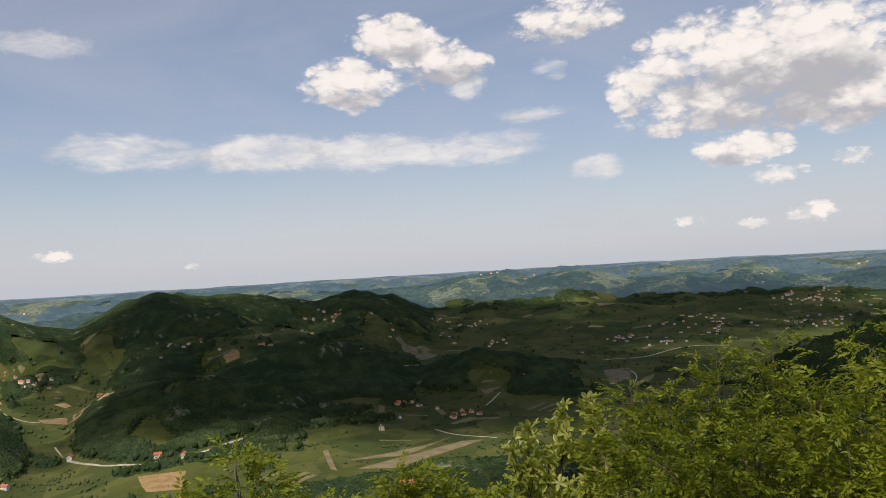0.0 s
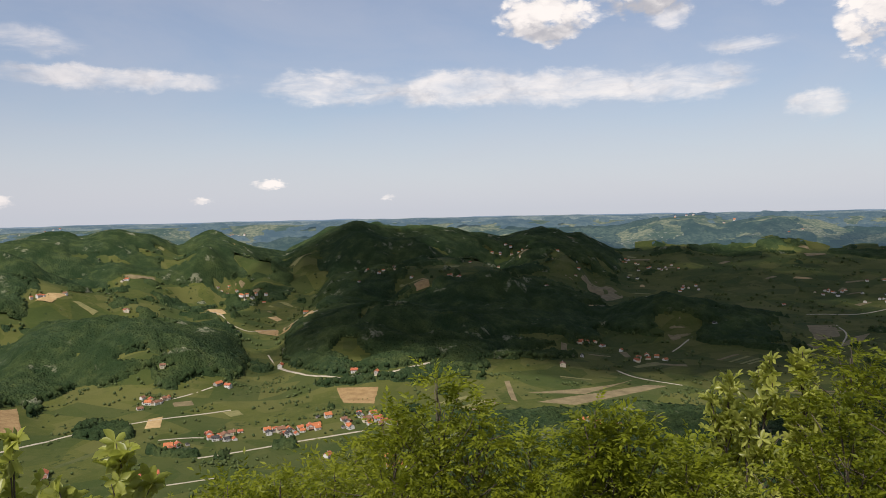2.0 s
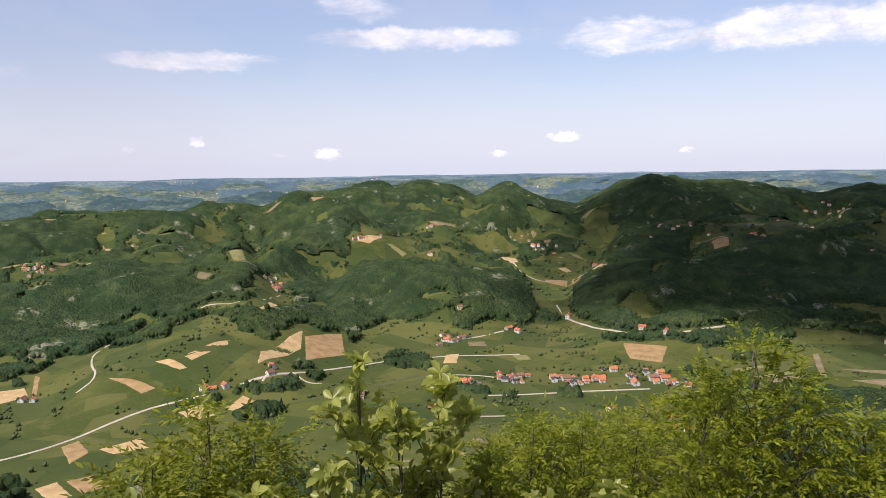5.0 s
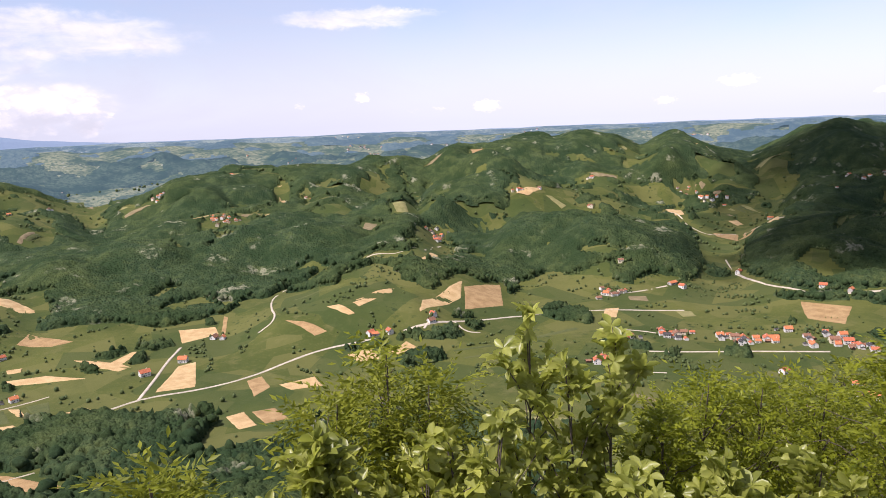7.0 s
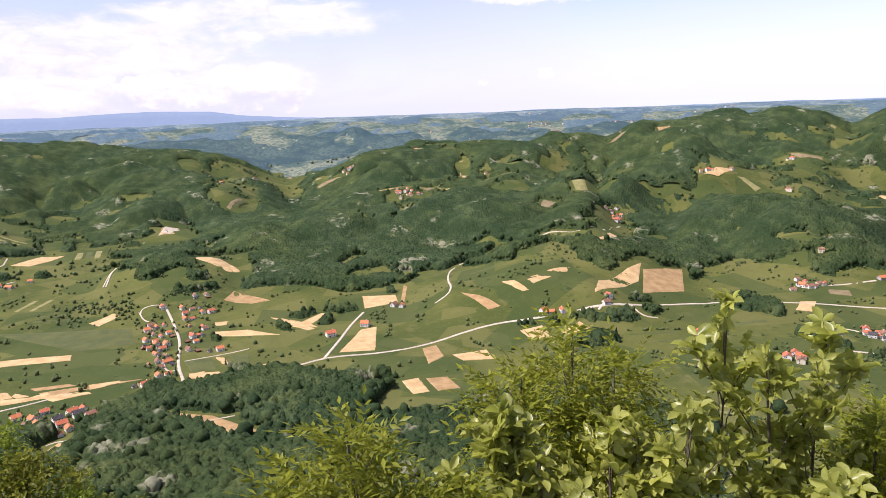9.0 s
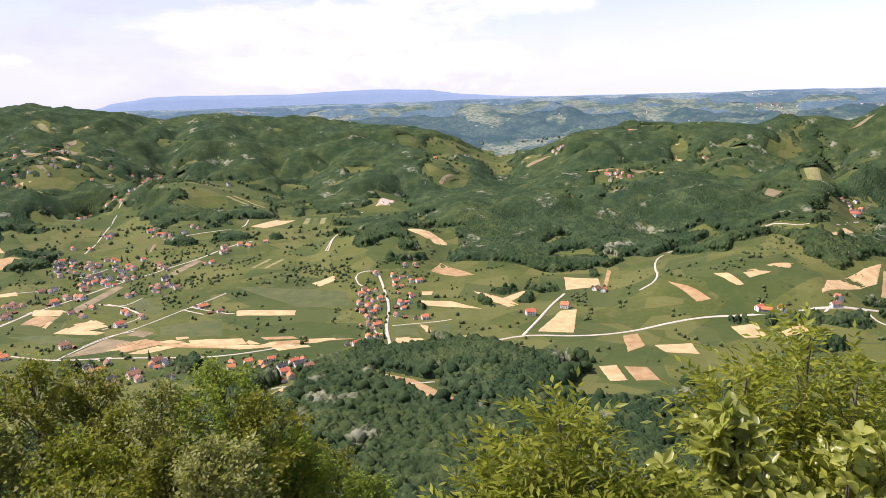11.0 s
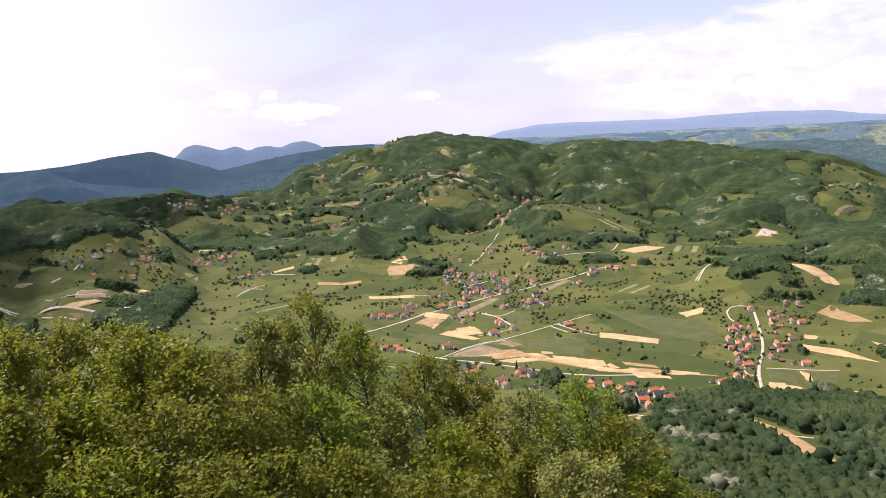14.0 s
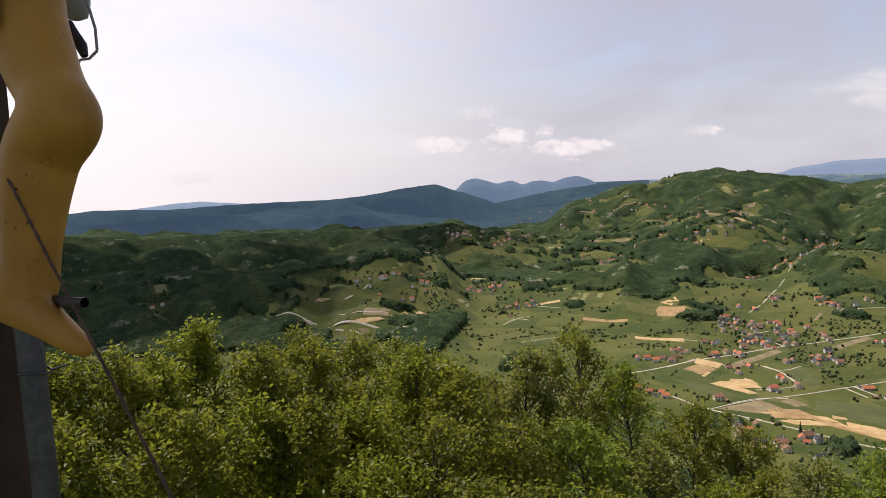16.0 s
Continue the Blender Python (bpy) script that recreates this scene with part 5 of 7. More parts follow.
def plant(name, r0, r1, spacing, level, seed, tufts=0, fat=0.62, loose=False):
    """Single trees. loose: only those in hedges and open land, outside the closed woods."""
    x, y, s, p, rng = scatter(r0, r1, spacing, seed)
    if loose:
        x, y, s, p = x[p < 0.6], y[p < 0.6], s[p < 0.6], p[p < 0.6]
    shapes, f = crown_shapes(level, 9, rng)
    kind = rng.integers(0, 9, len(x))
    wide = s * fat * rng.uniform(0.65, 1.2, len(x)) * np.where(p < 0.3, 0.75, 1.0) * np.where(rng.uniform(0, 1, len(x)) < 0.5, 0.6, 1.0)
    tall = np.minimum(wide * rng.uniform(0.85, 1.35, len(x)), 9.0)
    turn = rng.uniform(0, 6.28, len(x))
    z = height(x, y) + np.where(p > 0.6, 8.5, tall * 0.55)
    verts, faces, at_vertex = [], [], 0
    for k in range(9):
        i = np.where(kind == k)[0]
        t = shapes[k]
        c, n = np.cos(turn[i])[:, None], np.sin(turn[i])[:, None]
        v = np.stack([(t[None, :, 0] * c - t[None, :, 1] * n) * wide[i, None] + x[i, None], (t[None, :, 0] * n + t[None, :, 1] * c) * wide[i, None] + y[i, None], t[None, :, 2] * tall[i, None] + z[i, None]], -1)
        verts.append(v.reshape(-1, 3))
        faces.append((f[None] + (at_vertex + np.arange(len(i)) * len(t))[:, None, None]).reshape(-1, 3))
        at_vertex += v.shape[0] * v.shape[1]
    if tufts:
        # sprays of leaves that stand out of the crowns
        d = rng.normal(0, 1, (len(x), tufts, 3))
        d[..., 2] = np.abs(d[..., 2]) * 0.9 + 0.1
        d /= np.linalg.norm(d, axis=-1, keepdims=True)
        c = np.stack([x, y, z], -1)[:, None] + d * np.stack([wide, wide, tall], -1)[:, None] * rng.uniform(0.9, 1.12, (len(x), tufts, 1))
        a, b = rng.normal(0, 0.45, c.shape), rng.normal(0, 0.45, c.shape)
        tri = np.stack([c + a, c + b, c - a * 0.5 - b * 0.5], 2).reshape(-1, 3)
        verts.append(tri)
        faces.append(np.arange(len(tri)).reshape(-1, 3) + at_vertex)
    me = mesh_of(name, np.concatenate(verts), np.concatenate(faces), BUSH if loose else WOODLAND)
    return tagged(new(name, me), "scattered green broadleaf trees and hedge bushes", "trees", kind="stuff")


def crowns(x, y, size, seed):
    """Round crowns packed side by side: how far up each dome a place lies (0 to 1), and a number of its own for each crown."""
    u, v = x / size, y / size
    iu, iv = np.floor(u), np.floor(v)
    best, tone = np.full(u.shape, 9.0), np.zeros(u.shape)
    for di in (-1, 0, 1):
        for dj in (-1, 0, 1):
            a, b = iu + di, iv + dj
            d = (u - a - cells(a, b, seed)) ** 2 + (v - b - cells(a, b, seed + 5)) ** 2
            near = d < best
            best, tone = np.where(near, d, best), np.where(near, cells(a, b, seed + 9), tone)
    return np.sqrt(np.clip(1 - best / 0.62, 0, 1)), tone


def canopy(near, beyond):
    """The closed woods: one sheet of domed crowns over the slopes, down to the ground at its edges."""
    az = np.radians(np.arange(-40, 165, 0.205))
    steps = np.concatenate([np.arange(math.log(190), math.log(1100), 0.0066), np.arange(math.log(1100), math.log(3430), 0.0042), np.arange(math.log(3430), math.log(4500), 0.0050)])
    r = np.exp(steps[(steps >= math.log(near)) & (steps <= math.log(beyond) + 0.005)])
    x, y = -r[:, None] * np.sin(az), r[:, None] * np.cos(az)
    woods = (wooded(x, y) > 0.6) & ~is_taken(x, y)
    dome, tone = crowns(x, y, 7.2, 41)
    wide_dome, wide_tone = crowns(x, y, 17.0, 43)
    far = smooth((r - 1500) / 600)[:, None]
    dome, tone = dome * (1 - far) + wide_dome * far, np.where(far > 0.5, wide_tone, tone)
    up = 1.5 + (4.5 - 1.5 * far) * tone + (7.5 - 0.5 * far) * dome + 2.2 * (lumps(x, y, 2.2, 44) - 0.5) + 9 * (lumps(x, y, 45, 45) - 0.4) + 0.9 * (cells(x * 3.1, y * 2.7, 46) - 0.5)
    z = height(x, y) + np.where(woods, np.maximum(up, 1.5), -0.6)
    # a front of single crowns along the edges of the woods
    rim = np.zeros(woods.shape, bool)
    rim[1:] = woods[1:] & ~woods[:-1]
    rim[:, 1:] |= woods[:, 1:] & ~woods[:, :-1]
    rim[:, :-1] |= woods[:, :-1] & ~woods[:, 1:]
    rim &= (r < 2900)[:, None] & (cells(np.floor(x / 4.5), np.floor(y / 4.5), 47) < np.clip(1100 / r, 0.25, 0.7)[:, None])
    cell_key = np.floor(x[rim] / 4.0) * 100003 + np.floor(y[rim] / 4.0)
    first = np.unique(cell_key, return_index=True)[1]
    EDGE_PLACES.append(np.stack([x[rim][first], y[rim][first]], 1))
    quads = strip_faces(len(r), len(az))
    keep = woods.ravel()[quads].any(1)
    is_far = ((r[:, None] >= haze_start(np.degrees(az))[None]).ravel())[quads[:, 0]]
    quads = quads[keep & (is_far == (near > 1500)) & (r.repeat(len(az))[quads[:, 0]] < beyond)]
    used = np.unique(quads)
    lookup = np.zeros(x.size, np.int64)
    lookup[used] = np.arange(len(used))
    # past the ridges the crowns get materials with haze as blue emission
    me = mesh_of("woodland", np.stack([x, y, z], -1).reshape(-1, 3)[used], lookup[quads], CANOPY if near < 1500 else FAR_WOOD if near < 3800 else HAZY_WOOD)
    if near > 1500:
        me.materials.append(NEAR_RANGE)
        me.polygons.foreach_set("material_index", hazed_south(np.degrees(az)[quads[:, 0] % len(az)], r[quads[:, 0] // len(az)]).astype(np.int32))
    me.attributes.new("tone", "FLOAT", "POINT").data.foreach_set("value", tone.ravel()[used].astype(np.float32))
    if near < 1500:
        tagged(new("woodland", me), "dense green broadleaf woodland covering the hill slopes", "woodland", kind="stuff")
    else:
        tagged(new("backdrop", me), "hazy blue-green wooded hills in the distance", "hills", kind="structure")


# narrow plots side by side on the open valley floor
plots = random.Random(31)
hedge_line = []
for _ in range(1500):
    az, r = plots.uniform(-36, 160), plots.uniform(760, 2500)
    x, y = at(az, r)
    a = 3.1416 * (0.5 + 1.6 * float(lumps(np.array(x), np.array(y), 260, 20)))
    run, wide, count = plots.uniform(55, 130), plots.uniform(9, 22), plots.randint(2, 7)
    u, v = np.array((math.cos(a), math.sin(a))), np.array((-math.sin(a), math.cos(a)))
    spots = np.array([np.array((x, y)) + u * p * run + v * q * wide * count for p in (-0.5, -0.25, 0, 0.25, 0.5) for q in (-0.1, 0.0, 0.25, 0.5, 0.75, 1.0, 1.1)])
    if is_taken(spots[:, 0], spots[:, 1]).any() or (wooded(spots[:, 0], spots[:, 1]) > 0.3).mean() > 0.2:
        continue
    for k in range(count):
        if plots.random() < 0.75:
            long = run * plots.uniform(0.8, 1.0)
            c = [np.array((x, y)) + u * p * long + v * (k + q) * wide for p, q in ((-0.5, 0.04), (0.5, 0.04), (0.5, 0.96), (-0.5, 0.96))]
            mat = plots.choice((CROP, CROP, HAY, HAY, HAY, FALLOW))
            field(c, mat, {CROP: "narrow strip of green crop", HAY: "narrow strip of mown yellow grass", FALLOW: "narrow strip of fallow ground"}[mat], 13, 5, 0.22)
    block(spots, np.full(len(spots), 16.0))
    if plots.random() < 0.6:
        side = plots.choice((-0.6, count + 0.3))
        hedge_line += [np.array((x, y)) + u * p * run + v * side * wide for p in np.arange(-0.6, 0.6, 3.2 / run) if lumps(np.array(x + p * run), np.array(y), 6, 23) > 0.4]

EDGE_PLACES = []
canopy(190, 3620)
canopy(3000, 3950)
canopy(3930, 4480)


def crown_heap(name, places, rng, small, large, level, lift):
    """Single uneven crowns at given places."""
    shapes, f = crown_shapes(level, 9, rng)
    x, y = places[:, 0] + rng.normal(0, 0.8, len(places)), places[:, 1] + rng.normal(0, 0.8, len(places))
    wide = rng.uniform(small, large, len(x))
    tall = wide * rng.uniform(0.9, 1.4, len(x))
    z = height(x, y) + tall * rng.uniform(0.5, 0.5 + lift, len(x))
    verts, faces = [], []
    for i in range(len(x)):
        t = shapes[i % 9]
        c, n = math.cos(i * 1.7), math.sin(i * 1.7)
        verts.append(np.stack([(t[:, 0] * c - t[:, 1] * n) * wide[i] + x[i], (t[:, 0] * n + t[:, 1] * c) * wide[i] + y[i], t[:, 2] * tall[i] + z[i]], -1))
        faces.append(f + i * len(t))
    return tagged(new(name, mesh_of(name, np.concatenate(verts), np.concatenate(faces), WOODLAND if "wood" in name else BUSH)), "green broadleaf trees and bushes in a row", "trees", kind="stuff")


rng = np.random.default_rng(61)
edge_places = EDGE_PLACES[0]
far_off = np.hypot(edge_places[:, 0], edge_places[:, 1])
crown_heap("wood_edge", edge_places[far_off < 1300], rng, 2.0, 4.4, 2, 1.2)
crown_heap("far_wood_edge", edge_places[far_off >= 1300], rng, 3.0, 6.0, 1, 1.0)
yard = np.repeat(HOME_DOTS, 4, axis=0)
yard = yard * (1 + rng.uniform(6, 20, (len(yard), 1)) / np.hypot(yard[:, 0], yard[:, 1])[:, None]) + rng.normal(0, 8, yard.shape)
yard = yard[np.hypot(yard[:, 0], yard[:, 1]) < 2700]
crown_heap("yard_trees", yard, rng, 1.2, 3.2, 1, 0.5)
patches = []
for x, y, wide, deep in SCRUB:
    d = np.array((x, y)) / math.hypot(x, y)
    n = int(wide * deep * 0.014) + 3
    q = rng.normal(0, 0.5, (n, 2)) * (wide, deep)
    patches.append(np.array((x, y)) + q[:, :1] * np.array((-d[1], d[0])) + q[:, 1:] * d)
crown_heap("scrub", np.concatenate(patches), rng, 1.0, 3.4, 1, 0.4)
crown_heap("hedge_bushes", np.array(hedge_line), rng, 0.7, 2.3, 1, 0.3)
plant("slope_trees", 200, 800, lambda r: 20.0, 2, 21, 0, 0.34)
plant("hedge_trees", 560, 1600, lambda r: 6.5, 1, 22, 5, 0.42, True)
plant("hill_trees", 1600, 3500, lambda r: 10.0 + (r - 1600) * 0.003, 1, 23, 0, 0.42, True)

# ---- houses ----
def box_mesh(name, x0, x1, y0, y1, z0, z1, mat):
    v = [(x, y, z) for z in (z0, z1) for y in (y0, y1) for x in (x0, x1)]
    f = [(0, 2, 3, 1), (4, 5, 7, 6), (0, 1, 5, 4), (2, 6, 7, 3), (0, 4, 6, 2), (1, 3, 7, 5)]
    return mesh_of(name, v, f, mat, False)


def gable_mesh(name, length, depth, eaves, ridge, over, thick, mat):
    """A saddle roof with overhanging eaves and the thickness of its tiles."""
    out = []
    half, l = depth / 2 + over, length / 2 + over
    drop = eaves - over * (ridge - eaves) / (depth / 2)
    for x in (-l, l):
        for y, z in ((-half, drop), (0, ridge), (half, drop)):
            out += [(x, y, z), (x, y, z + thick)]
    f = [(0, 2, 8, 6), (2, 4, 10, 8), (1, 7, 9, 3), (3, 9, 11, 5), (0, 1, 3, 2), (2, 3, 5, 4), (6, 8, 9, 7), (8, 10, 11, 9), (0, 6, 7, 1), (4, 5, 11, 10)]
    return mesh_of(name, out, f, mat, False)


def walls_mesh(name, length, depth, eaves, ridge, mat):
    l, d = length / 2, depth / 2
    v = [(x, y, z) for x in (-l, l) for y, z in ((-d, -4), (d, -4), (d, eaves), (0, ridge), (-d, eaves))]
    me = bpy.data.meshes.new(name)
    me.from_pydata(v, [], [(0, 1, 2, 3, 4), (9, 8, 7, 6, 5), (0, 4, 9, 5), (1, 6, 7, 2)])
    me.materials.append(mat)
    return me


def house(label, length, depth, eaves, rise, wall, roof, chimney=True):
    ob = tagged(new("house"), label, "house", "houses of the valley")
    ridge = eaves + rise
    part("wall", walls_mesh("wall", length, depth, eaves, ridge - 0.05, wall), ob)
    top = part("roof", gable_mesh("roof", length, depth, eaves, ridge, 0.6, 0.22, roof), ob)
    if chimney:
        part("chimney", box_mesh("chimney", length * 0.2, length * 0.2 + 0.7, 0.6, 1.3, ridge - 1.2, ridge + 0.9, WALL_WHITE), top)
    glass = box_mesh("window", -0.6, 0.6, -0.06, 0.06, -0.7, 0.7, GLASS_DARK)
    storeys = [1.6, 4.4] if eaves > 4.5 else [1.6]
    for z in storeys:
        for side in (-1, 1):
            for u in (-0.3, 0.0, 0.3):
                w = part("window", glass, ob)
                w.location = (u * length, side * depth / 2, z)
            w = part("window", glass, ob)
            w.location, w.rotation_euler = (side * length / 2, depth * 0.18, z), (0, 0, radians(90))
    part("door", box_mesh("door", -0.15 * length - 0.5, -0.15 * length + 0.5, -depth / 2 - 0.05, -depth / 2 + 0.05, 0, 2.1, TIMBER), ob)
    return ob


KINDS = [
    house("white rendered house with a red tiled saddle roof", 12, 9, 5.4, 3.2, WALL_WHITE, TILE_RED),
    house("white rendered house with an orange tiled roof", 11, 9, 5.0, 3.4, WALL_WHITE, TILE_ORANGE),
    house("low white cottage with a weathered brown tiled roof", 11, 8, 3.2, 3.4, WALL_WHITE, TILE_BROWN),
    house("cream rendered house with a brown tiled roof", 12, 10, 5.6, 3.0, WALL_CREAM, TILE_BROWN),
    house("white house with a dark grey sheet roof", 11, 9, 5.2, 3.0, WALL_WHITE, TILE_GREY),
    house("long grey barn of bare blocks with an orange roof", 15, 8, 3.4, 2.8, WALL_GREY, TILE_ORANGE, False),
]
def shed(label, length, depth, eaves, rise, wall, roof):
    ob = tagged(new("shed"), label, "shed", "sheds behind the houses")
    part("wall", walls_mesh("wall", length, depth, eaves, eaves + rise - 0.05, wall), ob)
    part("roof", gable_mesh("roof", length, depth, eaves, eaves + rise, 0.4, 0.15, roof), ob)
    part("door", box_mesh("door", -0.9, 0.9, -depth / 2 - 0.05, -depth / 2 + 0.05, 0, 2.0, TIMBER), ob)
    return ob


SHEDS = [
    shed("small timber shed with a weathered brown tiled roof", 7, 5, 2.4, 1.9, TIMBER, TILE_BROWN),
    shed("small block shed with a dark grey sheet roof", 6, 5, 2.5, 1.2, WALL_GREY, TILE_GREY),
    shed("small white outbuilding with a red tiled roof", 8, 6, 2.8, 2.2, WALL_WHITE, TILE_RED),
]
made = set()
pick = random.Random(5)


def settle(places, weights, turn=None, size=1.0, sheds=0.0):
    for x, y in places:
        k = pick.choices(range(6), weights)[0]
        a = (pick.choice((0, 90)) + turn if turn is not None else pick.uniform(0, 180)) + pick.uniform(-8, 8)
        s = size * pick.uniform(0.78, 1.08)
        m = pose(x, y, float(height(x, y)) + 0.1, 0, 0, a) @ Matrix.Scale(s, 4)
        if k in made:
            ob = copy_thing(KINDS[k], m)
            ob.matrix_basis = m
        else:
            made.add(k)
            KINDS[k].matrix_basis = m
        if pick.random() < sheds:
            out, b = pick.uniform(11, 17), pick.uniform(0, 6.28)
            sx, sy = x + out * math.cos(b), y + out * math.sin(b)
            j = pick.randrange(3)
            m = pose(sx, sy, float(height(sx, sy)) + 0.1, 0, 0, a + pick.choice((0, 90)))
            if -1 - j in made:
                copy_thing(SHEDS[j], m)
            else:
                made.add(-1 - j)
                SHEDS[j].matrix_basis = m


settle(VILLAGE_STREET, (4, 4, 3, 2, 1, 1), 10, 0.88, 0.8)
settle(SOUTH_TOWN, (1, 1, 5, 4, 6, 1), 35, 1.05, 0.6)
settle([(x + 17, y + 10) for x, y in SOUTH_TOWN[::4]], (3, 2, 4, 2, 3, 1), 35, 0.9, 0.2)
settle(RIVER_HAMLET, (4, 3, 1, 1, 3, 1), 20, 1.0, 0.6)
settle(MID_FARMS, (3, 3, 2, 1, 1, 1), size=1.05)
settle(EAST_VILLAGE, (4, 3, 2, 1, 2, 1), 40, 1.05, 1.0)
settle([(x + 10, y - 13) for x, y in EAST_VILLAGE[::2]], (3, 3, 2, 1, 2, 2), 40, 0.9, 0.8)
settle(NORTH_FARMS, (3, 4, 1, 1, 1, 1), size=1.05)
settle(SOUTH_BOTTOM, (4, 3, 1, 1, 2, 1), 30)


def far_houses(places):
    """The many small houses on the far slopes, joined: gabled walls and roofs with eaves."""
    walls, tiles = (WALL_WHITE, WALL_CREAM), (TILE_RED, TILE_ORANGE, TILE_BROWN, TILE_GREY)
    me = bpy.data.meshes.new("far_houses")
    verts, faces, slots = [], [], []
    for x, y in places:
        l, d, e, h = pick.uniform(3.6, 5.8), pick.uniform(3.2, 4.5), pick.uniform(2.7, 5.0), pick.uniform(2.2, 3.1)
        a, z = pick.uniform(0, 3.14), float(height(x, y))
        n = len(verts)
        shape = [(s * l, q, w) for s in (-1, 1) for q, w in ((-d, -4), (d, -4), (d, e), (0, e + h - 0.1), (-d, e))]
        shape += [(s * (l + 0.5), q, w + k) for s in (-1, 1) for q, w in ((-d - 0.6, e - 0.4), (0, e + h), (d + 0.6, e - 0.4)) for k in (0, 0.3)]
        verts += [(x + p * math.cos(a) - q * math.sin(a), y + p * math.sin(a) + q * math.cos(a), z + w) for p, q, w in shape]
        body = [(0, 1, 2, 3, 4), (9, 8, 7, 6, 5), (0, 4, 9, 5), (1, 6, 7, 2)]
        top = [(0, 2, 8, 6), (2, 4, 10, 8), (1, 7, 9, 3), (3, 9, 11, 5), (0, 1, 3, 2), (2, 3, 5, 4), (6, 8, 9, 7), (8, 10, 11, 9), (0, 6, 7, 1), (4, 5, 11, 10)]
        faces += [tuple(n + i for i in f) for f in body] + [tuple(n + 10 + i for i in f) for f in top]
        slots += [pick.choice((0, 0, 0, 1))] * len(body) + [2 + pick.choices(range(4), (2, 3, 3, 1))[0]] * len(top)
    me.from_pydata(verts, [], faces)
    for m in walls + tiles:
        me.materials.append(m)
    me.polygons.foreach_set("material_index", np.array(slots, np.int32))
    tagged(new("far_houses", me), "many small white houses with red and brown roofs on far slopes", "houses", kind="stuff")


FAR_FARMS = []  # villages strewn over the hazy hills
for _ in range(60):
    az, r = pick.uniform(-34, 118), pick.uniform(3350, 4450)
    for _ in range(pick.randint(2, 8)):
        x, y = at(az + pick.gauss(0, 0.7), r + pick.gauss(0, 40))
        FAR_FARMS.append((x, y))
far_houses(FAR_TOWN + RIDGE_HAMLET + HILL_ROAD + SOUTH_SLOPES + HAMLETS + FAR_FARMS)


def church(x, y):
    """A white village church: nave with a saddle roof, square tower, belfry openings and a pointed spire."""
    ob = tagged(new("church"), "white village church with a slender tower and dark spire", "church")
    ob.location = (x, y, float(height(x, y)))
    part("nave", walls_mesh("nave", 24, 11, 8, 13, WALL_WHITE), ob)
    part("roof", gable_mesh("roof", 24, 11, 8, 13.2, 0.6, 0.3, TILE_RED), ob)
    tower = part("tower", box_mesh("tower", 12, 17, -2.5, 2.5, -4, 22, WALL_WHITE), ob)
    v = [(14.5 + 2.9 * math.cos(a), 2.9 * math.sin(a), 22) for a in np.arange(0.785, 6.9, 1.571)[:4]] + [(14.5, 0, 34)]
    part("spire", mesh_of("spire", v, [(0, 1, 4), (1, 2, 4), (2, 3, 4), (3, 0, 4)], TILE_GREY, False), ob)
    opening = box_mesh("belfry_opening", -0.7, 0.7, -0.08, 0.08, -1.4, 1.4, GLASS_DARK)
    for px, py, turn in ((14.5, -2.5, 0), (14.5, 2.5, 0), (17, 0, 90), (12, 0, 90)):
        w = part("belfry_opening", opening, tower)
        w.location, w.rotation_euler = (px, py, 18.5), (0, 0, radians(turn))
    for px in (-8, -3, 2, 7):
        for py in (-5.5, 5.5):
            part("window", opening, ob).location = (px, py, 4.5)


church(*CHURCH[0])


def spruce(x, y, tall, seed):
    """A dark conical spruce: a trunk and drooping tiers of boughs."""
    rng = np.random.default_rng(seed)
    ob = tagged(new("spruce_tree"), "dark green conical spruce standing by the houses", "tree", "spruces in the valley")
    ob.location = (x, y, float(height(x, y)))
    part("trunk", mesh_of("trunk", *stem_cone(0.3, 0.05, tall * 0.9), BARK), ob)
    verts, faces, n = [], [], 0
    for k in range(9):
        z, w = tall * (0.10 + 0.86 * k / 9), tall * 0.21 * (1 - k / 9.6)
        ring = 11
        a = np.linspace(0, 6.2832, ring, endpoint=False) + rng.uniform(0, 1)
        reach = w * np.where(np.arange(ring) % 2, 0.6, 1.0) * rng.uniform(0.8, 1.15, ring)
        verts += [(q * math.cos(b), q * math.sin(b), z - 0.28 * q) for q, b in zip(reach, a)] + [(0, 0, z + tall * 0.17)]
        faces += [(n + i, n + (i + 1) % ring, n + ring) for i in range(ring)]
        n += ring + 1
    part("crown", mesh_of("crown", np.array(verts), np.array(faces), SPRUCE), ob)


def stem_cone(low, top, tall):
    a = np.linspace(0, 6.2832, 7, endpoint=False)
    v = np.concatenate([np.stack([r * np.cos(a), r * np.sin(a), 0 * a + z], 1) for r, z in ((low, -1.0), (top, tall))])
    return v, np.array([(i, (i + 1) % 7, 7 + (i + 1) % 7, 7 + i) for i in range(7)])


SPRUCE = plain("spruce needles", (0.012, 0.024, 0.012), (0.034, 0.052, 0.024), 3.0, 0.9, 0.2)
for k, (x, y) in enumerate(SPRUCES):
    spruce(x, y, 11 + 6 * ((k * 0.37) % 1), 500 + k)

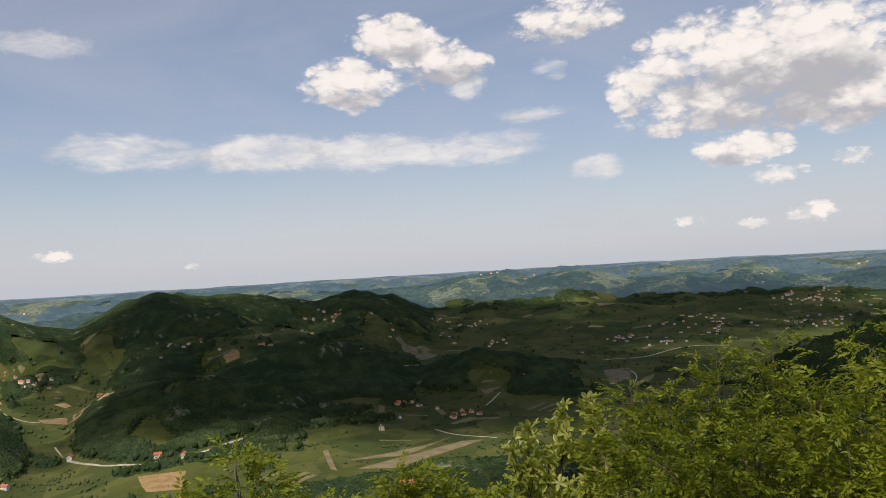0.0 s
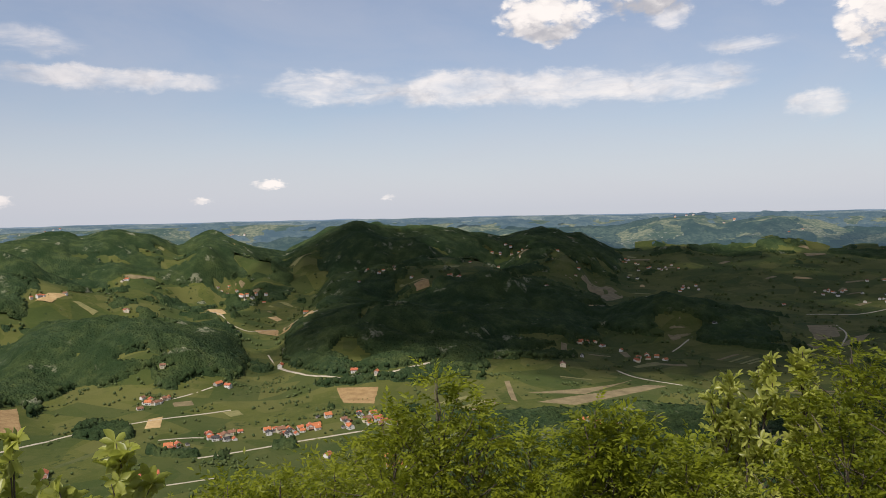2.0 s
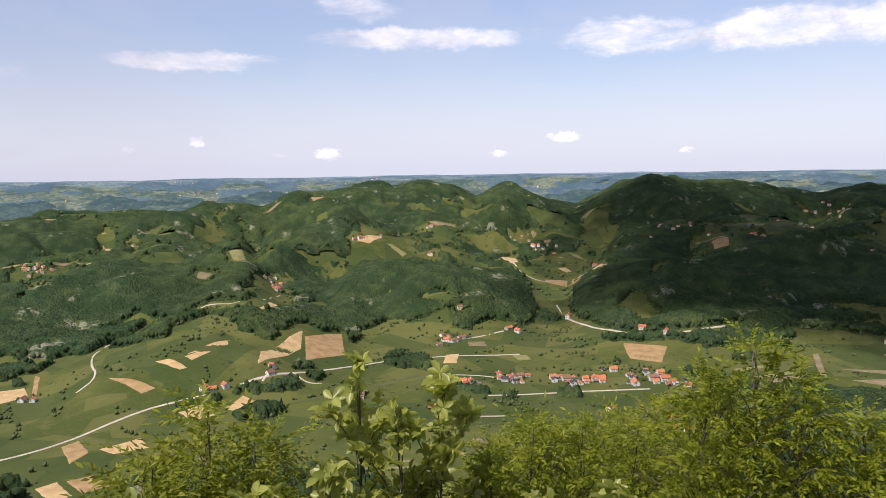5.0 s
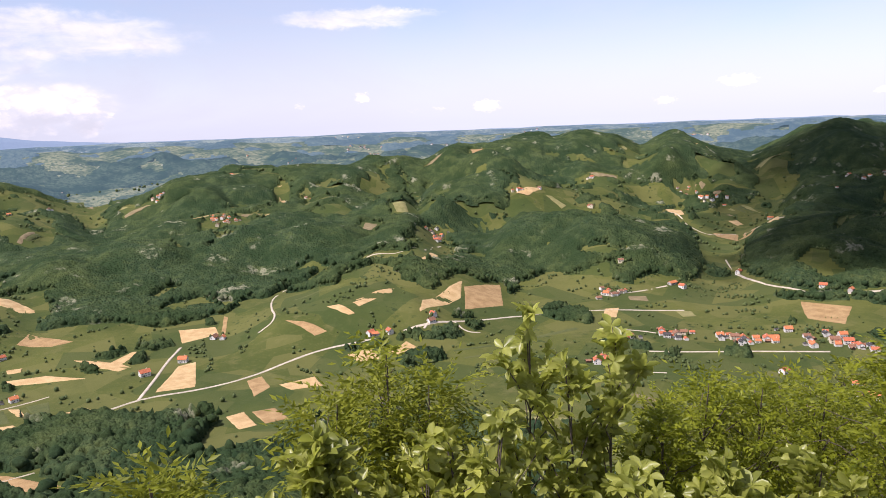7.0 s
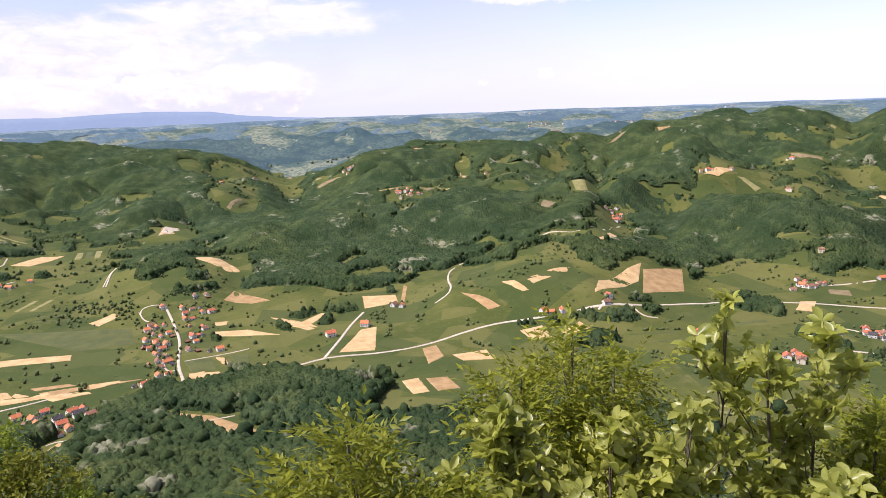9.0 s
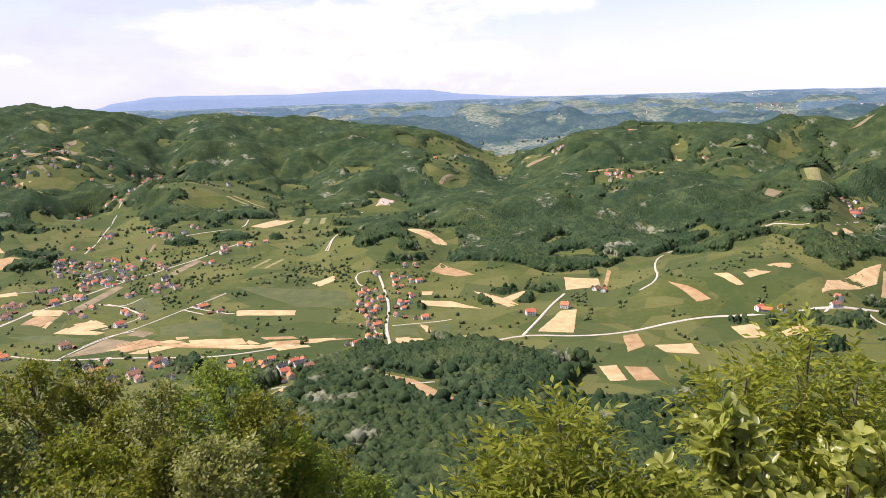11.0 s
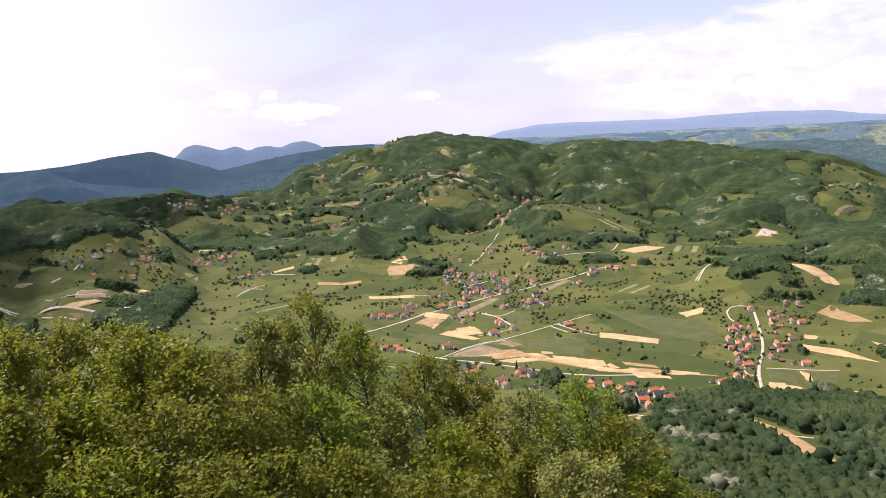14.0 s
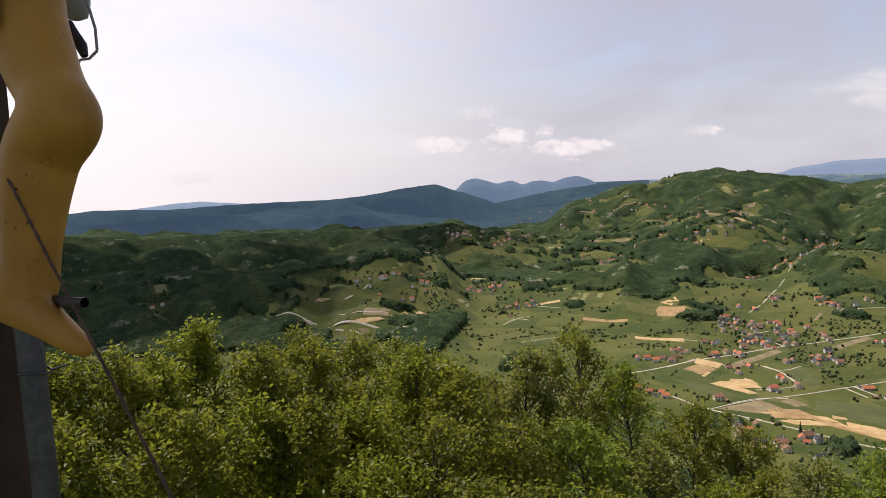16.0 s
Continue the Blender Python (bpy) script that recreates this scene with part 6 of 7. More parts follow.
# ---- trees round the lookout: bearing, angle of the top, distance, half width, depth of crown ----
THICKET_A = [
    (-18.7, -7.3, 4.6, 0.42, 1.5), (-22.2, -6.2, 4.6, 0.42, 1.6), (-24.8, -8.7, 4.3, 0.45, 1.5), (-27.3, -8.5, 4.6, 0.4, 1.4), (-30.1, -4.1, 3.9, 0.4, 1.6),
    (-15.5, -10.1, 4.9, 0.45, 1.3), (-12.9, -9.4, 5.1, 0.42, 1.3), (-20.9, -11.2, 4.1, 0.5, 1.2), (-16.5, -12.9, 4.2, 0.5, 1.2), (-26.0, -11.9, 3.9, 0.5, 1.2),
    (-12.0, -13.3, 4.4, 0.5, 1.0), (-30.2, -10.3, 3.7, 0.4, 1.0), (15.3, -12.1, 4.1, 0.45, 1.2), (18.2, -14.6, 4.1, 0.38, 1.0), (12.2, -14.4, 4.2, 0.42, 1.0),
    (22.9, -18.3, 4.6, 0.5, 1.0), (30.5, -18.6, 4.6, 0.5, 0.9), (26.9, -18.6, 4.8, 0.5, 0.9), (8.6, -16.3, 4.3, 0.45, 1.0), (4.0, -14.1, 3.5, 0.2, 0.9),
]
THICKET_B = [
    (1.6, -14.7, 3.5, 0.2, 0.9), (-2.5, -16.2, 3.9, 0.35, 1.0), (4.1, -18.4, 3.9, 0.45, 0.8), (-2.2, -17.2, 3.7, 0.4, 0.8), (33.7, -21.1, 4.2, 0.3, 0.7),
]
THICKET = THICKET_A + THICKET_B
SILVERY = [
    (-8.1, -10.3, 5.2, 0.3, 1.1), (-10.1, -9.9, 5.2, 0.25, 1.1), (-5.5, -11.7, 5.0, 0.28, 1.0), (-6.8, -14.0, 4.8, 0.35, 0.8),
]
BROADLEAF = [
    (43.4, -13.6, 3.9, 0.34, 1.3), (37.4, -14.8, 3.9, 0.33, 1.2), (40.8, -17.3, 3.8, 0.45, 1.2), (51.3, -22.6, 3.5, 0.42, 0.8), (45.6, -21.1, 3.6, 0.4, 0.9),
    (29.7, -22.9, 3.7, 0.35, 0.7), (23.4, -22.6, 3.8, 0.4, 0.7), (49.8, -22.6, 3.6, 0.4, 0.9), (59.4, -21.7, 3.4, 0.2, 0.4), (57.0, -24.7, 3.4, 0.3, 0.6),
    (36.6, -25.0, 3.4, 0.45, 0.6),
]
ROWAN = [
    (54.1, -16.5, 3.9, 0.42, 1.1), (58.0, -19.6, 3.9, 0.36, 0.9), (51.1, -18.8, 4.0, 0.36, 0.9), (71.2, -22.5, 3.4, 0.19, 0.9), (75.7, -26.1, 3.4, 0.2, 0.7),
    (64.1, -27.6, 3.5, 0.28, 0.6), (29.8, -18.5, 6.0, 0.55, 1.2), (25.5, -18.6, 6.1, 0.55, 1.2), (21.4, -17.4, 6.2, 0.6, 1.2), (18.5, -17.0, 6.0, 0.55, 1.2),
    (32.7, -20.4, 6.0, 0.45, 1.0), (69.1, -27.3, 3.3, 0.22, 0.6),
]
FAR_A = [
    (118.9, -11.7, 21, 2.0, 5), (122.3, -13.0, 21, 1.5, 4), (115.4, -14.3, 22, 1.4, 4), (135.9, -11.3, 20, 1.9, 4.5), (139.1, -11.7, 18, 1.6, 4),
    (131.2, -12.5, 18, 1.5, 4), (127.9, -14.7, 17, 1.5, 4), (125.4, -14.8, 22, 1.6, 4), (110.4, -16.7, 23, 1.7, 4.5), (106.8, -18.3, 23, 1.5, 4),
    (101.8, -20.0, 20, 1.5, 4), (98.0, -19.0, 19, 1.7, 4.5), (95.0, -21.8, 18, 1.5, 3.5), (92.4, -24.8, 18, 1.4, 3), (147.6, -9.3, 18, 1.1, 4),
    (152.9, -10.9, 15, 1.5, 4), (140.2, -10.7, 20, 1.5, 4), (132.8, -12.1, 22, 1.6, 4), (156.7, -10.8, 15, 1.2, 4), (113.5, -19.8, 20, 1.6, 3.5),
]
FAR_B = [
    (118.8, -18.5, 17, 2.0, 3.5), (124.1, -18.7, 16, 1.8, 3.5), (129.9, -18.2, 15, 1.7, 3.5), (135.4, -16.4, 15, 1.7, 3.5), (139.6, -15.9, 14, 1.5, 3.5),
    (108.2, -22.3, 18, 1.7, 3.5), (102.2, -24.1, 17, 1.6, 3), (116.5, -23.3, 15, 1.7, 3), (126.2, -22.5, 13, 1.5, 3), (134.9, -20.8, 13, 1.5, 3),
    (90.7, -25.9, 21, 1.6, 3), (87.2, -28.5, 20, 1.5, 2.5), (110.2, -25.5, 14, 1.5, 2.5), (150.0, -15.5, 13, 1.4, 3), (156.8, -15.2, 12, 1.1, 3),
    (143.9, -15.4, 14, 1.5, 3.2), (136.7, -17.8, 15, 1.6, 3.2), (98.6, -24.5, 15, 1.3, 2.6), (150.5, -11.4, 16, 1.2, 3.5), (143.3, -11.9, 17, 1.3, 3.5),
]
FAR_C = [
    (128.9, -14.0, 19, 1.4, 3.5), (104.9, -21.2, 21, 1.5, 3.5),
]
FAR = FAR_A + FAR_B + FAR_C


def leaf_blade(length, width, fold=0.34):
    """One oval leaf along +x, folded along its rib and curled down at the tip."""
    cuts = ((0.22, 0.30), (0.52, 0.50), (0.82, 0.34))
    v = [(0, 0, 0)]
    for u, w in cuts:
        v += [(u, -w, fold * w * 2 - 0.1 * u * u), (u, 0, -0.16 * u * u), (u, w, fold * w * 2 - 0.1 * u * u)]
    v = np.array(v + [(1, 0, -0.2)], float) * (length, width, width)
    f = [(0, 1, 2), (0, 2, 3)]
    for k in range(2):
        i = 1 + 3 * k
        f += [(i, i + 3, i + 1), (i + 1, i + 3, i + 4), (i + 1, i + 4, i + 2), (i + 2, i + 4, i + 5)]
    return v, np.array(f + [(7, 10, 8), (8, 10, 9)])


def small_blade(length, width):
    v = np.array([(0, 0, 0), (0.45, -0.5, 0.15), (1, 0, -0.1), (0.45, 0.5, 0.15)], float) * (length, width, width)
    return v, np.array([(0, 1, 2), (0, 2, 3)])


def spin(rx, ry, rz):
    return np.array(Euler((rx, ry, rz)).to_matrix())


def joined(pieces):
    verts, faces, n = [], [], 0
    for v, f in pieces:
        verts.append(v), faces.append(f + n)
        n += len(v)
    return np.concatenate(verts), np.concatenate(faces)


def pinnate(pairs, length, leaflet, droop, rng, broad=0.42):
    """A feathered leaf: leaflets in uneven pairs along a drooping stalk."""
    out = []
    for i in range(pairs):
        u = 0.25 + 0.75 * i / pairs
        for side in (-1, 1):
            k = leaflet * (1 - 0.25 * abs(u - 0.6)) * rng.uniform(0.75, 1.15)
            v, f = small_blade(k, k * broad)
            tilt = spin(rng.uniform(-0.5, 0.5), rng.uniform(0.0, 0.8), side * rng.uniform(0.75, 1.3))
            out.append((v @ tilt.T + (u * length + rng.normal(0, 0.003), 0, -droop * u * u * length), f))
    v, f = small_blade(leaflet, leaflet * broad)
    out.append((v @ spin(0, 0.8, 0).T + (length, 0, -droop * length), f))
    return joined(out)


def rosette(count, length, width, rng):
    out = []
    for i in range(count):
        v, f = leaf_blade(length * rng.uniform(0.7, 1.1), width * rng.uniform(0.8, 1.1))
        out.append((v @ spin(rng.uniform(-0.3, 0.3), -rng.uniform(-0.25, 0.5), 6.28 * i / count + rng.uniform(-0.4, 0.4)).T, f))
    return joined(out)


def spray(count, length, spread, rng):
    out = []
    for i in range(count):
        v, f = small_blade(length * rng.uniform(0.7, 1.2), length * 0.55)
        out.append((v @ spin(rng.uniform(-0.9, 0.9), rng.uniform(-0.6, 0.8), rng.uniform(0, 6.28)).T + rng.normal(0, spread, 3) * (1, 1, 0.6), f))
    return joined(out)


def strew(templates, places, ways, sizes, rng):
    """Copies of leaf templates: at each place, its x axis turned to a way."""
    verts, faces, n = [], [], 0
    kind = rng.integers(0, len(templates), len(places))
    x = ways / np.linalg.norm(ways, axis=1, keepdims=True)
    side = np.cross(np.array([0, 0, 1.0])[None] + rng.normal(0, 0.35, x.shape), x)
    side /= np.linalg.norm(side, axis=1, keepdims=True) + 1e-9
    up = np.cross(x, side)
    for k, (v, f) in enumerate(templates):
        i = np.where(kind == k)[0]
        w = v[None] * sizes[i, None, None]
        w = places[i, None] + w[..., :1] * x[i, None] + w[..., 1:2] * side[i, None] + w[..., 2:] * up[i, None]
        verts.append(w.reshape(-1, 3))
        faces.append((f[None] + (n + np.arange(len(i)) * len(v))[:, None, None]).reshape(-1, 3))
        n += len(i) * len(v)
    return np.concatenate(verts), np.concatenate(faces)


def stem(points, radii, sides=5):
    """A tapered, bent stem through places."""
    p, out = np.asarray(points, float), []
    d = np.gradient(p, axis=0)
    for c, t, r in zip(p, d, radii):
        t = t / (np.linalg.norm(t) + 1e-9)
        a = np.cross(t, (0.3, 0.9, 0.2))
        a /= np.linalg.norm(a) + 1e-9
        b = np.cross(t, a)
        out.append([c + r * (math.cos(6.2832 * s / sides) * a + math.sin(6.2832 * s / sides) * b) for s in range(sides)])
    v = np.array(out).reshape(-1, 3)
    f = [(i * sides + s, i * sides + (s + 1) % sides, (i + 1) * sides + (s + 1) % sides, (i + 1) * sides + s) for i in range(len(p) - 1) for s in range(sides)]
    return v, np.array(f)


def bent(a, b, rng, sway, n=6):
    u = np.linspace(0, 1, n)[:, None]
    mid = np.cumsum(rng.normal(0, sway, (n, 3)), 0) * (u * (1 - u)) * 4
    return a * (1 - u) + b * u + mid


def tree(name, label, spec, leaves, mat, shoots, each, seed, size=1.0, rise=0.5, bare=0.3, slim=0.03, group="trees round the lookout"):
    """A tree whose crown ends at a given bearing, angle and distance from the lookout, rooted in the slope below.
    Shoots leave the stem and carry leaves along their outer part."""
    az, el, dist, half, depth = spec
    rng = np.random.default_rng(seed)
    x, y = at(az, dist * math.cos(radians(el)))
    top = np.array([x, y, EYE + dist * math.sin(radians(el))])
    fx, fy = x + rng.uniform(-0.3, 0.3) * half, y + rng.uniform(-0.3, 0.3) * half
    foot = np.array([fx, fy, float(height(fx, fy)) - 0.2])
    ob = tagged(new(name), label, "tree", group)
    ob.location = foot
    tall = top[2] - foot[2]
    axis = bent(foot, top - (0, 0, 0.05 * depth), rng, 0.05 * half + 0.01, 13)
    grid = np.linspace(0, 1, 13)
    thick = (0.0024 if dist < 9 else 0.009) * tall + 0.004
    v, f = stem(axis - foot, np.linspace(thick, 0.003 + 0.0004 * dist, 13) * (0.6 + 0.4 * min(1.0, dist / 8)), 6)
    part("trunk", mesh_of("trunk", v, f, BARK), ob)
    bulge = rng.uniform(0.45, 1.25, 24)
    places, ways, twigs = [], [], []
    for k in range(shoots):
        u = (k + rng.uniform(0, 1)) / shoots
        a = k * 2.4 + rng.uniform(-0.5, 0.5)
        wide = half * math.sqrt(max(slim, 1 - (1 - min(1.0, u * 1.5 + 0.02)) ** 2)) * bulge[int(a / 0.785) % 8 + 8 * min(2, int(u * 3))] * rng.uniform(0.5, 1.05)
        tip = top + (wide * math.cos(a), wide * math.sin(a), -depth * (0.92 * u ** 1.1 + rng.uniform(0, 0.06)))
        if k == 0:
            tip = top.copy()
        root_z = np.clip((tip[2] - foot[2] - rise * wide - 0.12 * depth) / tall, 0.02, 0.97)
        start = np.array([np.interp(root_z, grid, axis[:, i]) for i in range(3)])
        line = bent(start, tip, rng, 0.05 * wide, 7)
        line[:, 2] += np.sin(np.linspace(0, 3.14, 7)) * 0.12 * wide
        twigs.append(stem(line - foot, np.linspace(0.18 * thick + 0.001, 0.0015 + 0.0002 * dist, 7), 4 if dist < 9 else 3))
        w = np.clip(bare + (1 - bare) * rng.uniform(0, 1, each) ** 0.8, 0, 1)
        w[0] = 1.0
        spot = np.stack([np.interp(w, np.linspace(0, 1, 7), line[:, i]) for i in range(3)], 1)
        along = (tip - start) / (np.linalg.norm(tip - start) + 1e-9)
        out = rng.normal(0, 1, (each, 3))
        out -= (out @ along)[:, None] * along * 0.7
        places.append(spot + out * 0.010 * dist ** 0.6 * size), ways.append(along * 0.75 + out * 0.8 + (0, 0, 0.15))
    places, ways = np.concatenate(places), np.concatenate(ways)
    v, f = strew(leaves, places - foot, ways, size * rng.uniform(0.7, 1.2, len(places)), rng)
    part("crown", mesh_of("crown", v, f, mat), ob)
    if dist < 9:
        for v, f in twigs:
            part("limb", mesh_of("limb", v, f, BARK), ob)
    else:
        for i in range(0, len(twigs), 21):
            part("limb", mesh_of("limb", *joined(twigs[i:i + 21]), BARK), ob)
    return ob


LEAF_YELLOW = leaf_material("yellow green leaves", (0.030, 0.050, 0.004), (0.250, 0.275, 0.018), 0.42, 0.42, 0.15)
LEAF_ROWAN = leaf_material("fresh yellow green leaves", (0.075, 0.095, 0.010), (0.310, 0.325, 0.034), 0.42, 0.45, 0.15)
LEAF_BROAD = leaf_material("broad grey green leaves", (0.200, 0.225, 0.045), (0.520, 0.530, 0.120), 0.36, 0.54, 0.45)
LEAF_DEEP = leaf_material("deep green leaves", (0.022, 0.036, 0.006), (0.215, 0.215, 0.022), 0.45, 0.40, 0.15)
LEAF_DULL = leaf_material("dull olive leaves", (0.050, 0.066, 0.020), (0.320, 0.320, 0.100), 0.45, 0.44, 0.18)
LEAF_FRESH = leaf_material("fresh green leaves", (0.040, 0.080, 0.012), (0.220, 0.290, 0.030), 0.45, 0.46, 0.15)
rng = np.random.default_rng(3)
FEATHERS = [pinnate(6, 0.120, 0.036, rng.uniform(0.2, 0.9), rng, 0.42) for _ in range(7)]
DROOPING = [pinnate(6, 0.19, 0.056, rng.uniform(0.6, 1.2), rng, 0.34) for _ in range(6)]
ROSETTES = [rosette(6, 0.078, 0.042, rng) for _ in range(7)]
TUFTS = [rosette(5, 0.065, 0.030, rng) for _ in range(5)]
SPRAYS = [spray(10, 0.118, 0.13, rng) for _ in range(6)]
for k, spec in enumerate(THICKET):
    tree("locust_tree", "young tree with bright yellow-green feathered leaves", spec, FEATHERS, LEAF_YELLOW, 30, 14, 100 + k)
for k, spec in enumerate(SILVERY):
    tree("willow_shrub", "slender shrub with narrow pale green leaves", spec, TUFTS, LEAF_BROAD, 16, 13, 150 + k, rise=1.2)
for k, spec in enumerate(BROADLEAF):
    tree("whitebeam_shrub", "whitebeam shrub with broad grey-green ribbed leaves", spec, ROSETTES, LEAF_BROAD, 17, 7, 170 + k, rise=0.9, bare=0.35, slim=0.3)
for k, spec in enumerate(ROWAN):
    tree("rowan_tree", "slender rowan with drooping yellow-green feathered leaves", spec, DROOPING, LEAF_ROWAN, 22, 12, 200 + k)
for k, spec in enumerate(FAR):
    mat = (LEAF_DEEP, LEAF_DULL, LEAF_FRESH, LEAF_YELLOW, LEAF_DEEP, LEAF_FRESH)[(k * 7 + k // 3) % 6]
    if spec[0] > 124:
        mat = (LEAF_DEEP, LEAF_DEEP, LEAF_YELLOW)[k % 3]
    tree("hornbeam_tree", "dense bushy broadleaf tree on the steep slope", spec, SPRAYS, mat, 62, 12, 300 + k, bare=0.5)

# ---- the wayside cross at the lookout: statue, post, pipe, stay and lamp ----
GILT, web, coat = material("ochre painted plaster", 0.45, 0.18)
spot = place(web)
worn = web.mix(web.ramp(web.noise(spot, 5.0, 4.0), 0.35, 0.65), (0.290, 0.148, 0.024), (0.400, 0.210, 0.036))
chips = web.math("MULTIPLY", web.ramp(web.noise(spot, 75.0, 3.0, 0.6), 0.64, 0.68), web.ramp(web.noise(spot, 9.0, 2.0), 0.52, 0.60))
web.put(coat.inputs["Base Color"], web.mix(chips, worn, (0.050, 0.026, 0.014)))
bumped(web, coat, web.noise(spot, 60.0, 4.0, 0.6), 0.35, 0.002)
STEEL = plain("galvanised steel", (0.060, 0.062, 0.066), (0.12, 0.122, 0.126), 0.12, 0.45, 0.0003, metal=0.6)
IRON = plain("black iron", (0.012, 0.012, 0.013), (0.035, 0.034, 0.034), 0.1, 0.5, metal=0.3)
RUST = plain("rusty wire rope", (0.055, 0.032, 0.022), (0.12, 0.07, 0.045), 0.03, 0.7, 0.0006, metal=0.4)
PLASTIC = plain("grey plastic", (0.22, 0.23, 0.25), (0.30, 0.31, 0.33), 0.2, 0.5)
LEG = [  # place from the middle of the lookout at eye level, half width
    (-0.930, -1.881, 0.610, 0.089), (-0.923, -1.858, 0.511, 0.083), (-0.915, -1.826, 0.433, 0.080), (-0.909, -1.806, 0.361, 0.077),
    (-0.909, -1.781, 0.300, 0.077), (-0.910, -1.757, 0.251, 0.073), (-0.911, -1.725, 0.208, 0.068), (-0.908, -1.699, 0.175, 0.075),
    (-0.910, -1.693, 0.153, 0.080), (-0.903, -1.716, 0.130, 0.080), (-0.896, -1.752, 0.098, 0.076), (-0.886, -1.758, 0.063, 0.074),
    (-0.876, -1.763, 0.011, 0.069), (-0.869, -1.765, -0.040, 0.063), (-0.862, -1.766, -0.091, 0.058), (-0.856, -1.766, -0.137, 0.056),
    (-0.848, -1.771, -0.177, 0.062), (-0.838, -1.779, -0.205, 0.058),
]
FOOT = [
    (-0.803, -1.874, -0.185, 0.031), (-0.814, -1.842, -0.197, 0.042), (-0.826, -1.793, -0.208, 0.048), (-0.838, -1.744, -0.224, 0.045),
    (-0.847, -1.698, -0.242, 0.038), (-0.853, -1.655, -0.261, 0.032), (-0.858, -1.615, -0.276, 0.027), (-0.865, -1.589, -0.288, 0.022),
    (-0.867, -1.569, -0.294, 0.014), (-0.871, -1.563, -0.299, 0.005),
]


def limb_shape(rows, sides=20, fine=6):
    """A smooth rounded form through places with half widths."""
    rows = np.array(rows)
    t, s = np.arange(len(rows)), np.linspace(0, len(rows) - 1, (len(rows) - 1) * fine + 1)
    p = np.stack([np.interp(s, t, rows[:, i]) for i in range(4)], 1)
    for _ in range(6):
        p[1:-1] = 0.25 * p[:-2] + 0.5 * p[1:-1] + 0.25 * p[2:]
    v, f = stem(p[:, :3], p[:, 3], sides)
    ends = np.stack([p[0, :3], p[-1, :3]])
    n = len(v)
    caps = [(n, (i + 1) % sides, i, i) for i in range(sides)] + [(n + 1, n - sides + i, n - sides + (i + 1) % sides, n - sides + (i + 1) % sides) for i in range(sides)]
    return np.concatenate([v, ends]), np.concatenate([f, np.array(caps)])


def to_bmesh_mesh(name, pieces, mat):
    """Joins rounded pieces into one closed smooth skin."""
    bm = bmesh.new()
    for v, f in pieces:
        made_verts = [bm.verts.new(q) for q in v]
        for q in f:
            ids = list(dict.fromkeys(int(i) for i in q))
            bm.faces.new([made_verts[i] for i in ids])
    bmesh.ops.recalc_face_normals(bm, faces=bm.faces)
    me = bpy.data.meshes.new(name)
    bm.to_mesh(me)
    bm.free()
    me.materials.append(mat)
    me.polygons.foreach_set("use_smooth", np.full(len(me.polygons), True))
    return me


eye_level = Vector((0, 0, EYE))
statue = new("statue", to_bmesh_mesh("statue", [limb_shape(LEG), limb_shape(FOOT)], GILT))
skin = statue.modifiers.new("skin", "REMESH")
skin.mode, skin.voxel_size, skin.use_smooth_shade = "VOXEL", 0.006, True
soften = statue.modifiers.new("soften", "SMOOTH")
soften.factor, soften.iterations = 0.5, 6
statue.location = eye_level
tagged(statue, "ochre painted plaster statue leg fixed to a wayside cross", "statue")


def tube(name, points, radius, mat, parent, sides=12, label=""):
    n = len(points)
    v, f = stem(points, [radius] * n, sides)
    return part(name, mesh_of(name, v, f, mat), parent, label)


ground_drop = float(height(-0.9, -2.1)) - EYE
cross = tagged(new("wayside_cross"), "dark timber wayside cross standing on the knoll", "cross")
cross.location = (-0.886, -2.265, EYE + ground_drop)
post = box_mesh("post", -0.11, 0.11, -0.09, 0.09, -0.3, -ground_drop + 2.6, TIMBER)
part("post", post, cross).rotation_euler = (0, 0, radians(-55))
beam = part("beam", box_mesh("beam", -0.9, 0.9, -0.08, 0.08, -ground_drop + 1.75, -ground_drop + 1.95, TIMBER), cross)
beam.rotation_euler = (0, 0, radians(-55))
nail = part("nail", mesh_of("nail", *stem([(0.0, 0.0, 0.0), (0.05, 0.48, 0.0), (0.066, 0.585, 0.0), (0.058, 0.630, 0.004)], [0.008, 0.008, 0.014, 0.010], 8), IRON), cross, "black iron foot nail")
nail.location = (-0.044, 0.055, -ground_drop - 0.207)

pipe = tagged(new("steel_pipe"), "grey galvanised steel pipe standing beside the cross", "pipe")
pipe.location = (-0.941, -2.010, EYE + ground_drop)
tube("tube", [(0, 0, -0.2), (0, 0, -ground_drop - 1.5), (0.004, 0.012, -ground_drop - 0.7), (0.0, -0.02, -ground_drop - 0.22)], 0.030, STEEL, pipe, 18)
ring = [(0.036 * math.cos(a), 0.036 * math.sin(a), -ground_drop - 0.41 + 0.003 * math.sin(2 * a)) for a in np.linspace(0, 6.28, 20)]
tube("wire_tie", ring, 0.003, STEEL, pipe, 6, "pale wire tied round the pipe")
part("bracket", box_mesh("bracket", 0.108, 0.130, 0.229, 0.257, -ground_drop + 0.338, -ground_drop + 0.450, PLASTIC), pipe, "grey bracket holding the statue")
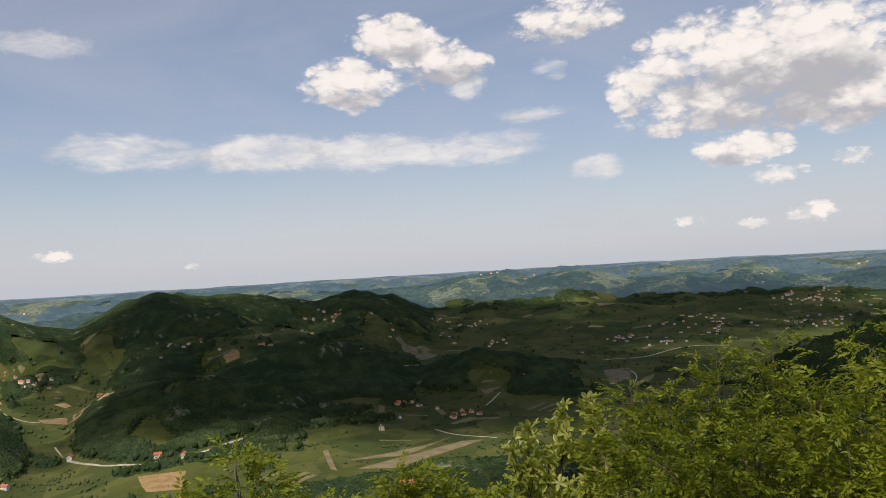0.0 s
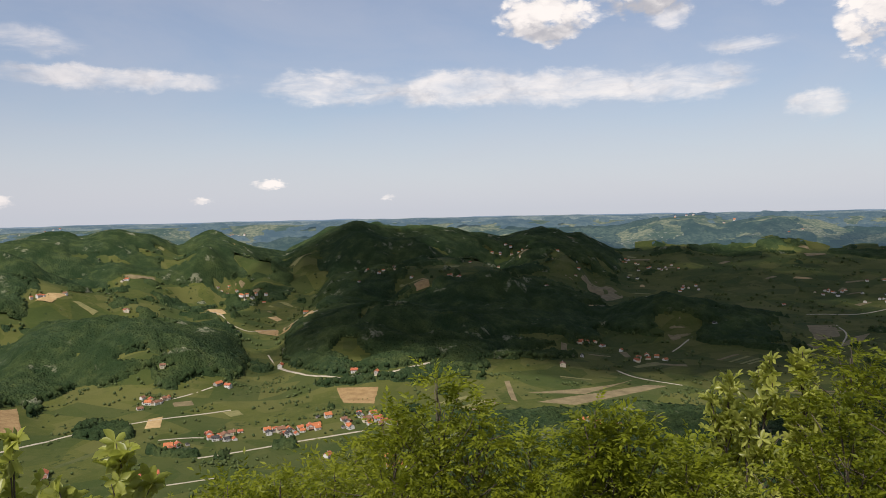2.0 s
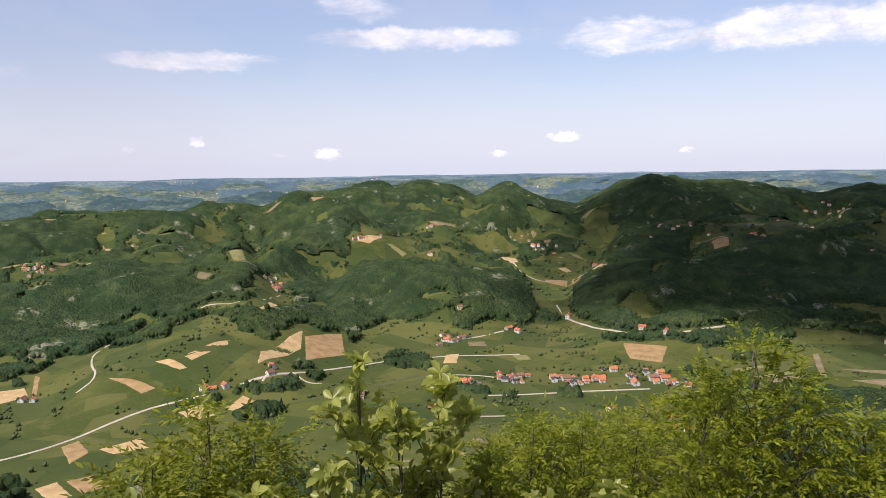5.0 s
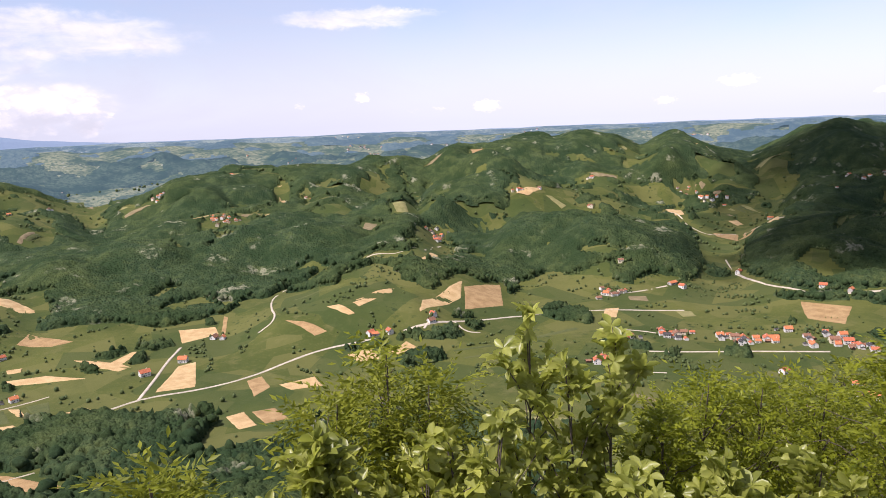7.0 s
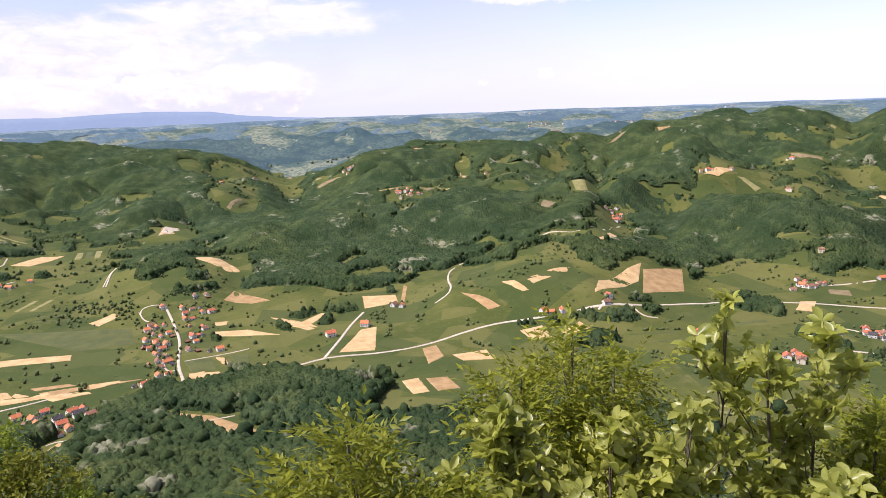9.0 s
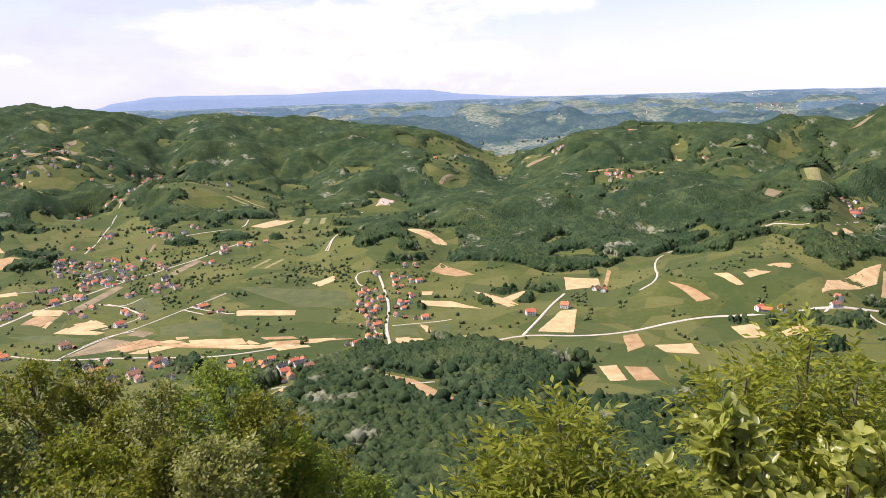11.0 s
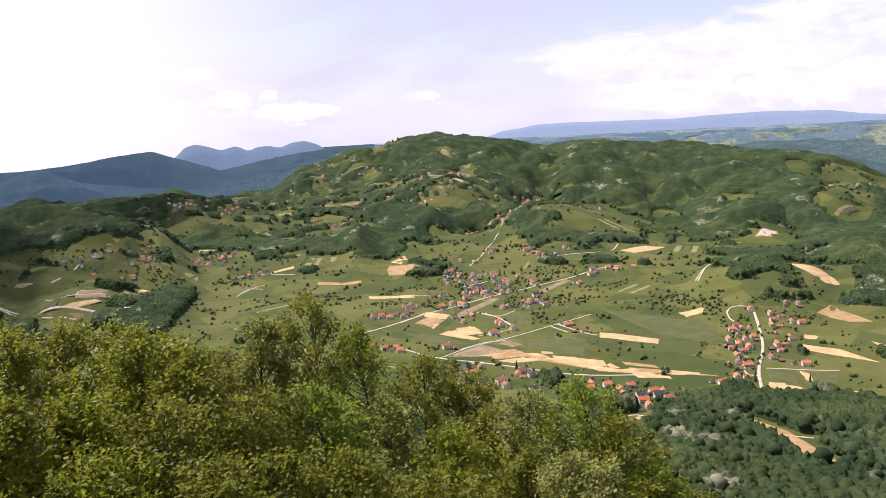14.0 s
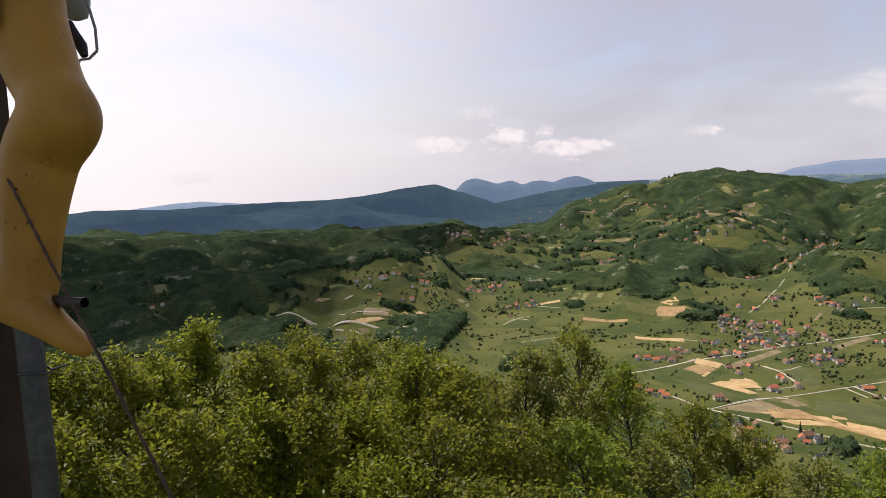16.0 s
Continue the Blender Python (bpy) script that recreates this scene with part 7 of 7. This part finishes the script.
tube("wire_end", [(-0.03, 0.02, -ground_drop - 0.41), (-0.045, 0.05, -ground_drop - 0.40), (-0.05, 0.07, -ground_drop - 0.395)], 0.0025, STEEL, pipe, 6)

stay = tagged(new("wire_stay"), "rusty twisted wire rope stay running past the statue", "wire rope")
upper, lower = np.array((-0.824, -2.318, 0.616)), np.array((-0.814, -1.394, -0.301))
way = lower - upper
reach = 7.2
steps = np.linspace(0, 1, 260)[:, None]
core = upper + way * steps * reach
side_a = np.cross(way, (1, 0, 0)) / np.linalg.norm(np.cross(way, (1, 0, 0)))
side_b = np.cross(way, side_a) / np.linalg.norm(np.cross(way, side_a))
for k in range(3):
    a = steps * reach * 90 + k * 2.094
    strand = core + 0.0019 * (np.cos(a) * side_a + np.sin(a) * side_b)
    tube("strand", strand + np.array((0, 0, EYE)), 0.0022, RUST, stay, 5)

lamp = tagged(new("floodlight"), "small dark floodlight with a looped grey cable", "lamp")
lamp.location = (-1.063, -1.914, EYE + 0.44)
body = [(0.0, 0.0, -0.035), (0.0, 0.0, -0.03), (0.002, 0.004, 0.0), (0.004, 0.008, 0.03), (0.006, 0.012, 0.06)]
v, f = stem(body, [0.012, 0.026, 0.034, 0.036, 0.030], 16)
part("housing", mesh_of("housing", v, f, PLASTIC), lamp)
v, f = stem([(0.10, -0.27, 0.03), (0.06, -0.16, 0.035), (0.0, 0.0, 0.02)], [0.009, 0.009, 0.009], 8)
part("arm", mesh_of("arm", v, f, IRON), lamp)
v, f = stem([(0.03, 0.03, -0.05), (0.033, 0.048, -0.075), (0.025, 0.065, -0.105), (0.022, 0.072, -0.13)], [0.008, 0.013, 0.014, 0.008], 8)
part("clamp", mesh_of("clamp", v, f, IRON), lamp, "black clamp holding the cable")
loop = np.array([(0.008, 0.070, 0.10), (0.008, 0.072, 0.0), (0.001, 0.088, -0.068), (0.003, 0.093, -0.118), (0.016, 0.080, -0.135), (0.029, 0.064, -0.137), (0.033, 0.06, -0.145)])
tube("cable", np.stack([np.interp(np.linspace(0, 6, 40), np.arange(7), loop[:, i]) for i in range(3)], 1), 0.0032, PLASTIC, lamp, 6, "looped grey cable")
